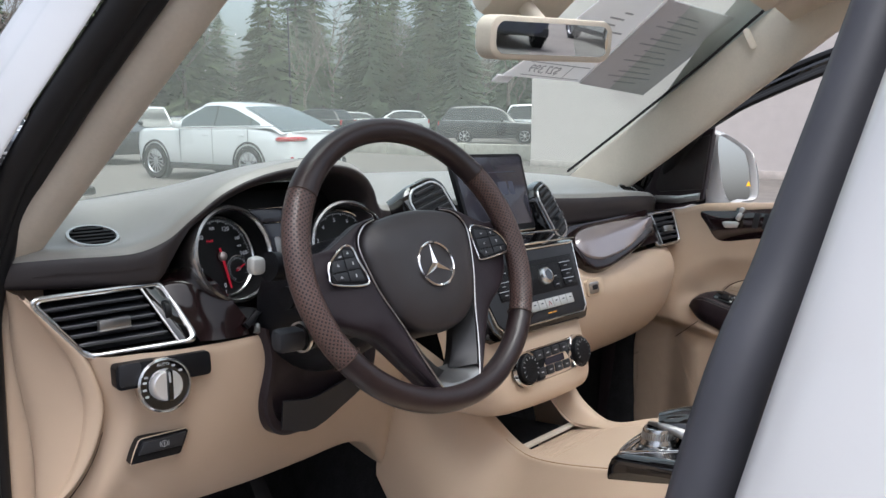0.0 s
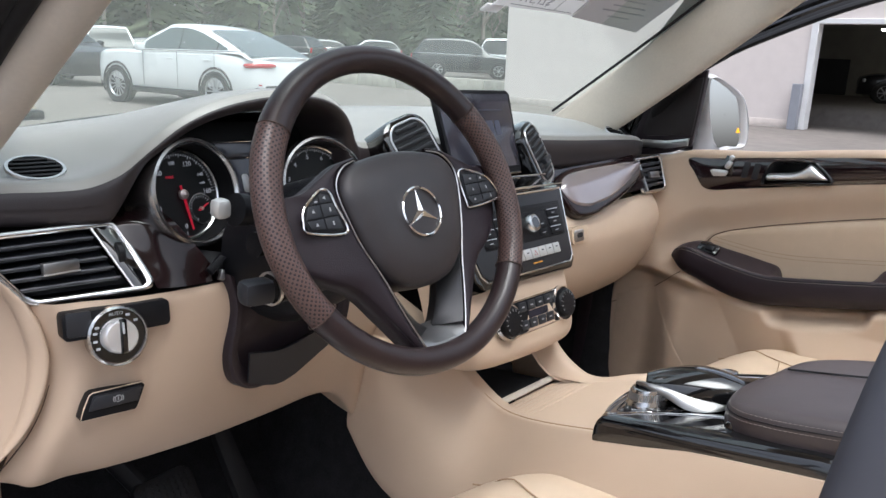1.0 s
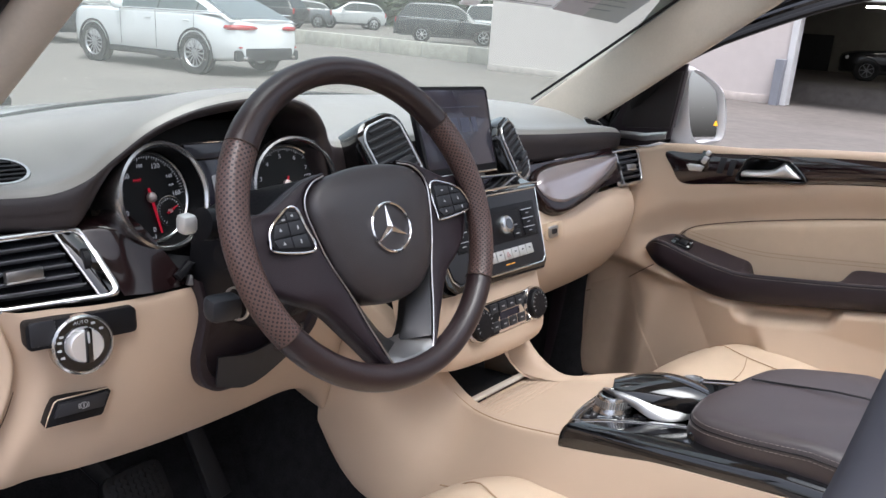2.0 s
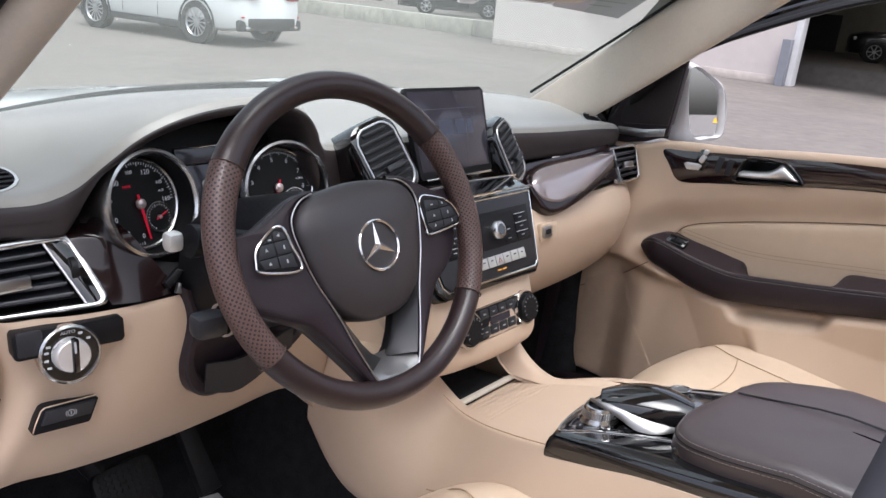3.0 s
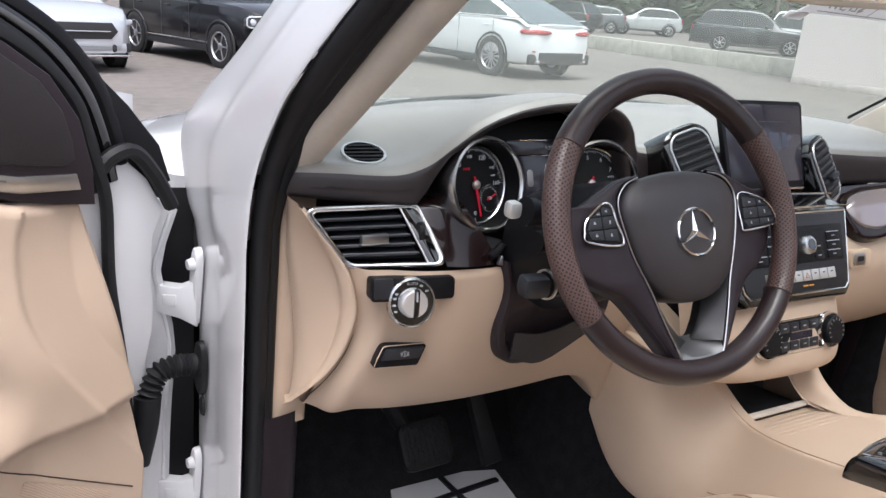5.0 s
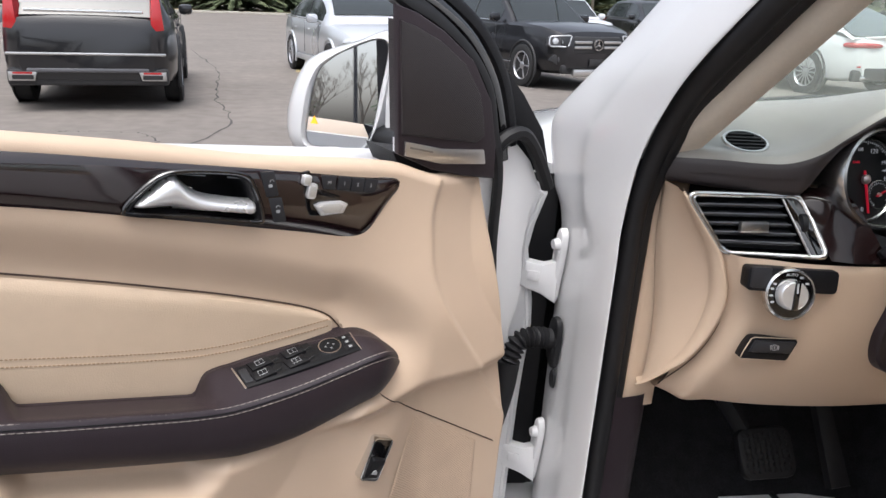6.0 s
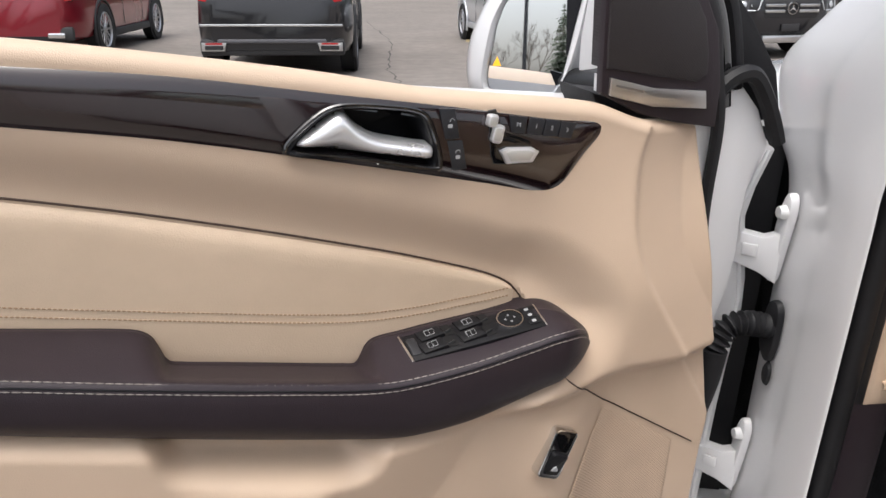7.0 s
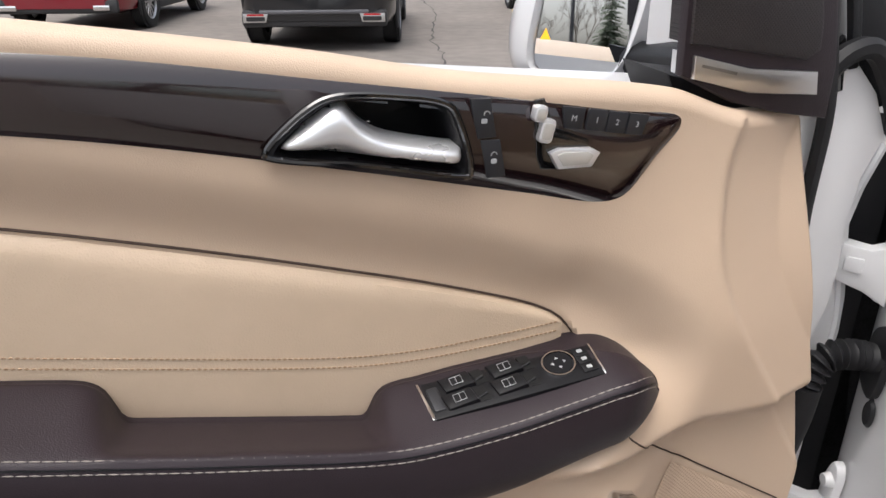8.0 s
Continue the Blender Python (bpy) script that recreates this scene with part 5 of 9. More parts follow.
    part("plate_key", slab(rrect(0.026, 0.028, 0.003), 0.0042, 0.001, facing((-0.701, 0.2625, 1.049), (-0.17, -0.98, 0.12))), GREY_PLASTIC, plate)
    ks = part("light_switch", lathe([(0.0305, 0), (0.0305, 0.011), (0.0318, 0.0125), (0.0340, 0.010), (0.0345, 0)], 56, K), RING, d, "chrome rotary light switch")
    part("switch_face", lathe([(0, 0.009), (0.0305, 0.009)], 40, K), PIANO, ks)
    part("switch_knob", lathe([(0, 0.022), (0.0170, 0.022), (0.0190, 0.020), (0.0205, 0.009)], 40, K), SILVER, ks)
    part("knob_grip", rbox(0.0085, 0.039, 0.018, 0.002, K @ pose(0.0015, 0, 0.0145, 0, 0, -3)), PIANO, ks)
    part("knob_line", slab(rrect(0.0024, 0.013, 0.0008), 0.0240, 0, K @ pose(0.0015, 0.010, 0)), MARK, ks)
    words("knob_word", "AUTO", 0.0058, K @ pose(0, 0.0255, 0.0092), MARK, ks)
    for a in (35, 60, 150, 165, 185, 205):
        part("switch_mark", slab(rrect(0.0048, 0.0028, 0.0008), 0.0094, 0, K @ pose(0.0258 * math.cos(radians(a)), 0.0258 * math.sin(radians(a)), 0)), MARK, ks)
    # parking brake key
    B = facing((-0.665, 0.2665, 0.9425), (-0.16, -0.97, 0.12))
    rim = [(-0.0355, -0.0150), (-0.0310, -0.0025), (-0.0240, 0.0125), (-0.0200, 0.0150), (0.0360, 0.0165), (0.0390, 0.0125), (0.0285, -0.0125), (0.0255, -0.0150)]
    pb = part("parking_brake_switch", slab(rim, 0.0022, 0.0012, B, 0, -0.02), BLACK, d, "black parking brake switch")
    part("switch_edge", tube([B @ V(x * 1.01, y * 1.02, 0.0005) for x, y in rim], 0.0009, 5, True), BEIGE_SOFT, pb)
    part("brake_key", slab([(-0.0265, -0.0040), (-0.0200, 0.0120), (0.0345, 0.0135), (0.0285, -0.0030)], 0.0072, 0.0016, B), GREY_PLASTIC, pb)
    part("brake_mark", join(lathe([(0.0034, 0), (0.0042, 0), (0.0042, 0.0005), (0.0034, 0.0005)], 20, B @ pose(0.006, 0.005, 0.0073)), slab(rrect(0.0012, 0.0045, 0.0004), 0.0005, 0, B @ pose(0.006, 0.005, 0.0073)), lathe([(0.0052, 0), (0.006, 0), (0.006, 0.0005), (0.0052, 0.0005)], 8, B @ pose(0.006, 0.005, 0.0073, 0, 0, 145), 70), lathe([(0.0052, 0), (0.006, 0), (0.006, 0.0005), (0.0052, 0.0005)], 8, B @ pose(0.006, 0.005, 0.0073, 0, 0, -35), 70)), MARK, pb)
    # stalks
    st = part("stalk", tube(cr([V(-0.47, 0.12, 1.165), V(-0.55, 0.118, 1.185), V(-0.592, 0.116, 1.195)], 8), lambda t: 0.014 + 0.002 * t, 14), BLACK, d, "black wiper stalk with a pale tip")
    part("stalk_ring", tube([V(-0.588, 0.116, 1.194), V(-0.600, 0.1155, 1.196)], 0.0175, 16), BLACK, st)
    part("stalk_tip", rbox(0.018, 0.018, 0.021, 0.006, pose(-0.6175, 0.115, 1.199)), SILVER_KEY, st)
    s2 = part("stalk", tube([V(-0.47, 0.10, 1.11), V(-0.57, 0.085, 1.113)], 0.017, 14), BLACK, d, "black column adjuster stalk")
    part("stalk_end", rbox(0.036, 0.027, 0.027, 0.008, pose(-0.598, 0.08, 1.1155, 0, 0, -8)), GREY_PLASTIC, s2)
    part("end_ring", lathe([(0.0165, -0.002), (0.0185, -0.002), (0.0185, 0.002), (0.0165, 0.002)], 28, facing((-0.578, 0.083, 1.114), (-1, -0.1, 0))), SATIN, s2)
    s3 = part("stalk", tube([V(-0.47, 0.14, 1.145), V(-0.565, 0.13, 1.150)], 0.014, 12), BLACK, d, "black cruise control stalk")
    part("stalk_mark", slab(rrect(0.008, 0.006, 0.002), 0.0005, 0, facing((-0.535, 0.118, 1.153), (-0.2, -1, 0.3))), MARK, s3)
    part("column_cover", lathe([(0.05, -0.02), (0.062, -0.05), (0.075, -0.12), (0.085, -0.2), (0.09, -0.26)], 28, WHEEL), BLACK, d)
    return d


def rounded(q, r):
    """A four-sided outline with rounded corners."""
    fine = []
    for i in range(4):
        a, b, d = q[i - 1], q[i], q[(i + 1) % 4]
        p0, p1 = b + (a - b).normalized() * r, b + (d - b).normalized() * r
        for k in range(7):
            t = k / 6
            fine.append(p0 * (1 - t) ** 2 + b * 2 * t * (1 - t) + p1 * t * t)
    return fine


def bmesh_well(q, n, top, deep):
    c = sum(q, Vector()) / len(q)
    rows = [[p + n * top for p in q], [p - n * deep for p in q], [c - n * deep + (p - c) * 0.01 for p in q]]
    return grid(rows, ring=True)


dashboard = build_dash()


# ---- middle of the dashboard ----
def build_stack():
    s = thing("centre_stack", "centre of the dashboard with vents, radio and climate panel", "control panel", (0, 0.25, 0.8))
    tilt = V(0, -0.87, 0.49).normalized()
    # twin vents
    for cx, cy, cz, turn in ((-0.173, 0.248, 1.212, 0.10), (0.170, 0.262, 1.200, 0.10)):
        sg = 1 if cx > 0 else -1
        F = facing((cx, cy, cz), (sg * 0.22, -0.87, 0.46), (sg * 0.10, 0, 1)) @ (pose(-0.004, 0.002, 0, 0, 0, 15) if sg < 0 else pose(0.0, -0.006, 0, 0, 0, 20))
        o = [(x, y - 0.002) for x, y in rrect(0.096, 0.132, 0.030, 5)]
        pod = part("vent_pod", slab(o, 0.004, 0.012, F, 0, -0.11), PIANO, s, "black lacquered vent pod")
        ro = [(x * 0.76, y * 0.82) for x, y in o]
        part("vent_frame", tube([F @ (p + V(0, 0, 0.0045)) for p in cr([V(x, y, 0) for x, y in ro], 48, True)], 0.0019, 8, True), SATIN, pod)
        part("vent_well", slab([(x * 0.745, y * 0.81) for x, y in o], 0.0046, 0, F, 0), DIAL, pod)
        for i in range(8):
            y = 0.043 - i * 0.0125
            hw_ = 0.0335 - 0.012 * step(0.030, 0.048, abs(y + 0.001))
            part("slat", rbox(2 * hw_, 0.0065, 0.010, 0.0015, F @ pose(0, y, 0.003, 28)), GREY_PLASTIC, pod)
        part("vent_tab", rbox(0.036, 0.010, 0.012, 0.002, F @ pose(0.004, -0.018, 0.010)), GREY_PLASTIC, pod)
    # screen standing on the dashboard
    F = facing((0.014, 0.283, 1.234), (0, -0.92, 0.38))
    sc = part("screen", slab([(x, y) for x, y in ((-0.096, 0.077), (0.102, 0.077), (0.1105, 0.070), (0.0975, -0.070), (0.092, -0.076), (-0.094, -0.076), (-0.099, -0.070), (-0.103, 0.070))], 0.006, 0.002, F, 0, -0.004), BLACK, s, "dark infotainment screen standing on the dashboard")
    part("screen_glass", slab([(-0.097, 0.070), (0.103, 0.070), (0.0915, -0.064), (-0.093, -0.064)], 0.0068, 0.0005, F), SCREEN, sc)
    dim = mat_glow("dim_screen_tile", (0.10, 0.11, 0.16), 0.14)
    for x, w in ((-0.012, 0.036), (0.026, 0.026), (0.052, 0.014)):
        part("screen_tile", slab(rrect(w, 0.026, 0.002), 0.0072, 0, F @ pose(x, 0.008, 0)), dim, sc)
    part("screen_line", slab(rrect(0.150, 0.0012, 0.0004), 0.0072, 0, F @ pose(0, 0.040, 0)), dim, sc)
    part("screen_foot", tube([F @ V(-0.088, -0.077, 0.008), F @ V(0.088, -0.077, 0.008)], 0.002, 6), CHROME, sc)
    # shelf between vents and radio
    part("shelf", surf([[V(-0.20, 0.235, 1.158), V(-0.03, 0.235, 1.162), V(0.135, 0.235, 1.158)], [V(-0.19, 0.175, 1.150), V(-0.03, 0.165, 1.154), V(0.125, 0.172, 1.150)]], 10, 6), PIANO, s)
    part("shelf_line", tube(cr([V(-0.185, 0.172, 1.156), V(-0.03, 0.162, 1.160), V(0.122, 0.169, 1.156)], 12), 0.002, 6), CHROME, s)
    part("shelf_line", tube(cr([V(-0.16, 0.20, 1.168), V(-0.03, 0.198, 1.172), V(0.115, 0.20, 1.168)], 12), 0.0018, 6), CHROME, s)
    # radio
    F = facing((-0.028, 0.128, 1.092), (0, -0.88, 0.47))
    o = [(-0.166, 0.068), (0.127, 0.067), (0.1005, -0.054), (0.090, -0.062), (-0.140, -0.060), (-0.152, -0.049), (-0.163, 0.007)]
    rad = part("radio_panel", slab([(-0.176, 0.072), (0.133, 0.071), (0.108, -0.060), (0.094, -0.073), (-0.146, -0.071), (-0.162, -0.055)], 0.0, 0.005, F, 0, -0.06), PIANO, s, "black radio panel with rows of keys")
    part("silver_line", tube([F @ V(x, y, 0.001) for x, y in o], 0.0017, 6, True), CHROME, rad)
    part("radio_face", slab([(x * 0.975, y * 0.955) for x, y in o], 0.0022, 0.001, F), GREY_PLASTIC, rad)
    part("key_bed", slab([(-0.128, 0.046), (0.108, 0.046), (0.098, -0.014), (-0.124, -0.014)], 0.0032, 0.0006, F), BLACK, rad)
    part("disc_slot", slab([(-0.060, 0.0395), (0.058, 0.0395), (0.058, 0.0355), (-0.060, 0.0335)], 0.0042, 0, F), DIAL, rad)
    kn = part("radio_knob", lathe([(0, 0.016), (0.0105, 0.016), (0.0140, 0.0145), (0.0160, 0.010), (0.0165, 0.003)], 40, F @ pose(0.005, 0.014, 0)), RING, rad, "silver radio knob")
    part("knob_face", lathe([(0, 0.0165), (0.0090, 0.0165)], 24, F @ pose(0.005, 0.014, 0)), PIANO, kn)
    for x0, wide in ((-0.108, 0.034), (-0.070, 0.034), (0.077, 0.034), (0.038, 0.022)):
        for y in (0.0265, 0.0115, -0.0035):
            if wide < 0.03 and y > 0.02:
                continue
            x = x0 + 0.10 * (y - 0.0115) * (x0 > 0)
            k = part("radio_key", slab(rrect(wide, 0.0130, 0.001), 0.0046, 0.0006, F @ pose(x, y, 0)), BLACK, rad)
            if wide > 0.03:
                part("key_line", slab(rrect(wide - 0.002, 0.0013, 0.0004), 0.0050, 0, F @ pose(x, y + 0.0062, 0)), SATIN, k)
            part("key_mark", slab(rrect(0.009, 0.0016, 0.0005), 0.0049, 0, F @ pose(x, y - 0.0005, 0)), MARK, k)
    for i in range(8):
        x = -0.092 + i * 0.0210
        k = part("silver_key", slab([(-0.0095, 0.0085), (0.0097, 0.0085), (0.0094, -0.0085), (-0.0095, -0.0085)], 0.0072, 0.0012, F @ pose(x, -0.0335, 0)), SILVER_KEY, rad, "silver shortcut key")
        if i == 4:
            part("hazard_mark", tube([F @ pose(x, -0.0340, 0.0074) @ V(*p, 0) for p in ((-0.0042, -0.003), (0.0042, -0.003), (0, 0.004))], 0.0006, 4, True), mat("hazard_red", (0.4, 0.03, 0.02), 0.5), k)
        else:
            part("key_mark", slab(rrect(0.006, 0.0018, 0.0005), 0.0075, 0, F @ pose(x, -0.0315, 0)), GREY_PLASTIC, k)
    for dx in (0.0, 0.014):
        part("airbag_notice", slab(rrect(0.011, 0.0022, 0.0005), 0.0030, 0, F @ pose(-0.010 + dx, -0.0495, 0)), AMBER_TEXT, rad, "lit amber notice")
    # beige lower part with the climate panel
    rows = []
    for x, dy, t in ((-0.205, 0.10, 0), (-0.19, 0.035, 0), (-0.165, 0.010, 0), (-0.10, 0.0, 0), (-0.03, -0.003, 0), (0.03, 0.0, 0), (0.072, 0.008, 0), (0.088, 0.03, 0), (0.095, 0.10, 0)):
        rows.append([V(x, y + dy, z) for y, z in ((0.118, 1.035), (0.108, 1.015), (0.095, 0.985), (0.080, 0.94), (0.079, 0.915), (0.092, 0.898), (0.13, 0.895), (0.22, 0.905))])
    part("climate_surround", surf(rows, 40, 30), BEIGE, s, "beige climate panel surround")
    part("panel_joint", tube(cr([V(-0.19, 0.125, 1.0), V(-0.185, 0.118, 0.93)], 4), 0.001, 5), SEAM, s)
    C = facing((-0.045, 0.0905, 0.970), (0, -0.95, 0.31))
    cl = part("climate_panel", slab(rrect(0.165, 0.052, 0.02, 5), 0.003, 0.0015, C, 0, -0.01), BLACK, s, "black climate panel with two dials")
    part("silver_line", tube([C @ V(x, y, 0.003) for x, y in rrect(0.166, 0.053, 0.02, 5)], 0.0013, 6, True), CHROME, cl)
    for x in (-0.078, 0.078):
        dl = part("climate_dial", lathe([(0, 0.017), (0.021, 0.017), (0.0235, 0.0145), (0.0245, 0.004), (0.029, 0.004), (0.0295, 0.0)], 40, C @ pose(x, 0, 0)), BLACK, cl, "black climate dial with a chrome ring")
        part("dial_ring", lathe([(0.0255, 0.002), (0.0262, 0.009), (0.0285, 0.009), (0.0295, 0.002)], 40, C @ pose(x, 0, 0)), CHROME, dl)
        marks = bmesh.new()
        for i in range(11):
            a = radians(210 - 240 * i / 10)
            bmesh.ops.create_cube(marks, size=1, matrix=C @ pose(x + 0.0185 * math.cos(a), 0.0185 * math.sin(a), 0.0172, 0, 0, math.degrees(a)) @ Matrix.Diagonal((0.004, 0.001, 0.0005, 1)))
        part("dial_marks", marks, MARK, dl)
    for i in range(4):
        for y in (0.015, -0.014):
            k = part("climate_key", slab(rrect(0.021, 0.015, 0.002), 0.006, 0.001, C @ pose(-0.036 + i * 0.024, y, 0)), GREY_PLASTIC, cl)
            part("key_mark", slab(rrect(0.007, 0.002, 0.0006), 0.0063, 0, C @ pose(-0.036 + i * 0.024, y, 0)), MARK, k)
    part("climate_display", slab(rrect(0.055, 0.012, 0.002), 0.0042, 0, C @ pose(0.006, 0.0, 0)), SCREEN, cl)
    return s


build_stack()


# ---- passenger side of the dashboard ----
def build_glovebox():
    g = thing("glovebox", "closed beige glovebox with a silver pull", "glovebox", (0.4, 0.3, 0.8))
    rows = []
    for x, f in ((0.095, 0.06), (0.13, 0.02), (0.20, 0.0), (0.35, -0.004), (0.50, 0.0), (0.62, 0.010), (0.70, 0.028), (0.77, 0.07), (0.815, 0.14), (0.83, 0.20)):
        rows.append([V(x, y + f, z) for y, z in ((0.252, 1.072), (0.236, 1.064), (0.215, 1.035), (0.208, 0.998), (0.222, 0.93), (0.262, 0.865), (0.31, 0.835), (0.42, 0.815))])
    part("glovebox_lid", surf(rows, 50, 40), BEIGE, g, "rounded beige leather lid")
    F = facing((0.275, 0.2065, 1.032), (0, -0.97, 0.2))
    h = part("pull_recess", slab(rrect(0.062, 0.036, 0.008), 0.002, 0.001, F, 0, -0.01), BEIGE_SOFT, g)
    part("pull", slab(rrect(0.034, 0.024, 0.006), 0.006, 0.002, F @ pose(-0.008, 0, 0)), SATIN, g, "silver glovebox pull")
    part("pull_well", slab(rrect(0.020, 0.010, 0.003), 0.0066, 0, F @ pose(-0.008, 0.001, 0)), GREY_PLASTIC, g)
    return g


build_glovebox()


def build_wing():
    """The lacquered wing panel before the passenger, with the wood strip behind it."""
    w = thing("wing_panel", "glossy dark wood wing panel before the passenger", "dashboard trim", (0.4, 0.25, 1.1))
    F = facing((0.390, 0.238, 1.119), (-0.05, -0.80, 0.60))
    lo = curve1([(-0.137, -0.004), (-0.128, -0.022), (-0.110, -0.035), (-0.075, -0.043), (-0.04, -0.040), (0.02, -0.030), (0.10, -0.005), (0.150, 0.016), (0.176, 0.026)])
    hi = curve1([(-0.137, 0.002), (-0.128, 0.017), (-0.110, 0.028), (-0.075, 0.036), (0.0, 0.042), (0.10, 0.0455), (0.176, 0.0475)])
    rows = []
    for i in range(61):
        x = -0.137 + 0.313 * (i / 60)
        q = min(1.0, math.sqrt(max(0.0, 1 - (1 - min(1, i / 12)) ** 2)))
        a, b = lo(x), hi(x)
        # a ridge divides the pad into an upper and a lower plane
        prof = [(a, -0.02), (a, 0.002), (a + (b - a) * 0.05, 0.006), (a + (b - a) * 0.30, 0.0105), (a + (b - a) * 0.52, 0.0130), (a + (b - a) * 0.60, 0.0128), (a + (b - a) * 0.82, 0.0085), (a + (b - a) * 0.96, 0.003), (b, -0.002), (b, -0.02)]
        rows.append([F @ V(x, y, z * q if z > 0 else z) for y, z in prof])
    part("wing_pad", grid(rows), WING, w, "glossy dark wing pad with a window's reflection in its grey", 25)
    rim = [(-0.146, 0.0), (-0.138, 0.026), (-0.08, 0.044), (0.0, 0.050), (0.10, 0.054), (0.182, 0.056), (0.182, 0.012), (0.10, -0.022), (0.0, -0.050), (-0.075, -0.063), (-0.125, -0.050)]
    part("wing_rim", slab(rim, 0.0, 0.008, F, 60, -0.03), WOOD_DASH, w, "glossy dark wood rim of the wing pad")
    strip = [[V(0.135, 0.275, 1.155), V(0.3, 0.29, 1.150), V(0.5, 0.293, 1.156), V(0.64, 0.296, 1.162)], [V(0.135, 0.24, 1.118), V(0.3, 0.262, 1.110), V(0.5, 0.268, 1.122), V(0.63, 0.27, 1.128)], [V(0.135, 0.23, 1.075), V(0.3, 0.25, 1.072), V(0.5, 0.25, 1.082), V(0.63, 0.25, 1.090)]]
    part("wood_strip", surf(strip, 10, 30), WOOD_DASH, w, "dark wood strip")
    return w


build_wing()


# ---- middle console ----
def raise_back(ob):
    """Slopes a part of the console up towards the rear."""
    for v in ob.data.vertices:
        v.co.z += 0.19 * max(0.0, min(0.30, -0.11 - v.co.y))


def build_console():
    c = thing("centre_console", "beige centre console with a ribbed lid and black lacquered selector panel", "console", (0, -0.2, 0.5))
    # side faces
    top = curve1([(-0.62, 0.965), (-0.36, 0.925), (-0.20, 0.895), (-0.11, 0.876), (0.0, 0.838), (0.08, 0.815), (0.12, 0.822), (0.16, 0.855), (0.20, 0.90), (0.24, 0.94), (0.35, 1.0)])
    foot = curve1([(-0.62, 0.45), (0.0, 0.60), (0.15, 0.640), (0.232, 0.645), (0.294, 0.669), (0.328, 0.700), (0.351, 0.734)])
    out = curve1([(-0.62, 0.165), (-0.11, 0.160), (0.0, 0.135), (0.10, 0.103), (0.16, 0.116), (0.20, 0.140), (0.27, 0.172), (0.351, 0.190)])
    rows = []
    for i in range(31):
        y = -0.62 + 0.965 * i / 30
        e, z, b = out(y), top(y), foot(y)
        wide = 0.085 * (1 - step(0.10, 0.34, y)) + 0.008
        prof = [(e - 0.03, z + 0.004), (e - 0.008, z + 0.003), (e, z - 0.006)] + [(e + wide * math.sin(k / 5 * 1.5), z - 0.006 + (b - z) * k / 5) for k in range(1, 6)] + [(e + wide - 0.02, b - 0.012)]
        rows.append([V(-a - 0.012, y, q) for a, q in prof])
    part("side_panel", surf(rows, 60, 30), BEIGE, c, "beige leather console side")
    rows = []
    for i in range(25):
        y = -0.62 + 0.86 * i / 24
        e, z = 0.10 + 0.06 * step(0.1, -0.05, y), min(top(y), 0.9)
        rows.append([V(a - 0.012, y, b) for a, b in ((e - 0.03, z + 0.004), (e - 0.008, z + 0.003), (e, z - 0.006), (e + 0.018, z - 0.05), (e + 0.05, z - 0.14), (e + 0.075, z - 0.25), (e + 0.085, 0.50), (e + 0.09, 0.42))])
    part("side_panel", surf(rows, 48, 26), BEIGE, c, "beige leather console side")
    part("seam", tube([V(-(out(y) - 0.010) - 0.012, y, top(y) + 0.0038) for y in (0.13 - 0.24 * i / 30 for i in range(31))], 0.0008, 5), STITCH_TAN, c)
    part("tunnel_carpet", grid([[V(-0.09, y, 0.78), V(-0.14, y, 0.62), V(-0.20, y, 0.43)] for y in (-0.62, 0.0, 0.30, 0.75)]), CARPET, c)
    # ribbed lid: a few shallow grooves near its front edge, smooth behind
    rows = []
    for i in range(121):
        t = i / 120
        dip = sum(math.exp(-(((t - g) / 0.008) ** 2)) for g in (0.06, 0.12, 0.18, 0.24, 0.30, 0.36))
        rows.append([V(x, 0.105 - 0.20 * t, 0.808 + 0.062 * t - 0.0013 * dip) for x in (-0.112 - 0.030 * t, -0.05, 0.0, 0.05 + 0.03 * t, 0.075 + 0.04 * t)])
    part("ribbed_lid", grid(rows), BEIGE, c, "ribbed beige roller lid", 20)
    part("lid_edge", rbox(0.185, 0.012, 0.006, 0.002, pose(-0.015, 0.110, 0.815)), BEIGE_PALE, c)
    part("tray_floor", surf([[V(-0.13, -0.02, 0.83), V(0.10, -0.02, 0.83)], [V(-0.17, -0.12, 0.866), V(0.15, -0.12, 0.866)]], 4, 4), BEIGE, c)
    # open storage under the stack
    part("storage_well", grid([[V(-0.115, 0.11, 0.808), V(0.07, 0.11, 0.808)], [V(-0.115, 0.30, 0.78), V(0.07, 0.30, 0.78)], [V(-0.115, 0.30, 0.91), V(0.07, 0.30, 0.91)]]), CARPET, c)
    # right-hand cheek running up to the stack
    rows = [[(0.115, 0.16, 0.925), (0.10, 0.12, 0.865), (0.118, 0.05, 0.822), (0.145, -0.04, 0.840), (0.15, -0.12, 0.85)], [(0.09, 0.15, 0.93), (0.078, 0.11, 0.855), (0.094, 0.04, 0.834), (0.118, -0.04, 0.860), (0.12, -0.12, 0.87)], [(0.072, 0.16, 0.90), (0.062, 0.13, 0.83), (0.070, 0.05, 0.826), (0.090, -0.04, 0.850), (0.09, -0.12, 0.86)]]
    part("console_cheek", surf([[Vector(p) for p in r] for r in rows], 12, 24), BEIGE, c, "beige cheek beside the roller lid")
    level_parts = set(c.children_recursive)
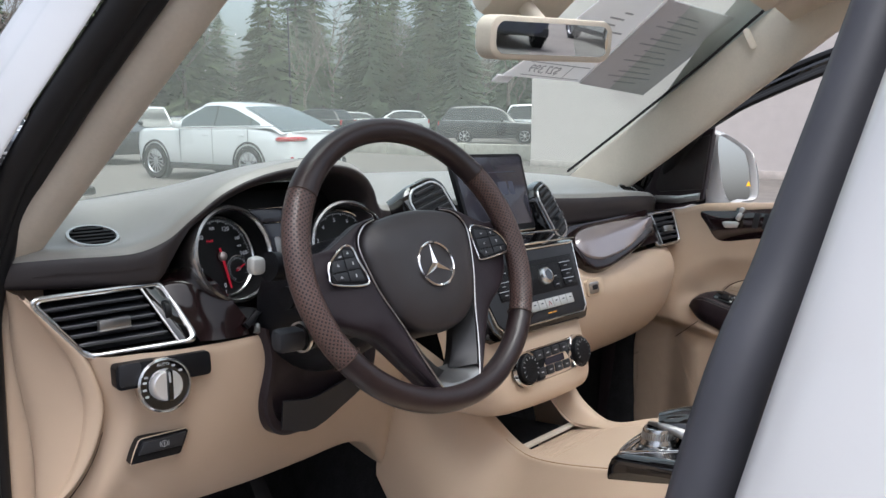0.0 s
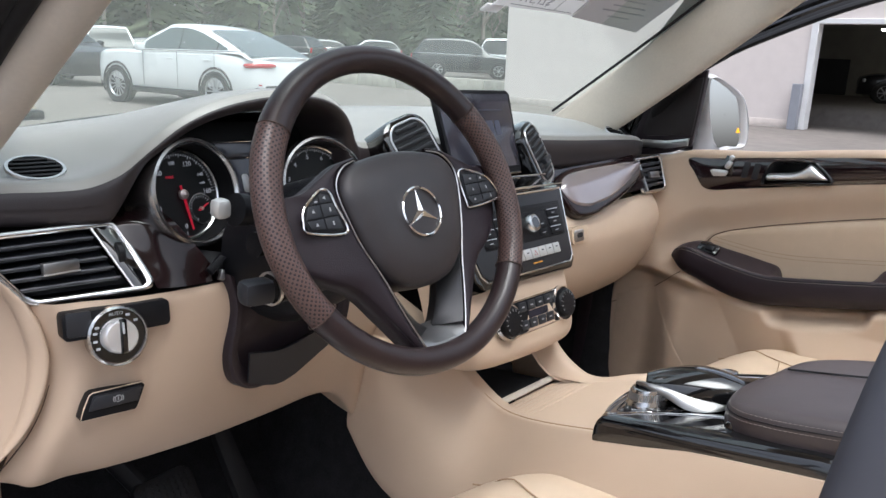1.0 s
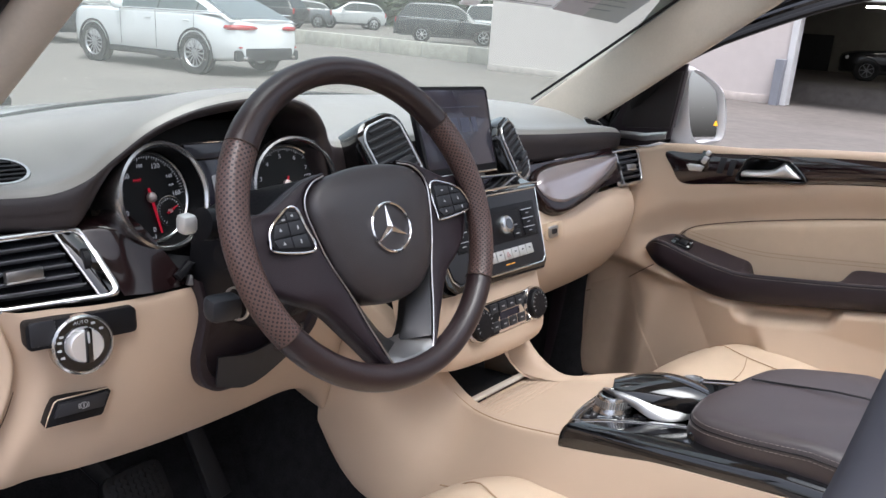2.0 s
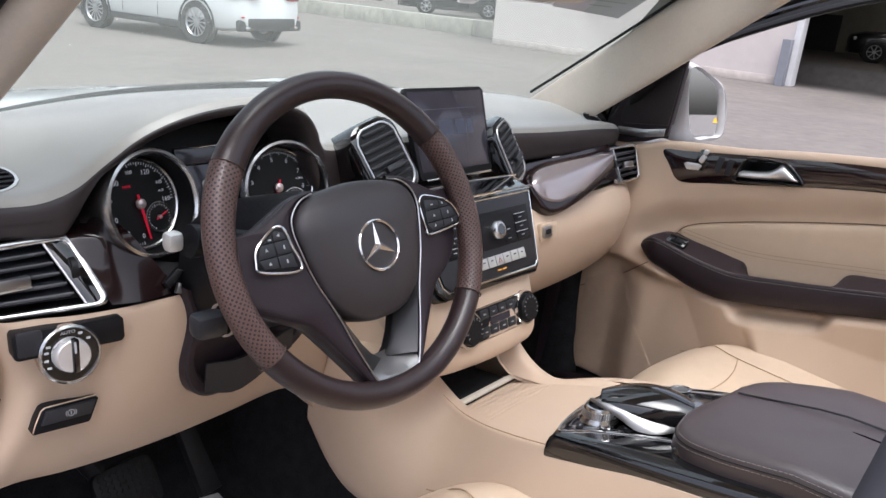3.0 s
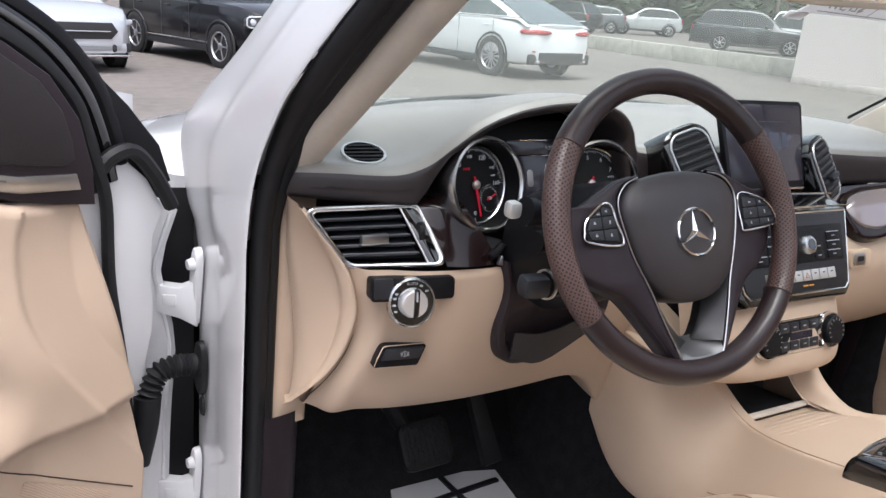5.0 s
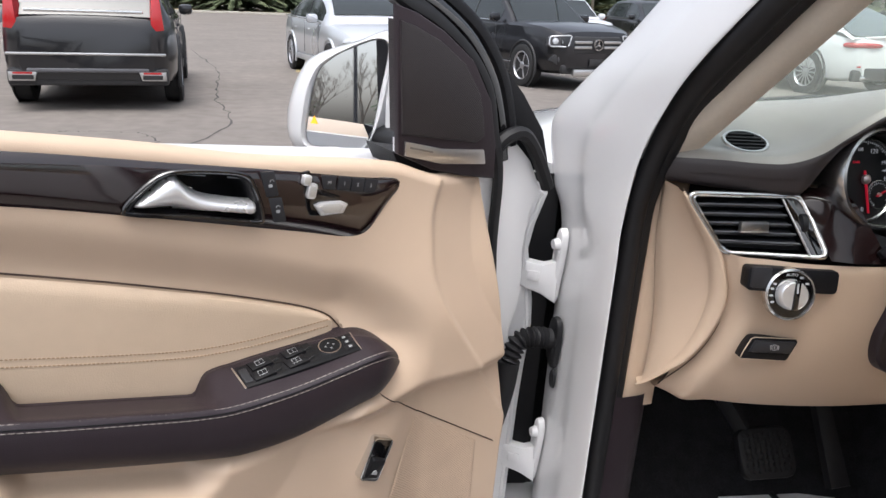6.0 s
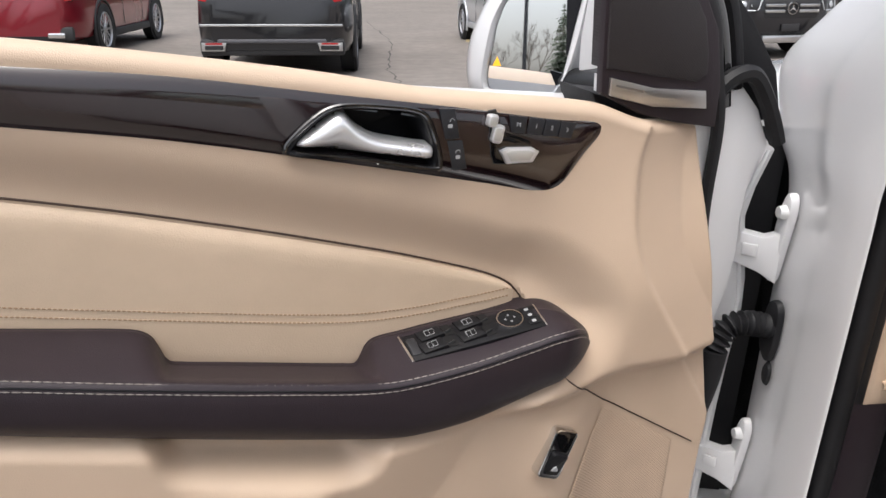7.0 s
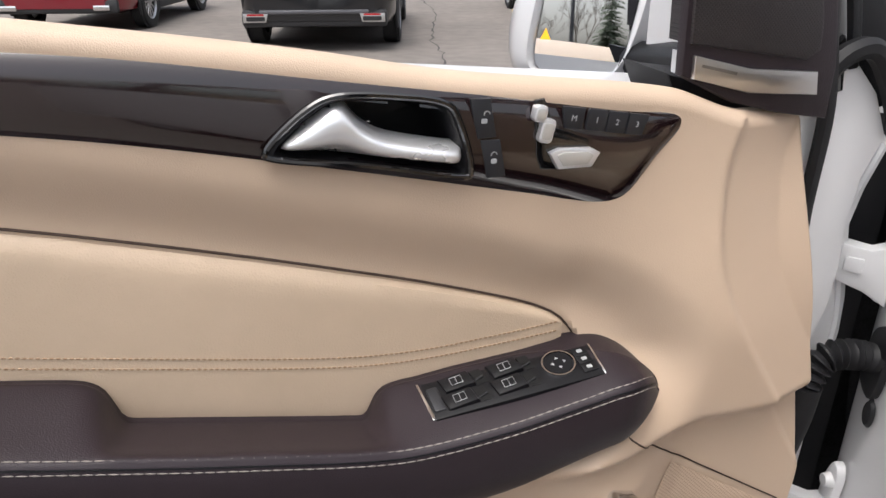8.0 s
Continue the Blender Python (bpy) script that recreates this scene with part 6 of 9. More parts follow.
    # selector panel: a lacquered tray with rounded sides, a silver line and a sunken black field
    out_ = [(-0.160, -0.60), (-0.168, -0.30), (-0.172, -0.125), (-0.166, -0.110), (-0.145, -0.102), (-0.100, -0.098), (-0.033, -0.097), (0.030, -0.104), (0.050, -0.112), (0.075, -0.145), (0.112, -0.226), (0.135, -0.33), (0.14, -0.60)]
    fine = cr([V(x, y, 0) for x, y in out_], 70)
    mid = V(-0.02, -0.30, 0)

    def level(inset, z, lift=0.0):
        return [p + (V(mid.x, min(mid.y, p.y), 0) - p).normalized() * inset + V(0, 0, z) for p in fine]

    sp = part("selector_panel", grid([level(0.0, 0.850), level(-0.003, 0.874), level(-0.002, 0.888), level(0.001, 0.897), level(0.005, 0.9025), level(0.010, 0.9042), level(0.030, 0.9045), level(0.11, 0.9045)]), PIANO, c, "black lacquered selector panel", 50)
    part("panel_field", slab([(-0.150, -0.60), (-0.150, -0.13), (-0.05, -0.108), (0.04, -0.122), (0.10, -0.24), (0.115, -0.60)], 0.9043, 0.0, Matrix(), 0, 0.89), PIANO, sp)
    line = [V(x, y, 0.9050) for x, y in ((-0.090, -0.262), (-0.111, -0.198), (-0.131, -0.154), (-0.153, -0.121), (-0.150, -0.110), (-0.107, -0.103), (-0.063, -0.1015), (-0.011, -0.105), (0.042, -0.113), (0.050, -0.118), (0.066, -0.144), (0.100, -0.226), (0.112, -0.27))]
    part("silver_line", bar(cr(line, 80), 0.0032, 0.0012), CHROME, sp)
    line = [V(x, y, 0.9052) for x, y in ((-0.086, -0.212), (-0.111, -0.175), (-0.132, -0.126), (-0.130, -0.117), (-0.067, -0.109), (-0.015, -0.113))]
    part("silver_line", bar(cr(line, 40), 0.0016, 0.0008), CHROME, sp)
    # knurled dial
    D = facing((-0.092, -0.140, 0.9045), (0, -0.02, 1), (0.2, 1, 0))
    dl = part("selector_dial", lathe([(0.0175, 0.0235), (0.0195, 0.0255), (0.0225, 0.0250), (0.0245, 0.021), (0.0250, 0.012), (0.0262, 0.007), (0.0285, 0.004), (0.029, 0.0)], 48, D), RING, sp, "knurled silver selector dial")
    kn = bmesh.new()
    for i in range(44):
        a = 360 * i / 44
        bmesh.ops.create_cube(kn, size=1, matrix=D @ pose(0.0248 * math.cos(radians(a)), 0.0248 * math.sin(radians(a)), 0.0145, 0, 0, a) @ Matrix.Diagonal((0.0016, 0.0018, 0.011, 1)))
    part("knurling", kn, SATIN, dl)
    part("dial_top", lathe([(0, 0.0190), (0.0180, 0.0190), (0.0182, 0.0245)], 32, D), BLACK, dl)
    for x, y, r in ((-0.128, -0.130, 20), (-0.118, -0.160, 60), (-0.100, -0.185, 62), (-0.045, -0.118, 5)):
        k = part("panel_key", slab(rrect(0.020, 0.009, 0.002), 0.9068, 0.0008, pose(x, y, 0, 0, 0, r), 0, 0.9), BLACK, sp)
        part("key_mark", slab(rrect(0.006, 0.0018, 0.0005), 0.9071, 0, pose(x, y, 0, 0, 0, r), 0, 0.9065), MARK, k)
    kn = part("side_knob", lathe([(0, 0.0165), (0.0125, 0.0165), (0.0140, 0.0150), (0.0145, 0.0)], 36, pose(0.044, -0.200, 0.9045)), SATIN_DARK, sp, "small round knob with a silver rim")
    part("side_ring", lathe([(0.0128, 0.0160), (0.0133, 0.0185), (0.0152, 0.0180), (0.0155, 0.0140)], 36, pose(0.044, -0.200, 0.9045)), CHROME, kn)
    # palm rest: a black dome over a broad silver arm
    rows = []
    for i in range(25):
        t = i / 24
        a, b = V(-0.082, -0.132, 0), V(-0.026, -0.246, 0)
        m = a.lerp(b, t) + V(0.010 * math.sin(math.pi * t), 0, 0)
        side = V(0.90, 0.44, 0)
        wide = 0.010 + 0.036 * math.sin(math.pi * (0.10 + 0.78 * t)) ** 0.8
        high = 0.016 + 0.022 * math.sin(math.pi * (0.12 + 0.76 * t)) ** 0.7
        base = 0.920 - 0.010 * t
        rows.append([m + side * (wide * math.cos(g)) + V(0, 0, base + high * max(0.0, math.sin(g)) ** 0.75) for g in (math.pi * j / 20 for j in range(21))])
    part("palm_rest", grid(rows), PIANO, c, "black lacquered palm rest", 60)
    hi_ = [V(-0.090, -0.122, 0.936), V(-0.100, -0.142, 0.938), V(-0.094, -0.170, 0.934), V(-0.082, -0.198, 0.926), V(-0.062, -0.226, 0.917), V(-0.034, -0.248, 0.910)]
    lo_ = [V(-0.092, -0.120, 0.931), V(-0.104, -0.141, 0.931), V(-0.103, -0.172, 0.921), V(-0.102, -0.204, 0.908), V(-0.084, -0.234, 0.9055), V(-0.038, -0.256, 0.9055)]
    part("saddle_band", thicken(grid([cr(hi_, 30), cr([a.lerp(b, 0.35) + V(-0.004, -0.001, 0.002) for a, b in zip(hi_, lo_)], 30), cr([a.lerp(b, 0.7) + V(-0.004, -0.001, 0.001) for a, b in zip(hi_, lo_)], 30), cr(lo_, 30)]), 0.004), SATIN_DARK, c, "broad satin silver arm round the palm rest", 60)
    tail = [V(-0.026, -0.258, 0.912), V(-0.006, -0.240, 0.914), V(0.010, -0.222, 0.917), V(0.014, -0.200, 0.922)]
    part("saddle_tail", tube(cr(tail, 14), lambda t: 0.009 - 0.003 * t, 12), SATIN_DARK, c)
    for ob in c.children_recursive:
        if ob not in level_parts:
            raise_back(ob)
    return c


build_console()


def build_armrest():
    a = thing("armrest_box", "dark brown leather centre armrest with pale stitching", "armrest", (0.02, -0.45, 0.88))
    o = [(-0.150, -0.85), (-0.148, -0.40), (-0.142, -0.310), (-0.128, -0.272), (-0.098, -0.252), (-0.04, -0.248), (0.02, -0.262), (0.07, -0.272), (0.107, -0.288), (0.135, -0.335), (0.150, -0.45), (0.16, -0.85)]
    ring = [V(x, y, 0) for x, y in o]
    fine = cr(ring, 90)
    c = V(0.0, -0.6, 0)

    def lev(s, z):
        return [V(c.x + (p.x - c.x) * s, c.y + (p.y - c.y) * (1 - (1 - s) * 0.55), z - 0.014 + 0.004 * step(-0.25, -0.6, p.y)) for p in fine]

    part("armrest_pad", grid([lev(0.95, 0.900), lev(0.985, 0.903), lev(1.0, 0.914), lev(1.004, 0.926), lev(0.998, 0.940), lev(0.982, 0.9475), lev(0.95, 0.952), lev(0.88, 0.9545), lev(0.62, 0.957), lev(0.02, 0.959)]), ARM, a, "dark brown leather pad", 60)
    for s, z in ((0.9905, 0.9445), (1.0045, 0.9345)):
        part("stitching", dashes(lev(s, z + 0.0006), 0.0060, 0.0050, 0.00045), STITCH, a)
    part("seam", tube(lev(0.9992, 0.9395), 0.0009, 6), RUBBER, a)
    part("centre_joint", tube([V(0.030 + 0.01 * t, -0.285 - t * 0.56, 0.9434 + 0.002 * step(0, 0.3, t) + 0.004 * step(-0.25, -0.6, -0.285 - t * 0.56)) for t in (i / 16 for i in range(17))], 0.0016, 6), RUBBER, a)
    part("armrest_base", rbox(0.27, 0.6, 0.06, 0.01, pose(0.005, -0.56, 0.885)), PIANO, a)
    for ob in a.children_recursive:
        raise_back(ob)
    return a


build_armrest()


# ---- seats ----
def build_seat(name, label, x0, y0, z0):
    s = thing(name, label, "car seat", (x0, y0 - 0.3, 0.45), "front seats")

    rows = []
    for i in range(9):
        t = i / 8
        y = y0 - 0.56 * t
        rise = -0.03 * t
        front = 0.055 * (1 - step(0.0, 0.16, t))
        prof = []
        for k in range(13):
            q = -1 + 2 * k / 12
            bol = 0.028 * math.exp(-(((abs(q) - 0.78) / 0.14) ** 2)) * step(0.1, 0.4, t)
            prof.append(V(x0 + q * 0.265, y + 0.05 * q * q * -1 * (1 - t), z0 + rise - front + bol - 0.085 * max(0, abs(q) - 0.8) / 0.2))
        prof = [V(x0 - 0.27, y, z0 - 0.22)] + prof + [V(x0 + 0.27, y, z0 - 0.22)]
        rows.append(prof)
    rows.insert(0, [V(p.x, p.y + 0.022, p.z - 0.05) for p in rows[0]])
    rows.insert(0, [V(p.x, p.y - 0.01, z0 - 0.24) for p in rows[0]])
    part("cushion", surf(rows, 50, 60), BEIGE_SOFT, s, "perforated beige leather cushion", 70)
    for sg in (-1, 1):
        line = [V(x0 + sg * (0.16 - 0.03 * step(0, 0.3, t)), y0 - 0.01 - 0.53 * t, z0 + 0.0025 - 0.03 * t - 0.055 * (1 - step(0.0, 0.16, t))) for t in (i / 20 for i in range(21))]
        part("seam", tube(cr(line, 40), 0.0012, 5), STITCH_TAN, s)
    line = [V(x0 + 0.128 * q, y0 - 0.17 + 0.02 * q * q, z0 - 0.0060) for q in (-1, -0.5, 0, 0.5, 1)]
    part("seam", tube(cr(line, 20), 0.0010, 5), STITCH_TAN, s)
    # backrest
    rows = []
    for i in range(9):
        t = i / 8
        w = 0.26 - 0.05 * t
        y = y0 - 0.54 - 0.20 * t
        z = z0 - 0.05 + 0.66 * t
        rows.append([V(x0 + q * w, y - 0.05 - 0.02 * math.cos(q * 1.5), z) for q in (-1, -0.8)] + [V(x0 + q * w, y + 0.03 * math.exp(-(((abs(q) - 0.8) / 0.2) ** 2)), z) for q in (-0.85, -0.6, -0.3, 0, 0.3, 0.6, 0.85)] + [V(x0 + q * w, y - 0.07, z) for q in (0.9, 1)])
    part("backrest", thicken(surf(rows, 30, 30), 0.06), BEIGE_SOFT, s, "beige leather backrest", 70)
    part("headrest", rbox(0.26, 0.09, 0.18, 0.04, pose(x0, y0 - 0.80, z0 + 0.74, -12)), BEIGE_SOFT, s, "beige leather headrest")
    part("seat_base", rbox(0.46, 0.5, 0.20, 0.02, pose(x0, y0 - 0.28, z0 - 0.30)), BLACK, s)
    return s


build_seat("car_seat", "beige leather driver's seat", -0.40, 0.05, 0.812)
build_seat("car_seat", "beige leather passenger seat", 0.50, 0.03, 0.775)


# ---- pedals, floor, mats ----
def build_pedals():
    b = thing("brake_pedal", "black rubber brake pedal with small studs", "pedal", (-0.50, 0.5, 0.6))
    F = facing((-0.478, 0.475, 0.628), (0.05, -0.80, 0.60))
    part("pedal_pad", slab(rrect(0.108, 0.090, 0.020), 0.010, 0.004, F, 0, -0.006), RUBBER, b, "black rubber pad")
    st = bmesh.new()
    for i in range(9):
        for j in range(7):
            bmesh.ops.create_cube(st, size=1, matrix=F @ pose(-0.042 + i * 0.0105, -0.032 + j * 0.0105, 0.0105, 0, 0, 45) @ Matrix.Diagonal((0.0055, 0.0055, 0.003, 1)))
    part("pedal_studs", st, RUBBER, b)
    part("pedal_arm", tube(cr([V(-0.515, 0.50, 0.66), V(-0.555, 0.55, 0.73), V(-0.580, 0.60, 0.80), V(-0.58, 0.62, 0.9)], 10), 0.010, 8, flat=1.8), BLACK, b)
    a = thing("accelerator_pedal", "narrow black accelerator pedal", "pedal", (-0.33, 0.5, 0.55))
    F = facing((-0.345, 0.49, 0.635), (0, -0.86, 0.50), (-0.10, 0, 1))
    part("pedal_pad", slab([(-0.018, -0.080), (0.022, -0.080), (0.016, 0.085), (-0.014, 0.085)], 0.010, 0.003, F, 0, -0.008), RUBBER, a)
    part("pedal_arm", tube([V(-0.35, 0.53, 0.70), V(-0.36, 0.60, 0.80)], 0.010, 8), BLACK, a)


build_pedals()
single("cabin_floor", grid([[V(-0.80, y, z), V(-0.3, y, z), V(0.3, y, z), V(0.80, y, z)] for y, z in ((-1.4, 0.44), (0.30, 0.42), (0.55, 0.46), (0.72, 0.62), (0.80, 0.85), (0.80, 1.17))]), CARPET, "black carpeted car floor", "floor", kind="structure")
mt = thing("floor_mat", "grey paper floor mat with dark printed lines", "floor mat", (-0.45, 0.3, 0.43))
def floor_z(y):
    return 0.42 + 0.04 * (y - 0.30) / 0.25 if y > 0.30 else 0.42


def mat_point(a, b):
    x = -0.64 + 0.39 * a + 0.16 * b * (1 - a)
    y = 0.12 + (0.475 - 0.05 * a) * b
    return V(x, y, floor_z(y) + 0.008)


part("mat_sheet", thicken(grid([[mat_point(i / 8, k / 12) for i in range(9)] for k in range(13)]), 0.003), mat("grey_paper", (0.62, 0.61, 0.61), 0.85, vary=0.05), mt)
for a0, b0, a1, b1 in ((0.05, 0.80, 0.95, 0.93), (0.45, 0.98, 0.80, 0.55)):
    part("mat_line", bar([mat_point(a0 + (a1 - a0) * k / 6, b0 + (b1 - b0) * k / 6) for k in range(7)], 0.014, 0.004), GREY_PLASTIC, mt)

# ---- car body round the cabin ----
body = thing("car_body", "white car body with open driver's doorway", "car", (0, 0, 0.3), kind="structure")


def pillar(path, wide, deep, m, name, label="", n=30, side=(1, 0, 0)):
    """A flat bar with rounded corners swept along a path; wide: across, deep: along side."""
    p = cr(path, n)
    rows = []
    sd = Vector(side).normalized()
    for i, q in enumerate(p):
        d = (p[min(i + 1, n)] - p[max(i - 1, 0)]).normalized()
        a = d.cross(sd).normalized()
        rows.append([q + a * wide * x / 2 + sd * deep * y / 2 for x, y in ((math.copysign(abs(math.cos(k)) ** 0.7, math.cos(k)), math.copysign(abs(math.sin(k)) ** 0.7, math.sin(k))) for k in (2 * math.pi * j / 24 for j in range(24)))])
    return part(name, grid(rows, ring=True, caps=True), m, body, label, 60)


def windscreen_edge(s, z, dx=0.0, dy=0.0):
    """The inner line of a windscreen pillar at height z."""
    return V(s * (0.753 - 0.347 * (z - 1.2) + dx), 0.389 - 0.9 * (z - 1.2) + dy, z)


for s in (-1, 1):
    zs = (1.05, 1.2, 1.35, 1.5, 1.62, 1.70)
    # trim inside, rubber seal, painted pillar outside
    if s < 0:
        inner = [windscreen_edge(s, z, 0.027, 0.045) for z in zs]
    else:
        inner = [V(0.725, 0.62, 1.10), V(0.715, 0.50, 1.20), V(0.700, 0.305, 1.35), V(0.685, 0.115, 1.50), V(0.67, -0.04, 1.62), V(0.66, -0.14, 1.70)]
    pillar(inner, 0.10 if s < 0 else 0.13, 0.064 if s < 0 else 0.034, BEIGE_PALE, "pillar_trim", "pale beige windscreen pillar trim")
    seal = [V(s * 0.824, 0.402, 0.35), V(s * 0.824, 0.400, 0.70), V(s * 0.824, 0.398, 1.02), V(s * 0.822, 0.388, 1.15), V(s * 0.808, 0.345, 1.24), windscreen_edge(s, 1.36, 0.066, 0.010), windscreen_edge(s, 1.5, 0.064, 0.010), windscreen_edge(s, 1.64, 0.055, 0.015), V(s * 0.62, -0.15, 1.70), V(s * 0.64, -0.48, 1.70)]
    if s > 0:
        seal = [q + V(0.022 * step(1.15, 1.36, q.z), 0, 0) for q in seal]
    if s < 0:
        upper = [windscreen_edge(s, z, 0.088, 0.004) for z in (1.36, 1.5, 1.62)] + [V(-0.655, -0.15, 1.70), V(-0.675, -0.48, 1.70)]
        seal = [V(-0.824, 0.404, 0.35), V(-0.824, 0.404, 0.70), V(-0.824, 0.402, 1.02), V(-0.823, 0.392, 1.13), V(-0.806, 0.352, 1.25)] + upper
        part("door_seal", tube(cr(seal, 90), lambda t: 0.0145 + 0.002 * step(0.3, 0.5, t), 12), RUBBER, body, "black rubber seal round the doorway")
    else:
        part("door_seal", tube(cr(seal, 90), 0.027, 12, flat=0.75), RUBBER, body, "black rubber seal round the doorway")
    if s > 0:
        line = [V(0.697, 0.572, 1.236), V(0.681, 0.378, 1.379), V(0.666, 0.205, 1.510), V(0.653, 0.06, 1.629)]
        part("glass_edge", tube(cr(line, 30), 0.0035, 6), RUBBER, body)
        part("airbag_tag", slab(rrect(0.050, 0.016, 0.008, 5), 0.002, 0.001, facing((0.655, 0.085, 1.570), (-0.80, -0.58, 0.10), (0.1, 0.75, 0.9)) @ pose(0, 0, 0, 0, 0, 88)), BEIGE_PALE, body)
    if s < 0:
        inner_seal = [q + V(0.017 + 0.006 * step(1.1, 1.3, q.z), 0.006, 0) for q in seal]
        part("door_seal", tube(cr(inner_seal, 90), lambda t: 0.0115 + 0.004 * step(0.3, 0.5, t), 10), RUBBER, body, "black rubber seal round the doorway")
    else:
        # Black sheet added for the deep shade in the passenger's footwell.
        trim = [[V(0.765, 0.385, 0.87), V(0.752, 0.42, 0.93), V(0.75, 0.55, 0.98)], [V(0.775, 0.370, 0.78), V(0.755, 0.41, 0.80), V(0.75, 0.55, 0.80)], [V(0.775, 0.350, 0.60), V(0.752, 0.40, 0.60), V(0.75, 0.55, 0.60)], [V(0.77, 0.32, 0.46), V(0.75, 0.38, 0.46), V(0.745, 0.55, 0.46)]]
        part("footwell_trim", surf(trim, 14, 10), CARPET, body, "black sheet in place of the shaded footwell side")
    back_seal = [V(s * 0.64, -0.55, 1.70), V(s * 0.705, -0.553, 1.60), V(s * 0.785, -0.538, 1.42), V(s * 0.825, -0.5285, 1.33), V(s * 0.860, -0.520, 1.25), V(s * 0.93, -0.50, 0.95), V(s * 0.95, -0.47, 0.45)]
    part("door_seal", tube(cr([q - V(0, 0.003, 0) for q in back_seal], 50), 0.0118, 10), SEAL, body, "black rubber seal round the doorway")
    # painted pillar and hinge face in one pressing
    rows = []
    for z, xr, yr, xf, yf, crease in ((0.35, 0.850, 0.380, 0.868, 0.585, 0.004), (0.7, 0.850, 0.380, 0.868, 0.588, 0.004), (1.0, 0.850, 0.380, 0.868, 0.60, 0.006), (1.08, 0.850, 0.380, 0.874, 0.66, 0.012), (1.17, 0.845, 0.370, 0.872, 0.71, 0.018), (1.24, 0.834, 0.345, 0.853, 0.645, 0.020), (1.32, 0.818, 0.290, 0.824, 0.55, 0.020), (1.45, 0.776, 0.172, 0.780, 0.42, 0.018), (1.60, 0.724, 0.036, 0.726, 0.25, 0.016), (1.74, 0.66, -0.12, 0.66, 0.06, 0.01)):
        if s > 0:
            yf = min(yf, yr + 0.12)
        crease *= 0.45
        rows.append([V(s * (xr - 0.006), yr + 0.03, z), V(s * xr, yr, z), V(s * (xr + 0.006), yr + (yf - yr) * 0.12, z), V(s * (xr * 0.6 + xf * 0.4 + crease), yr + (yf - yr) * 0.40, z), V(s * (xr * 0.5 + xf * 0.5 + crease * 0.7), yr + (yf - yr) * 0.55, z), V(s * xf, yr + (yf - yr) * 0.85, z), V(s * (xf - 0.01), yf, z), V(s * (xf - 0.06), yf + 0.02, z)])
    part("painted_pillar", surf(rows, 60, 36), WHITE_PAINT, body, "white painted windscreen pillar and hinge face", 60)
    # doorway pillar behind the front door
    pillar([V(s * 0.84, -0.60, 0.35), V(s * 0.84, -0.60, 0.9), V(s * 0.80, -0.645, 1.3), V(s * 0.71, -0.70, 1.72)], 0.12, 0.04, GREY_PLASTIC, "middle_pillar_trim", "dark grey middle pillar trim", 24)
    pillar([V(s * 0.958, -0.512, 0.35), V(s * 0.958, -0.537, 0.8), V(s * 0.915, -0.586, 1.1), V(s * 0.845, -0.627, 1.4), V(s * 0.74, -0.684, 1.74)], 0.13, 0.05, WHITE_PAINT, "middle_pillar", "white painted middle pillar", 24)
    part("sill", rbox(0.16, 1.3, 0.14, 0.03, pose(s * 0.86, 0.0, 0.40)), WHITE_PAINT, body)
    part("sill_trim", rbox(0.07, 1.05, 0.03, 0.01, pose(s * 0.785, -0.03, 0.475)), BROWN, body)
    part("kick_trim", surf([[V(s * 0.838, 0.405, z), V(s * 0.815, 0.398, z), V(s * 0.79, 0.40, z), V(s * 0.755, 0.412, z), V(s * 0.745, 0.45, z)] for z in (0.793, 0.70, 0.60, 0.46)], 8, 16), BROWN, body, "dark brown kick trim")
    part("kick_panel", surf([[V(s * 0.81, 0.42, 0.82), V(s * 0.80, 0.50, 0.80), V(s * 0.78, 0.66, 0.78)], [V(s * 0.81, 0.42, 0.60), V(s * 0.80, 0.50, 0.60), V(s * 0.78, 0.66, 0.60)], [V(s * 0.81, 0.40, 0.47), V(s * 0.80, 0.5, 0.46), V(s * 0.78, 0.66, 0.46)]], 8, 12), BROWN, body)
roof = [[V(x, y, z - 0.05 * (x / 0.62) ** 2) for x in (-0.66, -0.4, 0, 0.4, 0.66)] for y, z in ((0.0, 1.66), (-0.15, 1.705), (-0.6, 1.73), (-1.4, 1.72), (-2.2, 1.66))]
for side_x in ((-0.66, -0.55), (0.55, 0.66)):
    part("headliner", surf([[V(x, y, z - 0.05 * (x / 0.62) ** 2) for x in side_x] for y, z in ((0.0, 1.66), (-0.15, 1.705), (-0.6, 1.73), (-1.4, 1.72), (-2.2, 1.66))], 20, 4), BEIGE_PALE, body, "pale beige headliner")
    part("roof_skin", surf([[V(x * 1.02, y + 0.02, z + 0.06 - 0.05 * (x / 0.62) ** 2) for x in side_x] for y, z in ((0.0, 1.66), (-0.15, 1.705), (-0.6, 1.73), (-1.4, 1.72), (-2.2, 1.66))], 20, 4), WHITE_PAINT, body, "white roof")
part("headliner", surf([[V(x, y, z - 0.05 * (x / 0.62) ** 2) for x in (-0.56, -0.3, 0, 0.3, 0.56)] for y, z in ((0.02, 1.655), (-0.05, 1.68), (-0.16, 1.705))], 6, 16), BEIGE_PALE, body, "pale beige headliner")
# This roof pane is unseen, added so that skylight reaches the cabin.
part("glass_roof", surf([[V(x, y, z + 0.03 - 0.05 * (x / 0.62) ** 2) for x in (-0.56, -0.3, 0, 0.3, 0.56)] for y, z in ((-0.14, 1.705), (-0.6, 1.73), (-1.4, 1.72), (-1.9, 1.69))], 10, 16), GLASS, body, "unseen glass roof panel added to let skylight in").visible_shadow = False
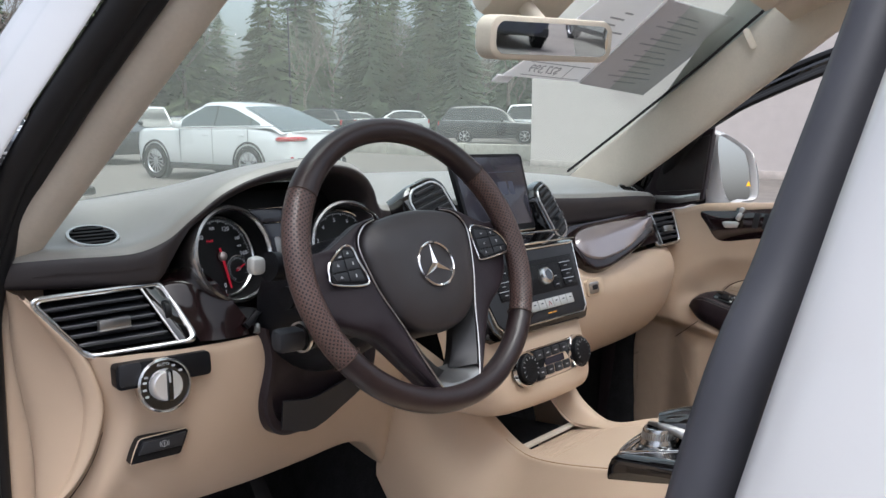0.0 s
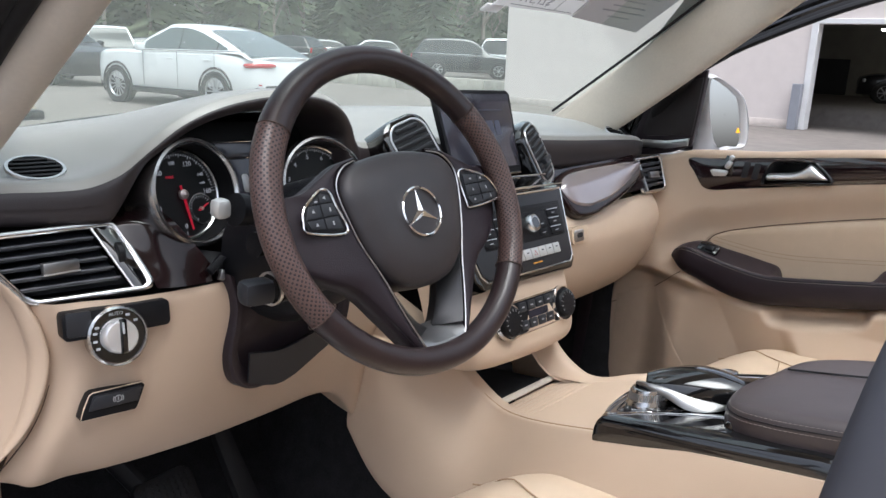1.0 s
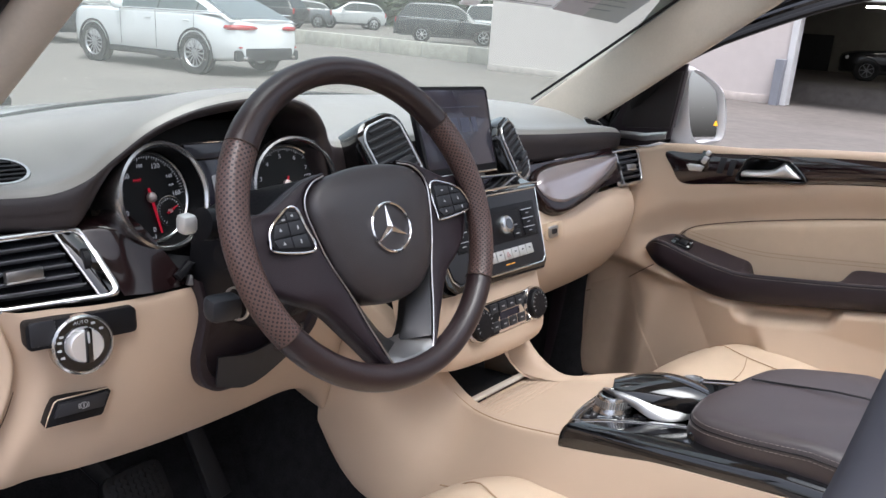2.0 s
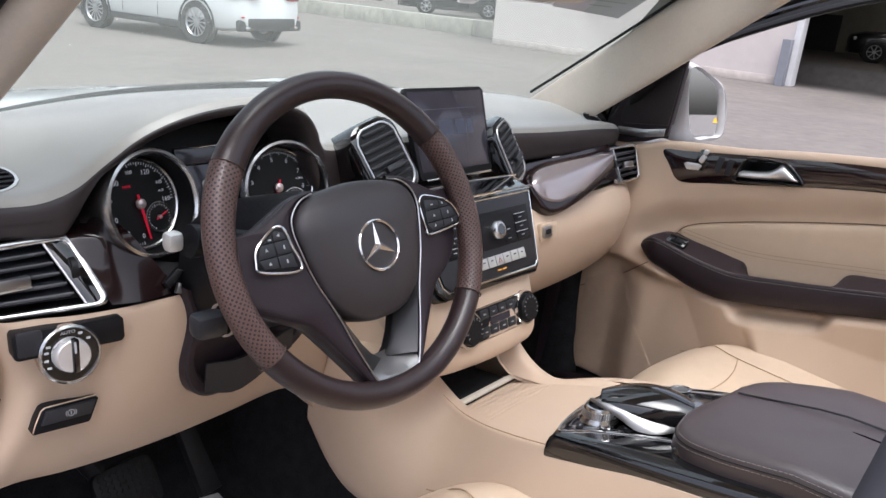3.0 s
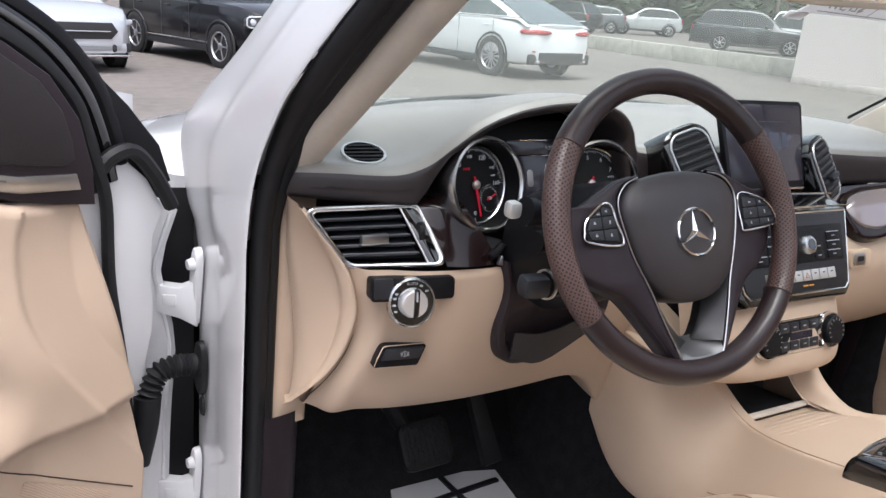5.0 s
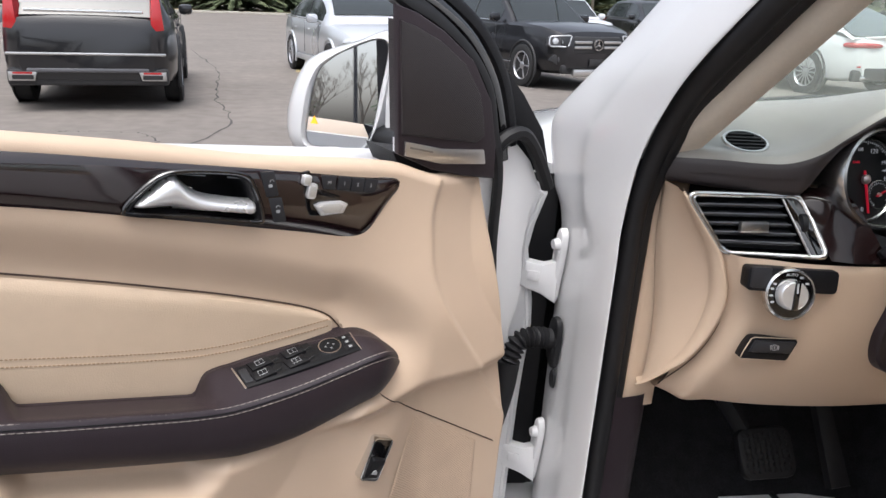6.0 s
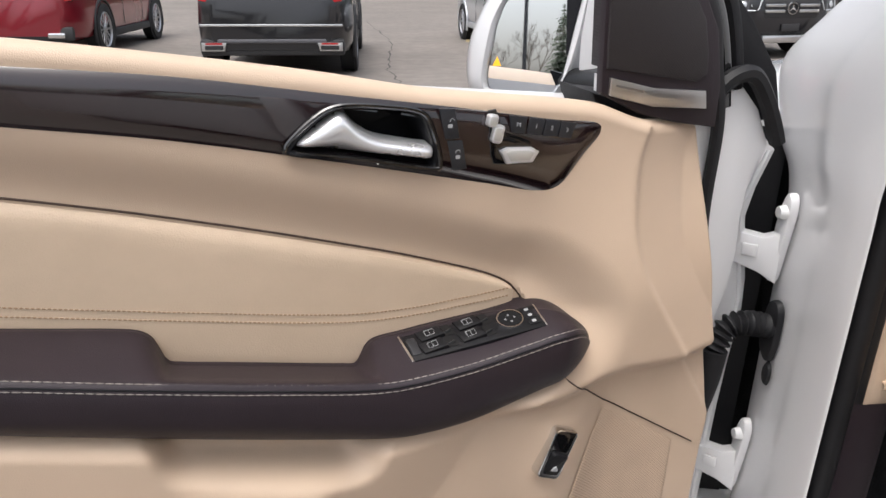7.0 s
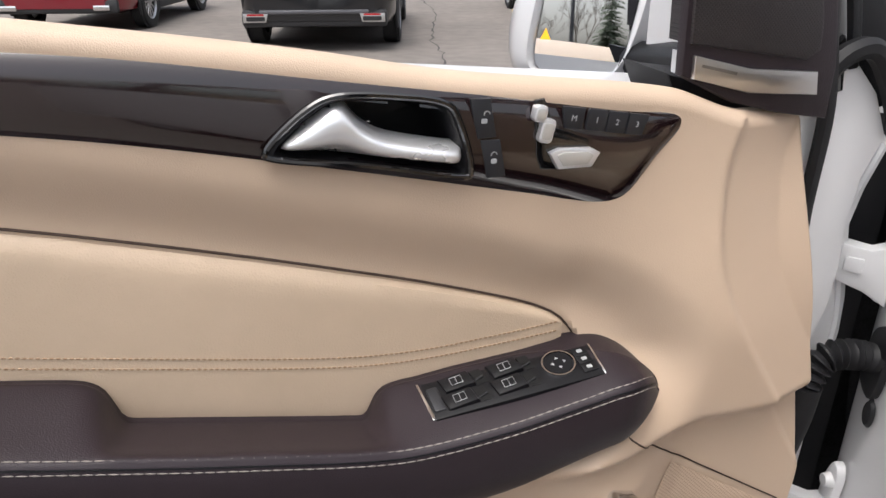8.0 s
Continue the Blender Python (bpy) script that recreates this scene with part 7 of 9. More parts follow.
# windscreen pane
sh = [[V(x, 0.87 - 0.22 * (x / 0.72) ** 2, 1.19), V(x * 0.97, 0.41 - 0.20 * (x / 0.72) ** 2, 1.50), V(x * 0.93, 0.07 - 0.10 * (x / 0.72) ** 2, 1.70)] for x in (-0.74, -0.5, -0.25, 0, 0.25, 0.5, 0.74)]
ws = single("windscreen", surf(sh, 24, 12), SHIELD, "clear raked windscreen with faint dust", "windscreen", kind="structure")
ws.visible_shadow = False
# specks of dust on the pane
specks, srng = bmesh.new(), random.Random(8)
for _ in range(150):
    x, k, e = srng.uniform(-0.60, 0.30), srng.uniform(0.05, 0.95), srng.uniform(0.0004, 0.0012)
    q = V(x * (1 - 0.03 * k), 0.87 - 0.46 * k - (0.22 - 0.02 * k) * (x / 0.72) ** 2 - 0.006, 1.19 + 0.31 * k)
    specks.faces.new([specks.verts.new(q + V(a * e, b * e * 0.8, -b * e * 0.55)) for a, b in ((-1, 0), (0, -1), (1, 0), (0, 1))])
tagged(part("dust_specks", specks, mat("pale_dust", (0.7, 0.7, 0.68), 0.9)), "pale dust specks on the windscreen", "dust", "", "stuff")
part("windscreen_band", tube(cr([V(x, 0.86 - 0.22 * (x / 0.72) ** 2, 1.214 - 0.026 * (x / 0.74) ** 2) for x in (-0.76, -0.5, -0.25, 0, 0.25, 0.5, 0.76)], 30), 0.010, 8), RUBBER, body, "black rubber foot of the windscreen")
# bonnet and wings
bon = [[V(x, y, z - 0.10 * (abs(x) / 0.86) ** 3) for x in (-0.93, -0.8, -0.5, 0, 0.5, 0.8, 0.93)] for y, z in ((0.72, 1.13), (1.0, 1.172), (1.3, 1.142), (1.6, 1.088), (1.82, 1.035), (1.94, 0.98), (1.99, 0.90), (2.0, 0.80))]
part("bonnet", surf(bon, 40, 30), WHITE_PAINT, body, "white bonnet")
for s in (-1, 1):
    part("wing", surf([[V(s * 0.868, 0.665, z), V(s * 0.90, 0.75, z + 0.0), V(s * 0.93, 1.3, z), V(s * 0.90, 1.8, z * 0.95 + 0.02), V(s * 0.75, 2.0, z * 0.92)] for z in (1.10, 0.95, 0.7, 0.4)], 16, 24), WHITE_PAINT, body, "white front wing")
    part("firewall", grid([[V(-0.8, 0.82, 0.4), V(0.8, 0.82, 0.4)], [V(-0.8, 0.83, 1.19), V(0.8, 0.83, 1.19)]]), CARPET, body) if s > 0 else None
part("front_panel", thicken(surf([[V(x, 1.99 - 0.10 * (x / 0.9) ** 2, z) for x in (-0.9, -0.5, 0, 0.5, 0.9)] for z in (0.82, 0.6, 0.35)], 8, 16), 0.03), WHITE_PAINT, body, "white front bumper")
part("front_grille", slab(rrect(0.9, 0.24, 0.06), 0.02, 0.008, facing((0, 2.0, 0.70), (0, 1, 0)), 0, -0.05), BLACK, body, "black front grille")
for s in (-1, 1):
    for y in (1.28, -1.55):
        wm = facing((s * 0.83, y, 0.37), (s, 0, 0))
        tyre = part("tyre", lathe([(0.22, -0.13), (0.33, -0.135), (0.365, -0.11), (0.37, 0), (0.365, 0.09), (0.33, 0.11), (0.23, 0.10)], 40, wm), RUBBER, body, "black tyre")
        part("rim", lathe([(0, 0.06), (0.05, 0.07), (0.21, 0.075), (0.235, 0.10), (0.24, -0.1)], 30, wm), SATIN_DARK, tyre, "grey alloy rim")
bench = [[V(x, y, z) for x in (-0.66, -0.4, 0, 0.4, 0.66)] for y, z in ((-0.98, 0.50), (-1.0, 0.72), (-1.10, 0.78), (-1.45, 0.75), (-1.55, 0.80), (-1.68, 1.15), (-1.72, 1.28), (-1.80, 1.26), (-1.84, 0.60))]
single("rear_bench", surf(bench, 40, 12), BEIGE_SOFT, "beige leather rear bench seat", "car seat")
for x in (-0.52, 0.02):
    part("wiper", rbox(0.11, 0.03, 0.018, 0.006, pose(x, 0.90, 1.205, 0, 0, 8)), BLACK, body)
# rear of the cabin
part("rear_wall", rbox(1.6, 0.1, 0.75, 0.03, pose(0, -2.3, 0.76)), BROWN, body)
part("rear_window", rbox(1.3, 0.01, 0.5, 0.004, pose(0, -2.3, 1.40, -20)), GLASS, body).visible_shadow = False
for s in (-1, 1):
    part("rear_side", rbox(0.06, 1.7, 0.78, 0.02, pose(s * 0.93, -1.5, 0.76)), WHITE_PAINT, body, "white rear door and side")
    part("rear_side_window", rbox(0.012, 1.5, 0.46, 0.01, pose(s * 0.845, -1.5, 1.38, 0, s * -18, 0)), GLASS, body, "rear side window").visible_shadow = False
    part("rear_pillar", rbox(0.06, 0.12, 0.56, 0.02, pose(s * 0.845, -1.45, 1.40, 0, s * -18, 0)), PIANO, body)

# door hinges, cable boot
for z in (0.955, 0.60):
    h = thing("door_hinge", "white painted door hinge with a bolt", "hinge", (-0.87, 0.57, z), "driver's door hinges")
    F = facing((-0.872, 0.560, z), (-1, -0.12, 0))
    part("hinge_plate", slab([(-0.016, -0.060), (0.004, -0.066), (0.012, -0.03), (0.020, 0.02), (0.022, 0.050), (0.014, 0.064), (0.002, 0.060), (-0.008, 0.03), (-0.012, -0.01)], 0.012, 0.005, F, 40), WHITE_INNER, h)
    G = facing((-0.880, 0.555, z - 0.02), (-0.35, -0.94, 0))
    part("hinge_arm", slab([(0.006, 0.03), (-0.02, 0.018), (-0.055, 0.022), (-0.082, 0.020), (-0.082, -0.022), (-0.055, -0.024), (-0.02, -0.034), (0.006, -0.048)], 0.008, 0.003, G, 0, -0.012), WHITE_INNER, h)
    part("hinge_pin", tube([G @ V(-0.070, 0.030, 0.004), G @ V(-0.070, -0.030, 0.004)], 0.008, 10), WHITE_INNER, h)
    part("arm_rib", rbox(0.02, 0.018, 0.004, 0.0015, G @ pose(-0.035, -0.002, 0.009)), WHITE_INNER, h)
    part("bolt", lathe([(0, 0.011), (0.008, 0.011), (0.011, 0.0)], 12, F @ pose(0.010, 0.038, 0.010)), WHITE_INNER, h)
boot = thing("cable_boot", "black ribbed rubber cable boot between door and body", "cable boot", (-0.87, 0.56, 0.80))
part("boot_flange", slab([(-0.018, -0.034), (0.006, -0.050), (0.018, -0.03), (0.020, 0.022), (0.010, 0.042), (-0.012, 0.036), (-0.020, 0.0)], 0.010, 0.005, facing((-0.870, 0.535, 0.826), (-1, -0.12, 0)), 30), RUBBER, boot)
bp = cr([V(-0.872, 0.533, 0.826), V(-0.905, 0.525, 0.836), V(-0.940, 0.518, 0.832), V(-0.958, 0.512, 0.795)], 70)
part("boot_tube", tube(bp, lambda t: 0.0155 + 0.0032 * math.sin(t * 2 * math.pi * 13), 14), RUBBER, boot, "ribbed bellows")
part("boot_end", tube(cr([V(-0.958, 0.512, 0.80), V(-0.962, 0.508, 0.75), V(-0.975, 0.500, 0.69)], 12), lambda t: 0.021 - 0.004 * t, 12), RUBBER, boot)
single("grommet", lathe([(0, 0.004), (0.012, 0.004), (0.015, 0.0)], 20, facing((-0.872, 0.522, 0.760), (-1, -0.12, 0)) @ Matrix.Diagonal((0.7, 1.3, 1, 1))), RUBBER, "black rubber grommet in the door jamb", "grommet")
# Black sheet standing for the shade in the open gap beside the jamb.
part("jamb_gap", surf([[V(-0.862, 0.635, z), V(-0.91, 0.64, z), V(-0.985, 0.64, z)] for z in (0.38, 0.7, 1.0, 1.09)], 6, 8), RUBBER, body)

# ---- rear-view mirror and window papers ----
rv = thing("rear_view_mirror", "beige rear-view mirror hanging at the windscreen", "car mirror", (-0.02, 0.1, 1.6))
RM = facing((-0.084, 0.10, 1.499), (-0.30, -0.94, -0.085), (0.05, 0, 1)) @ pose(0, 0, 0, 0, 0, 5)
part("mirror_case", slab(rrect(0.238, 0.066, 0.022, 6), 0.006, 0.006, RM, 0, -0.035), BEIGE_PALE, rv, "pale beige mirror case")
part("mirror_glass", slab(rrect(0.216, 0.048, 0.016, 6), 0.0066, 0, RM), MIRROR, rv, "mirror glass")
part("mirror_stem", tube([RM @ V(0, 0.02, -0.03), V(-0.06, 0.20, 1.58)], 0.014, 10), BEIGE_PALE, rv)
part("mirror_foot", rbox(0.20, 0.12, 0.05, 0.02, pose(-0.05, 0.17, 1.585, -40)), BEIGE_PALE, rv)

pp = thing("price_sheet", "white printed price sheets taped inside the windscreen", "paper sheet", (0.3, 0.36, 1.45))
SH = Matrix(((1, 0, 0), (0, -0.797, 0.604), (0, -0.604, -0.797))).transposed().to_4x4()
SH.translation = (0.124, 0.372, 1.447)
one = part("price_page", slab([(-0.016, 0.0), (0.032, 0.021), (0.262, 0.024), (0.238, 0.245), (0.232, 0.29), (0.05, 0.29), (0.012, 0.073)], 0.001, 0, SH, 0, -0.001), PAPER, pp, "white page with a large price")
two = part("data_page", slab([(0.268, 0.020), (0.593, 0.0), (0.587, 0.29), (0.245, 0.29)], 0.0015, 0, SH, 0, -0.002), mat_thin("grey_printed_page", (0.52, 0.50, 0.51), 0.5), pp, "greyish page of small print")
words("price", "$27,399", 0.033, SH @ Matrix.Translation((0.10, 0.050, 0.0016)) @ Matrix.Diagonal((-1, 1, 1, 1)), PRINT, one)
part("rule", slab(rrect(0.215, 0.002, 0.001), 0.0014, 0, SH @ pose(0.145, 0.030, 0)), PRINT, one)
part("rule", slab(rrect(0.215, 0.002, 0.001), 0.0014, 0, SH @ pose(0.140, 0.070, 0)), PRINT, one)
part("rule", slab(rrect(0.0015, 0.04, 0.0006), 0.0014, 0, SH @ pose(0.185, 0.050, 0)), PRINT, one)
for i in range(9):
    part("print_bar", slab(rrect(0.03 + 0.022 * ((i * 7) % 4), 0.004, 0.001), 0.0014, 0, SH @ pose(0.13 + 0.02 * (i % 3), 0.09 + 0.018 * i, 0)), PRINT, one)
for i in range(13):
    part("print_bar", slab(rrect(0.10 + 0.045 * ((i * 5) % 3), 0.0035, 0.001), 0.002, 0, SH @ pose(0.44 - 0.004 * i, 0.04 + 0.018 * i, 0)), PRINT, two)
part("tape", slab(rrect(0.05, 0.02, 0.002), 0.003, 0, SH @ pose(0.0, 0.012, 0)), PAPER, pp)

CAR = Matrix.Translation((-0.44, 0, 1.2)) @ Euler((radians(1.5), 0, 0)).to_matrix().to_4x4() @ Euler((0, radians(1.5), 0)).to_matrix().to_4x4() @ Matrix.Translation((0.44, 0, -1.2))
for o in OWN:
    o.matrix_basis = CAR @ o.matrix_basis
IN_CAR[0] = False
# ---- the car park ----
ASPHALT = mat("asphalt", (0.168, 0.150, 0.136), 0.85, vary=0.25, scale=5, bump=0.9, bump_scale=45, spec=0.3)
WALL = mat("painted_block_wall", (0.66, 0.60, 0.57), 0.85, vary=0.05, scale=3, bump=0.4, bump_scale=12)
CONCRETE = mat("weathered_concrete", (0.42, 0.40, 0.35), 0.9, vary=0.25, scale=3, bump=0.5, bump_scale=40)
STEEL_DARK = mat("dark_steel", (0.05, 0.05, 0.055), 0.6, vary=0.2)
GRASS = mat("dry_grass", (0.20, 0.165, 0.085), 0.95, vary=0.35, scale=4, bump=1.0, bump_scale=60)
LINE = mat("worn_yellow_paint", (0.34, 0.27, 0.13), 0.85, vary=0.3, scale=12)
CRACK = mat("dark_crack_filler", (0.035, 0.033, 0.032), 0.9)


def ground_z(x, y):
    return -0.5 * step(10, 19, x) * (1 - step(24.3, 24.6, x)) * (1 - step(45, 70, abs(y)))


xs = [-2500, -900, -300, -120, -60, -30, -15, -8, 0, 5, 8] + [9 + i for i in range(16)] + [24.3, 24.45, 24.6, 27, 35, 60, 120, 300, 900, 2500]
ys = [-2500, -900, -300, -120, -70, -60, -50, -45, -30, -15, -5, 0, 5, 10, 15, 20, 30, 40, 45, 50, 55, 60, 65, 70, 120, 300, 900, 2500]
single("ground", grid([[V(x, y, ground_z(x, y)) for x in xs] for y in ys]), ASPHALT, "grey weathered asphalt of a large car park", "ground", kind="structure", sharp=80)

# cracks and faded bay lines
rng = random.Random(4)


def crack(pts, wide, n=44, rough_=0.025):
    p = cr([V(x, y, 0.004) for x, y in pts], n)
    rows = []
    for q in p:
        a = V(rng.gauss(0, rough_), rng.gauss(0, rough_), 0)
        w = wide * rng.uniform(0.2, 0.8)
        rows.append([q + a - V(w, w * 0.4, 0), q + a + V(w, w * 0.4, 0)])
    return grid(rows)


for pts, w in (([(-3.0, 5.2), (-2.3, 8.0), (-2.7, 10.5), (-3.2, 14.5), (-4.5, 20.0)], 0.02), ([(-3.6, 6.2), (-2.9, 6.0), (-2.3, 6.3)], 0.014), ([(-4.2, 7.6), (-3.1, 7.5), (-2.6, 6.4)], 0.012), ([(2.0, 6.0), (4.0, 8.2), (6.5, 9.2)], 0.012), ([(5.0, 11.0), (6.2, 9.0), (9.0, 8.0)], 0.012)):
    single("crack", crack(pts, w), CRACK, "thin dark crack in the asphalt", "crack", "cracks in the asphalt", "structure")
for x in (-9.6, -6.3, -1.7, 4.9):
    single("bay_line", bar([V(x, y, 0.003) for y in (14.5, 17, 19.5)], 0.10, 0.002), LINE, "faded yellow parking bay line", "road marking", "bay lines", "structure")

# the building on the right, of painted blocks, with an open vehicle door
bld = thing("building", "pale painted block building with an open vehicle door", "building", (22, 0, -0.5), kind="structure")
BX, DOOR_Y0, DOOR_Y1, DOOR_Z = 22.0, 0.0, 5.95, 2.36


def wall_piece(x0, x1, y0, y1, z0, z1, m=WALL, name="wall", label=""):
    return part(name, rbox(x1 - x0, y1 - y0, z1 - z0, 0.01, Matrix.Translation(((x0 + x1) / 2, (y0 + y1) / 2, (z0 + z1) / 2)), 1), m, bld, label)


wall_piece(BX, BX + 0.3, DOOR_Y1, 16.4, -0.6, 6.0, WALL, "front_wall", "pale pinkish painted block wall")
wall_piece(BX, BX + 0.3, -30, DOOR_Y0, -0.6, 6.0, WALL, "front_wall", "pale pinkish painted block wall")
wall_piece(BX, BX + 0.3, DOOR_Y0, DOOR_Y1, DOOR_Z, 6.0, WALL, "lintel_wall")
wall_piece(BX + 0.3, 48, 16.1, 16.4, -0.6, 6.0, WALL, "end_wall")
wall_piece(BX + 0.3, 48, -30, -29.7, -0.6, 6.0, WALL, "end_wall")
wall_piece(48, 48.3, -30, 16.4, -0.6, 6.0, STEEL_DARK, "back_wall")
wall_piece(BX, 48.3, -30, 16.4, 6.0, 6.3, CONCRETE, "roof_slab")
wall_piece(BX - 0.06, BX + 0.36, DOOR_Y1 - 0.02, DOOR_Y1 + 0.16, -0.5, DOOR_Z + 0.15, mat("white_door_frame", (0.7, 0.7, 0.7), 0.5), "door_frame", "white steel door frame")
wall_piece(BX - 0.06, BX + 0.36, DOOR_Y0, DOOR_Y1, DOOR_Z, DOOR_Z + 0.14, mat("white_door_head", (0.7, 0.7, 0.7), 0.5), "door_frame")
wall_piece(BX - 0.35, BX - 0.1, DOOR_Y1 + 0.12, DOOR_Y1 + 0.36, -0.5, 0.75, mat("grey_bollard_paint", (0.25, 0.26, 0.29), 0.6), "bollard", "grey steel bollard beside the door")
wall_piece(BX + 0.3, 48, 12.0, 12.2, -0.6, 6.0, mat("dim_inner_wall", (0.34, 0.33, 0.30), 0.9, vary=0.2, scale=2), "inner_wall")
wall_piece(36.0, 36.2, -12, 12, -0.6, 6.0, mat("dim_back_wall", (0.30, 0.29, 0.26), 0.9, vary=0.2, scale=2), "inner_wall")
wall_piece(35.85, 36.0, 8.4, 10.2, -0.5, 1.5, STEEL_DARK, "inner_door", "dark inner doorway")
wall_piece(BX + 0.3, 36, -12, 12, 3.4, 3.5, STEEL_DARK, "inner_ceiling")
for k, (x, y) in enumerate(((25.5, 5.2), (29, 5.4), (33, 5.6))):
    part("strip_light", rbox(0.12, 1.3, 0.06, 0.01, pose(x, y - 0.7, 2.35 + 0.12 * k)), mat_glow("lit_tube", (1.0, 0.93, 0.78), 7.0), bld, "lit strip light")
courses = bmesh.new()
for i in range(16):
    z = -0.4 + i * 0.4
    for y0, y1 in ((DOOR_Y1 + 0.2, 16.4),) if z < DOOR_Z + 0.2 else ((-2, 16.4),):
        bmesh.ops.create_cube(courses, size=1, matrix=Matrix.Translation((BX - 0.001, (y0 + y1) / 2, z)) @ Matrix.Diagonal((0.005, y1 - y0, 0.008, 1)))
part("block_joint", courses, mat("block_joint_paint", (0.64, 0.583, 0.553), 0.9), bld)["kind"] = "stuff"
# Strip along the wall's foot, darker and less even in tone.
part("wall_foot", rbox(0.02, 10.2, 0.25, 0.004, pose(BX - 0.008, 11.3, -0.40)), mat("darker_wall_foot", (0.56, 0.50, 0.46), 0.9, vary=0.25, scale=4), bld)

# low retaining wall beyond it, with pieces of concrete
for i in range(12):
    y = 16.6 + i * 2.5
    single("retaining_wall", rbox(0.35, 2.48, 0.66, 0.03, pose(24.4 - 0.12 * i * 0, y + 1.25, -0.20)), CONCRETE, "weathered concrete length of a low retaining wall", "low wall", "retaining wall", "structure")
single("grass_strip", rbox(300, 14, 0.10, 0.02, pose(-40, 64, 0.0)), GRASS, "dry yellowish grass verge behind the car park", "grass", kind="structure")
single("kerb", rbox(300, 0.2, 0.18, 0.03, pose(-40, 56.8, 0.05)), CONCRETE, "long concrete kerb before the grass", "kerb", kind="structure")

# ---- vehicles ----
TYRE = mat("tyre_rubber", (0.018, 0.018, 0.019), 0.8, vary=0.2)
ALLOY = mat("alloy_wheel", (0.50, 0.50, 0.52), 0.3, 0.9, vary=0.05)
TINT = mat("tinted_car_glass", (0.022, 0.027, 0.028), 0.06, vary=0.1, coat=0.15, spec=0.4)
CLADDING = mat("black_cladding", (0.025, 0.025, 0.027), 0.6, vary=0.15)
RED_LAMP = mat("red_lamp_glass", (0.42, 0.012, 0.016), 0.15, coat=1.0)
CLEAR_LAMP = mat("headlamp_glass", (0.55, 0.57, 0.60), 0.12, 0.3, coat=1.0)
PAINTS = {}


def paint(name, color, metal=0.0):
    if name not in PAINTS:
        dark = max(color) < 0.05
        PAINTS[name] = mat(name, color, 0.28, metal, vary=0.03, scale=2, coat=0.8 if dark else 1.0, spec=0.3 if dark else 0.5)
    return PAINTS[name]


GAP = mat("panel_gap", (0.10, 0.10, 0.105), 0.8)


def road_wheel(parent, x, y, r, side, spokes, rim):
    T = pose(x, y, r, 0, 90 * side, 0)
    w = part("wheel", lathe([(r * 0.66, -0.11), (r * 0.90, -0.115), (r * 0.985, -0.10), (r, -0.06), (r, 0.06), (r * 0.985, 0.10), (r * 0.90, 0.115), (r * 0.68, 0.10), (r * 0.66, 0.09)], 36, T), TYRE, parent, "black tyre on an alloy wheel")
    part("rim", lathe([(r * 0.68, 0.10), (r * 0.66, 0.105), (r * 0.62, 0.085), (r * 0.61, -0.05), (0.02, -0.05)], 36, T), rim, w, "", 30)
    for k in range(spokes):
        a = 360 * k / spokes
        part("spoke", slab([(-0.012, r * 0.12), (0.012, r * 0.12), (0.018, r * 0.63), (-0.018, r * 0.63)], 0.085, 0.012, T @ pose(0, 0, 0, 0, 0, a), 0, 0.05), rim, w)
    part("hub_cap", lathe([(0, 0.10), (r * 0.12, 0.098), (r * 0.17, 0.085), (r * 0.18, 0.05)], 20, T), rim, w)


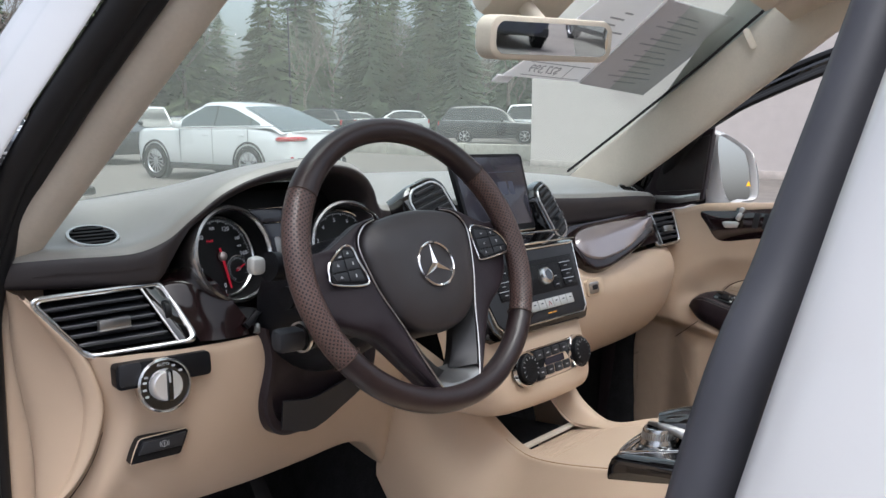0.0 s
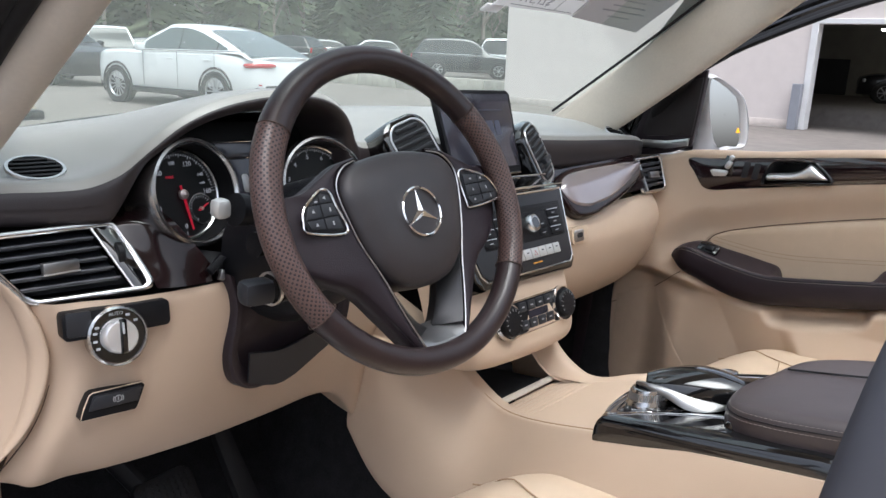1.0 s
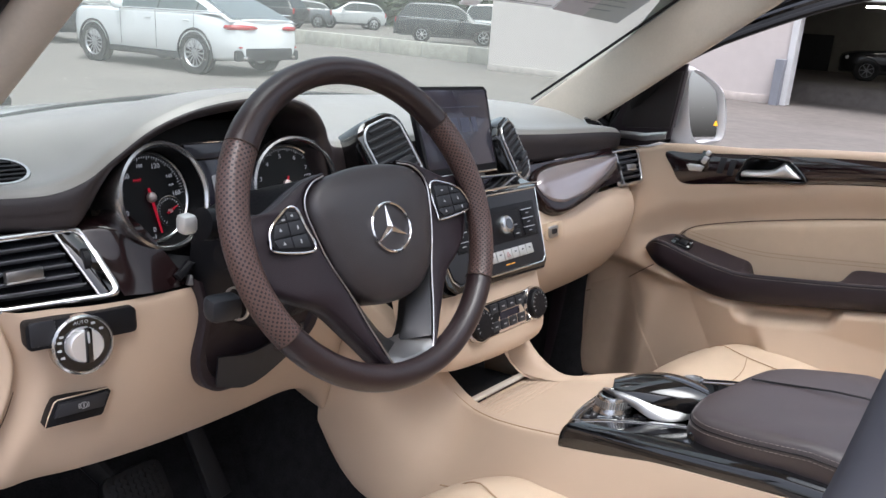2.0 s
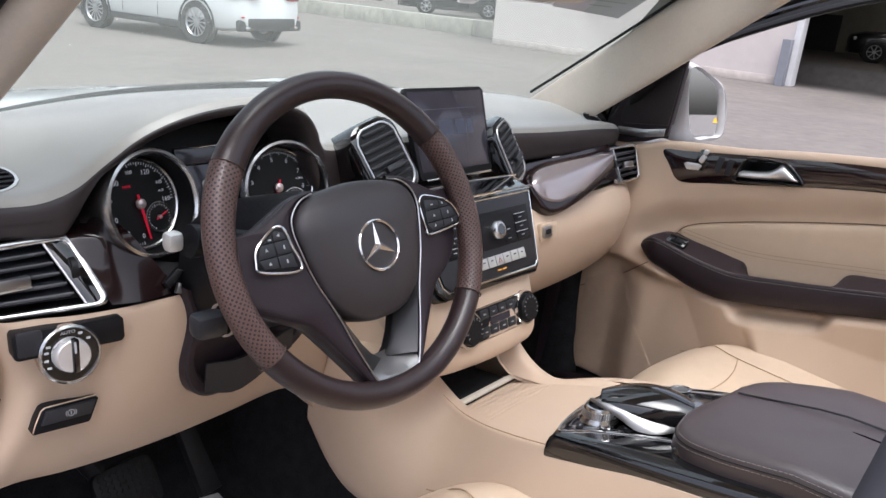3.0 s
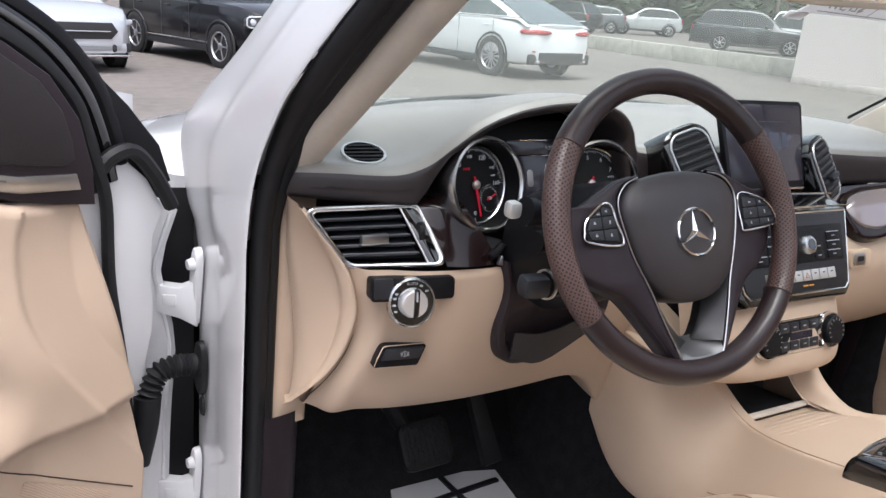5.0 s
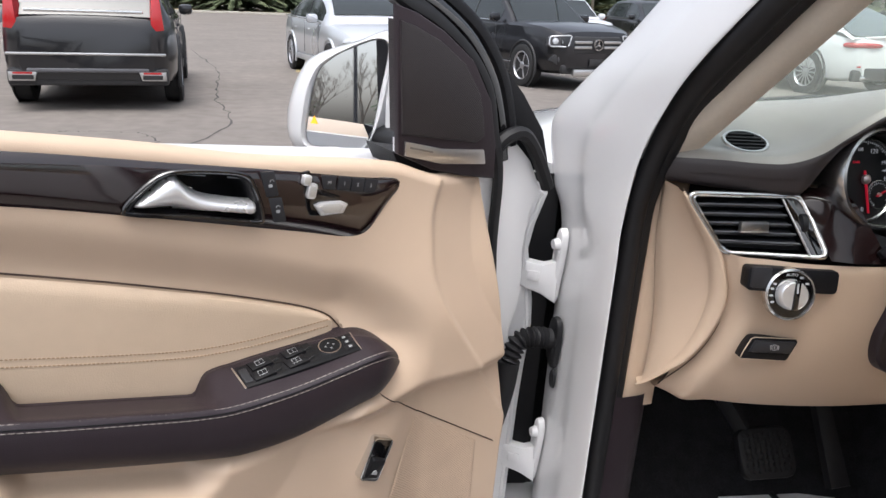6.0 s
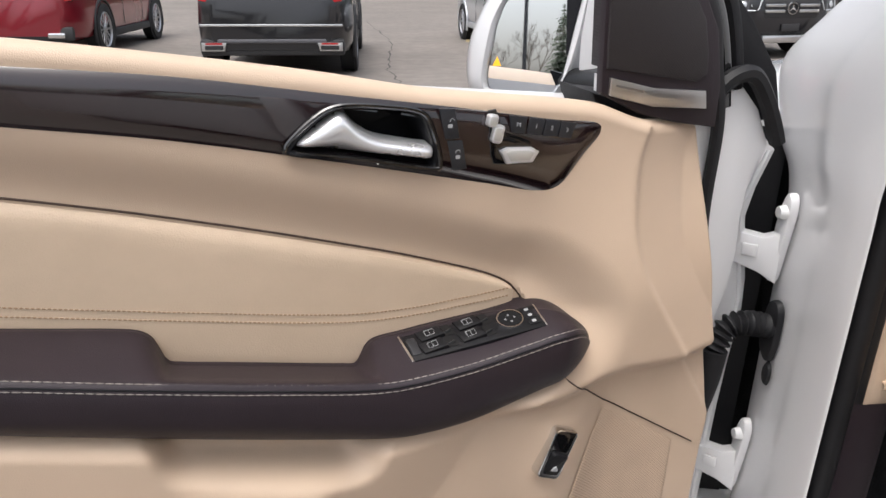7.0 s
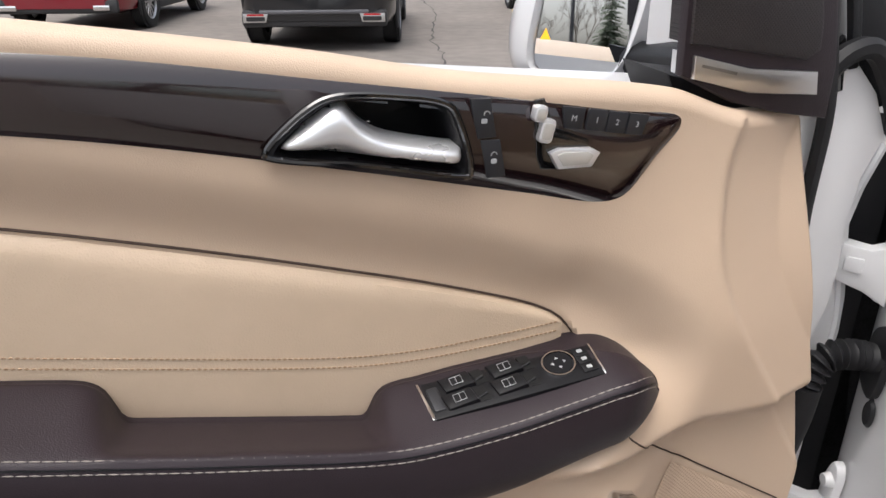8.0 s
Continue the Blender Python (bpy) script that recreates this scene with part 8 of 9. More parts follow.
def vehicle(name, label, L, W, H, wb, body, roof_pts, belt, bonnet, nose, tail, shield, rear, clad=CLADDING, rim=ALLOY, spokes=10, wheel_r=0.36, kind_="suv", category="car", glass=None):
    """A parked car, facing +y, on its wheels. roof_pts: (y, z) along the roof line; belt: window-sill height at the front and rear;
    bonnet, tail: heights at the ends; shield, rear: y of the windscreen's foot and the rear window's foot."""
    c = thing(name, label, category, (0, 0, 0), "parked cars")
    glass = glass or TINT
    hw = W / 2
    half = L / 2
    front_axle = half - 0.88 if kind_ != "pickup" else half - 0.95
    rear_axle = front_axle - wb
    # lower body
    st = []
    for t in (0.0, 0.012, 0.04, 0.10, 0.22, 0.40, 0.60, 0.78, 0.90, 0.96, 0.988, 1.0):
        y = -half + L * t
        taper = 1 - 0.20 * max(0, (0.10 - t) / 0.10) ** 2 - 0.26 * max(0, (t - 0.88) / 0.12) ** 2
        if y > shield:
            q = (y - shield) / (half - shield)
            top = belt[0] + (bonnet - belt[0]) * min(1, q * 3.0) if q < 0.33 else bonnet + (nose - bonnet) * ((q - 0.33) / 0.67) ** 2.2
        elif y < rear:
            q = (rear - y) / (rear + half)
            top = belt[1] + (tail - belt[1]) * q
        else:
            q = (y - rear) / (shield - rear)
            top = belt[1] + (belt[0] - belt[1]) * q
        low = 0.27 + 0.10 * max(0, (0.05 - t) / 0.05) + 0.02 * max(0, (t - 0.95) / 0.05)
        squash = 1.0 if 0 < t < 1 else 0.82
        w = hw * taper * (1.0 if 0 < t < 1 else 0.94)
        zt = low + (top - low) * (1 if 0 < t < 1 else 0.86)
        pr = [(0.0, low), (0.80, low), (0.93, low + 0.05), (0.985, low + 0.16), (1.0, low + (zt - low) * 0.50), (0.985, low + (zt - low) * 0.74), (0.965, zt - 0.06), (0.925, zt - 0.015), (0.80, zt + 0.012), (0.40, zt + 0.03), (0.0, zt + 0.035)]
        st.append([V(a * w, y, b) for a, b in pr] + [V(-a * w, y, b) for a, b in reversed(pr[1:-1])])
    part("body", grid(st, ring=True, caps=True), body, c, "", 32)
    # cabin
    rp = curve1(roof_pts)
    y0, y1 = roof_pts[0][0], roof_pts[-1][0]
    rows = []
    n = 26
    for i in range(n + 1):
        y = y0 + (y1 - y0) * i / n
        z = rp(y)
        b = belt[1] + (belt[0] - belt[1]) * (y - rear) / (shield - rear)
        b = min(b, z) - 0.03
        inn = 0.20 * (z - b) / 0.6
        top = max(0.0, hw * 0.93 - inn - 0.04)
        rows.append([V(-hw * 0.945, y, b), V(-(hw * 0.93 - inn), y, z - 0.05 if z - b > 0.08 else b + 0.01), V(-top, y, max(z - 0.015, b + 0.012)), V(-top * 0.5, y, max(z, b + 0.015)), V(0, y, max(z + 0.008, b + 0.017)), V(top * 0.5, y, max(z, b + 0.015)), V(top, y, max(z - 0.015, b + 0.012)), V(hw * 0.93 - inn, y, z - 0.05 if z - b > 0.08 else b + 0.01), V(hw * 0.945, y, b)])
    part("cabin", grid(rows), body, c, "", 50)

    def side_x(y, z):
        zr = rp(y)
        b = belt[1] + (belt[0] - belt[1]) * (y - rear) / (shield - rear) - 0.03
        k = (z - b) / max(0.05, zr - 0.05 - b)
        return hw * 0.945 + (hw * 0.93 - 0.20 * (zr - b) / 0.6 - hw * 0.945) * k

    # side windows
    cuts = [y1 - 0.42, (y1 + y0) * 0.5 + 0.22, y0 + (y1 - y0) * 0.26, y0 + 0.16] if kind_ != "pickup" else [y1 - 0.40, y0 + (y1 - y0) * 0.52, y0 + 0.10]
    for s in (-1, 1):
        for a in cuts[1:-1]:
            za, zb = belt[1] + (belt[0] - belt[1]) * (a - rear) / (shield - rear) + 0.03, rp(a) - 0.085
            if zb > za + 0.05:
                part("window_post", tube([V(s * (side_x(a, z) + 0.004), a, z) for z in (za, zb)], 0.014, 6), CLADDING, c)
        for a, b_ in zip(cuts, cuts[1:]):
            pts = []
            for k in range(9):
                y = a - 0.012 + (b_ + 0.012 - a + 0.012) * k / 8
                pts.append((y, rp(y) - 0.085))
            lowp = []
            for k in range(9):
                y = b_ + 0.012 + (a - 0.012 - b_ - 0.012) * k / 8
                lowp.append((y, belt[1] + (belt[0] - belt[1]) * (y - rear) / (shield - rear) + 0.03))
            up_, dn = [p for p in pts], [p for p in lowp]
            dn_s = sorted(dn, reverse=True)
            ok = [(p, q) for p, q in zip(sorted(up_, reverse=True), dn_s) if p[1] > q[1] + 0.02]
            if len(ok) < 2:
                continue
            bm = grid([[V(s * (side_x(*p) + 0.006), *p) for p, _ in ok], [V(s * (side_x(*q) + 0.006), *q) for _, q in ok]])
            part("side_window", thicken(bm, 0.004), glass, c, "dark side window")
    # windscreen and rear window
    for ya, yb, nm in ((shield - 0.06, y1 - 0.62 if kind_ != "sedan" else y1 - 0.75, "windscreen"), (rear + 0.10, None, "rear_window")):
        if nm == "windscreen":
            ye = max(y for y, z in [(y1 - 0.02 * k, rp(y1 - 0.02 * k)) for k in range(60)] if z > H - 0.10)
            span = [ya + (ye - ya) * k / 8 for k in range(9)]
        else:
            ye = min(y for y in [y0 + 0.02 * k for k in range(120)] if rp(y) > H - 0.12)
            span = [y0 + 0.05 + (ye - y0 - 0.05) * k / 8 for k in range(9)]
        rows = []
        for y in span:
            z = rp(y) + 0.014
            b = belt[1] + (belt[0] - belt[1]) * (y - rear) / (shield - rear)
            t_ = max(0.1, hw * 0.93 - 0.20 * (z - b) / 0.6 - 0.10)
            rows.append([V(-t_, y, z - 0.004), V(-t_ * 0.5, y, z + 0.006), V(0, y, z + 0.012), V(t_ * 0.5, y, z + 0.006), V(t_, y, z - 0.004)])
        part(nm, grid(rows), glass, c, "dark " + nm.replace("_", " "))
    # arches, sills, bumpers
    for s in (-1, 1):
        for y in (front_axle, rear_axle):
            arch = [V(s * (hw * 0.995), y + (wheel_r + 0.055) * math.cos(a), wheel_r + (wheel_r + 0.055) * math.sin(a)) for a in (math.pi * (-0.12 + 1.24 * k / 24) for k in range(25))]
            part("wheel_arch", tube(arch, 0.022, 8, flat=1.0), clad, c)
            part("arch_well", lathe([(0, 0.0), (wheel_r + 0.05, 0.0)], 30, pose(s * hw * 0.962 if 0 else s * (hw - 0.012), y, wheel_r + 0.005, 0, 90, 0)), TYRE, c)
            road_wheel(c, s * (hw - 0.085), y, wheel_r, s, spokes, rim)
        part("sill", rbox(0.06, wb - 2 * wheel_r - 0.1, 0.12, 0.02, pose(s * (hw - 0.035), (front_axle + rear_axle) / 2, 0.31)), clad, c)
        part("mirror", rbox(0.20, 0.13, 0.15, 0.05, pose(s * (hw + 0.08), shield - 0.42, belt[0] + 0.07)), body, c)
        for y in ((cuts[0] + cuts[1]) / 2 - 0.30, (cuts[1] + cuts[2]) / 2 - 0.30):
            part("door_handle", rbox(0.03, 0.18, 0.03, 0.012, pose(s * (hw * 0.985), y, belt[0] - 0.13)), body if kind_ != "chrome" else CHROME, c)
        for y in cuts[:3]:
            part("door_gap", rbox(0.01, 0.005, belt[0] - 0.42, 0.002, pose(s * (hw - 0.003), y + (0.0 if y != cuts[0] else -0.05), (belt[0] + 0.42) / 2)), GAP, c)
        part("window_line", tube([V(s * (hw * 0.953), y, belt[1] + (belt[0] - belt[1]) * (y - rear) / (shield - rear) + 0.005) for y in (cuts[-1], cuts[1], cuts[0])], 0.010, 6), CHROME, c)
    part("rear_bumper", rbox(W * 0.90, 0.10, 0.20, 0.04, pose(0, -half + 0.06, 0.40)), clad, c)
    part("front_bumper", rbox(W * 0.76, 0.10, 0.16, 0.04, pose(0, half - 0.05, 0.36)), clad, c)
    return c, half, hw


def suv_roof(H, half, coupe=False, upright=False):
    if coupe:
        return [(-half + 0.12, 1.02), (-half + 0.45, 1.16), (-half + 1.0, 1.38), (-half + 1.7, H - 0.03), (-half + 2.4, H), (half - 2.15, H - 0.08), (half - 1.72, H - 0.26), (half - 1.25, 1.08)]
    if upright:
        return [(-half + 0.06, 1.00), (-half + 0.16, 1.25), (-half + 0.32, H - 0.10), (-half + 0.6, H - 0.02), (-half + 1.8, H), (half - 2.2, H - 0.05), (half - 1.85, H - 0.25), (half - 1.35, 1.06)]
    return [(-half + 0.10, 1.00), (-half + 0.30, 1.25), (-half + 0.62, H - 0.10), (-half + 1.0, H - 0.03), (-half + 2.0, H), (half - 2.2, H - 0.06), (half - 1.8, H - 0.28), (half - 1.25, 1.04)]


def place(c, x, y, turn, z=0.0):
    c.matrix_basis = pose(x, y, z, 0, 0, turn)


# white coupe-shaped crossover
# Its glass is lightened: windscreen veil and sky are in the colour.
c, h, hw = vehicle("crossover_car", "white coupe-shaped crossover car seen from its tail", 4.75, 1.92, 1.63, 2.87, paint("glossy_white_paint", (0.70, 0.71, 0.72)), suv_roof(1.63, 2.375, coupe=True), (1.09, 1.13), 1.11, 0.97, 0.98, 1.05, -1.55, rim=ALLOY, spokes=14, wheel_r=0.385, glass=mat("veil_paled_car_glass", (0.085, 0.105, 0.105), 0.06, vary=0.1, coat=0.6, spec=0.5))
for s in (-1, 1):
    lamp = cr([V(s * 0.34, -h - 0.004, 0.900), V(s * 0.62, -h + 0.010, 0.902), V(s * 0.78, -h + 0.075, 0.902), V(s * 0.862, -h + 0.17, 0.900), V(s * 0.905, -h + 0.30, 0.898)], 20)
    part("tail_lamp", tube(lamp, lambda t: 0.050 * math.sqrt(max(0.05, 1 - (2 * t - 1) ** 6)), 10), RED_LAMP, c, "slim red tail lamp")
    part("exhaust", rbox(0.24, 0.10, 0.07, 0.02, pose(s * 0.60, -h + 0.03, 0.36)), CHROME, c)
    part("headlamp", rbox(0.34, 0.25, 0.12, 0.04, pose(s * 0.66, h - 0.22, 0.74, 0, 0, -s * 25)), CLEAR_LAMP, c)
    part("reflector", rbox(0.14, 0.03, 0.03, 0.008, pose(s * 0.72, -h + 0.02, 0.55)), RED_LAMP, c)
part("diffuser", rbox(1.30, 0.12, 0.24, 0.04, pose(0, -h + 0.04, 0.42)), CLADDING, c)
part("number_plate", rbox(0.32, 0.02, 0.16, 0.006, pose(0, -h + 0.035, 0.72)), GREY_PLASTIC, c)
part("boot_lip", tube(cr([V(-0.66, -h + 0.10, 1.025), V(-0.4, -h + 0.035, 1.040), V(0, -h + 0.015, 1.045), V(0.4, -h + 0.035, 1.040), V(0.66, -h + 0.10, 1.025)], 20), 0.022, 8), paint("glossy_white_paint", (0.70, 0.71, 0.72)), c, "white lip on the boot lid")
place(c, 8.14, 14.05, 10)

# black compact SUV facing us
c, h, hw = vehicle("compact_suv", "glossy black compact SUV with a two-bar silver grille", 4.63, 1.84, 1.66, 2.83, paint("glossy_black_paint", (0.008, 0.008, 0.010)), suv_roof(1.66, 2.315, upright=True), (1.07, 1.10), 1.08, 0.92, 1.0, 1.0, -1.75, rim=ALLOY, spokes=5, wheel_r=0.36)
part("grille", rbox(1.02, 0.10, 0.30, 0.05, pose(0, h - 0.035, 0.75)), CLADDING, c, "dark grille")
for z in (0.80, 0.715):
    for s in (-1, 1):
        part("grille_bar", rbox(0.36, 0.03, 0.045, 0.012, pose(s * 0.31, h + 0.02, z)), SATIN, c, "silver grille bar")
part("badge", lathe([(0.078, 0), (0.078, 0.02), (0.095, 0.02), (0.10, 0)], 32, facing((0, h + 0.02, 0.757), (0, 1, 0))), CHROME, c)
for k in range(3):
    part("badge_arm", slab([(-0.016, 0.0), (0.016, 0.0), (0, 0.085)], 0.02, 0.004, facing((0, h + 0.02, 0.757), (0, 1, 0)) @ pose(0, 0, 0, 0, 0, 120 * k)), CHROME, c)
for s in (-1, 1):
    L = facing((-s * 0.70, h - 0.150, 0.80), (-s * 0.38, 1, 0.15))
    o = [(s * x, y) for x, y in ((-0.215, 0.085), (-0.19, 0.105), (0.15, 0.085), (0.185, 0.055), (0.195, -0.06), (0.16, -0.095), (-0.12, -0.10), (-0.165, -0.075))]
    lamp = part("headlamp", slab(o, 0.085, 0.02, L, 0, -0.12), STEEL_DARK, c, "headlamp with a bright frame")
    part("lamp_frame", tube([L @ V(x * 0.93, y * 0.90, 0.088) for x, y in o], 0.013, 8, True), CLEAR_LAMP, lamp)
    for x in (-0.075, 0.075):
        part("lamp_core", lathe([(0, 0.092), (0.036, 0.096), (0.050, 0.088), (0.054, 0.08)], 20, L @ pose(s * x, 0.0, 0)), CLEAR_LAMP, lamp)
    part("fog_bay", slab([(s * x, y) for x, y in ((-0.20, 0.09), (0.10, 0.07), (0.16, -0.03), (0.02, -0.10), (-0.17, -0.08))], 0.06, 0.02, facing((-s * 0.70, h - 0.14, 0.52), (-s * 0.36, 1, 0)), 0, -0.08), CLADDING, c)
    part("fog_lamp", lathe([(0, 0.02), (0.05, 0.015), (0.055, 0)], 20, facing((-s * 0.70, h - 0.07, 0.52), (-s * 0.3, 1, 0))), STEEL_DARK, c)
    part("roof_rail", tube(cr([V(s * 0.60, 1.0, 1.60), V(s * 0.61, 0.9, 1.68), V(s * 0.62, -1.2, 1.70), V(s * 0.60, -1.5, 1.62)], 16), 0.018, 8), SATIN, c)
    part("side_strip", rbox(0.02, 2.1, 0.03, 0.008, pose(s * (hw + 0.002), 0.1, 0.40)), CHROME, c)
part("skid_plate", rbox(0.98, 0.08, 0.12, 0.03, pose(0, h + 0.01, 0.30)), SATIN, c, "silver skid plate")
part("plate_bracket", rbox(0.32, 0.02, 0.11, 0.006, pose(0, h + 0.03, 0.47)), CLADDING, c)
place(c, 2.60, 14.45, 199)

# silver saloon beside it
c, h, hw = vehicle("saloon_car", "pale silver saloon car with a dark grille", 4.75, 1.82, 1.44, 2.86, paint("pale_silver_paint", (0.55, 0.57, 0.60), 0.4), [(-2.2, 0.98), (-1.85, 1.10), (-1.2, 1.34), (-0.6, 1.43), (0.0, 1.44), (0.45, 1.37), (0.85, 1.20), (1.25, 0.96)], (0.95, 1.0), 0.94, 0.74, 0.98, 1.1, -1.7, clad=paint("pale_silver_paint", (0.55, 0.57, 0.60), 0.4), rim=ALLOY, spokes=10, wheel_r=0.335, kind_="sedan")
part("grille", slab([(-0.48, 0.12), (0.48, 0.12), (0.56, 0.0), (0.46, -0.11), (-0.46, -0.11), (-0.56, 0.0)], 0.03, 0.01, facing((0, h - 0.01, 0.60), (0, 1, 0)), 0, -0.1), CLADDING, c, "dark grille")
part("grille_bar", rbox(0.90, 0.02, 0.02, 0.006, pose(0, h + 0.03, 0.60)), CHROME, c)
for s in (-1, 1):
    part("headlamp", slab([(-0.21 * s, 0.06), (0.19 * s, 0.085), (0.22 * s, 0.02), (-0.15 * s, -0.07)], 0.05, 0.02, facing((-s * 0.66, h - 0.15, 0.68), (-s * 0.45, 1, 0.2)), 0, -0.12), CLEAR_LAMP, c, "clear headlamp")
    part("air_intake", rbox(0.34, 0.08, 0.13, 0.03, pose(s * 0.62, h - 0.07, 0.36, 0, 0, -s * 18)), CLADDING, c)
part("front_lip", rbox(1.5, 0.08, 0.03, 0.01, pose(0, h - 0.02, 0.255)), CHROME, c)
place(c, -0.62, 14.05, 194)

# black crossover, its tail towards us
c, h, hw = vehicle("black_crossover", "glossy black crossover with tall red tail lamps, tail outward", 4.80, 1.93, 1.68, 2.86, paint("deep_black_paint", (0.009, 0.009, 0.011)), suv_roof(1.68, 2.4), (1.05, 1.08), 1.05, 0.85, 1.04, 1.0, -1.75, rim=ALLOY, spokes=12, wheel_r=0.39)
for s in (-1, 1):
    part("tail_lamp", slab([(-0.045, 0.36), (0.050, 0.36), (0.080, 0.0), (-0.075, -0.02)] if s > 0 else [(0.045, 0.36), (-0.050, 0.36), (-0.080, 0.0), (0.075, -0.02)], 0.05, 0.015, facing((s * 0.765, -h + 0.085, 0.93), (s * 0.18, -1, 0.10)), 0, -0.12), RED_LAMP, c, "tall red tail lamp")
    ex = part("exhaust", slab([(-0.15, 0.05), (0.15, 0.05), (0.12, -0.05), (-0.15, -0.05)] if s < 0 else [(-0.15, 0.05), (0.15, 0.05), (0.15, -0.05), (-0.12, -0.05)], 0.03, 0.008, facing((s * 0.69, -h - 0.01, 0.41), (0, -1, 0)), 0, -0.1), SATIN, c, "silver exhaust trim")
    part("exhaust_hole", slab(rrect(0.22, 0.05, 0.01), 0.033, 0, facing((s * 0.69, -h - 0.01, 0.402), (0, -1, 0))), TYRE, ex)
    part("exhaust_lamp", slab(rrect(0.20, 0.02, 0.006), 0.034, 0, facing((s * 0.69, -h - 0.01, 0.448), (0, -1, 0))), RED_LAMP, ex)
part("bumper_trim", rbox(1.70, 0.03, 0.03, 0.01, pose(0, -h - 0.005, 0.66)), SATIN, c, "silver bumper strip")
part("lower_trim", rbox(1.30, 0.05, 0.05, 0.015, pose(0, -h - 0.005, 0.475)), mat("grey_trim", (0.12, 0.12, 0.13), 0.4, 0.5), c)
part("tailgate_bar", rbox(1.25, 0.03, 0.035, 0.01, pose(0, -h + 0.075, 1.13)), CHROME, c, "chrome tailgate bar")
part("plate_recess", slab([(-0.36, 0.12), (0.36, 0.12), (0.30, -0.12), (-0.30, -0.12)], 0.01, 0.004, facing((0, -h + 0.045, 0.92), (0, -1, 0)), 0, -0.05), CLADDING, c)
part("number_plate", rbox(0.30, 0.015, 0.14, 0.005, pose(0, -h + 0.03, 0.93)), STEEL_DARK, c)
part("plate_bar", rbox(0.16, 0.006, 0.03, 0.001, pose(0, -h + 0.021, 0.915)), MARK, c)
part("badge", rbox(0.12, 0.02, 0.05, 0.01, pose(0.0, -h + 0.02, 0.76)), STEEL_DARK, c)
place(c, -4.25, 11.35, 8)

# red SUV
c, h, hw = vehicle("red_suv", "dark metallic red SUV with machined wheels", 4.90, 1.96, 1.72, 2.93, paint("metallic_red_paint", (0.20, 0.008, 0.018), 0.3), suv_roof(1.72, 2.45), (1.07, 1.10), 1.06, 0.86, 1.06, 1.0, -1.8, rim=ALLOY, spokes=12, wheel_r=0.39)
for s in (-1, 1):
    part("tail_lamp", slab([(-0.06, 0.30), (0.06, 0.30), (0.10, 0.0), (-0.07, -0.02)] if s > 0 else [(0.06, 0.30), (-0.06, 0.30), (-0.10, 0.0), (0.07, -0.02)], 0.05, 0.015, facing((s * 0.80, -h + 0.10, 0.85), (s * 0.2, -1, 0.10)), 0, -0.12), RED_LAMP, c, "tall red tail lamp")
    part("exhaust", rbox(0.24, 0.08, 0.08, 0.02, pose(s * 0.66, -h + 0.01, 0.38)), CHROME, c)
place(c, -8.45, 12.85, 8)

# rows farther off
FAR = [
    ("dark_suv", "dark grey SUV parked behind the low wall", 5.05, 1.98, 1.78, (0.022, 0.024, 0.028), (28.0, 23.3), 220, "suv"),
    ("pickup_truck", "white pickup truck parked behind the low wall", 5.7, 2.02, 1.92, (0.78, 0.79, 0.80), (34.0, 24.0), 225, "suv"),
    ("white_suv", "large white SUV in the far row", 5.4, 2.04, 1.90, (0.78, 0.79, 0.80), (13.9, 30.2), -20, "suv"),
    ("grey_suv", "dark blue-grey SUV in the far row", 4.8, 1.9, 1.80, (0.04, 0.05, 0.06), (21.3, 40.7), -24, "suv"),
    ("boxy_suv", "pale boxy SUV in the far row", 4.6, 1.9, 1.85, (0.45, 0.46, 0.42), (28.8, 49.2), 60, "suv"),
    ("black_suv", "black SUV with red tail lamps in the far row", 4.7, 1.9, 1.70, (0.012, 0.012, 0.014), (26.6, 35.2), 20, "suv"),
    ("grey_car", "grey car in the far row", 4.6, 1.85, 1.55, (0.10, 0.11, 0.12), (30.6, 37.6), 50, "suv"),
    ("silver_suv", "silver SUV with red lamps in the far row", 4.6, 1.85, 1.65, (0.42, 0.43, 0.43), (34.2, 36.6), 60, "suv"),
    ("dark_saloon", "dark car in the far row", 4.7, 1.85, 1.5, (0.03, 0.03, 0.035), (42.0, 33.0), 60, "suv"),
    ("white_car", "white car behind the compact SUV", 4.6, 1.85, 1.6, (0.6, 0.62, 0.64), (5.5, 21.5), 180, "suv"),
    ("black_car", "black car behind the compact SUV", 4.7, 1.85, 1.6, (0.012, 0.012, 0.014), (8.8, 22.5), 180, "suv"),
    ("indoor_car", "black saloon standing inside the dim workshop", 4.6, 1.82, 1.42, (0.01, 0.01, 0.012), (31.5, 4.6), 15, "suv"),
    ("blue_car", "dark blue car parked behind the camera", 4.6, 1.85, 1.55, (0.02, 0.03, 0.06), (4.5, -18.0), 180, "suv"),
    ("white_van", "white car parked behind the camera", 4.6, 1.85, 1.6, (0.7, 0.7, 0.7), (8.5, -19.0), 180, "suv"),
]
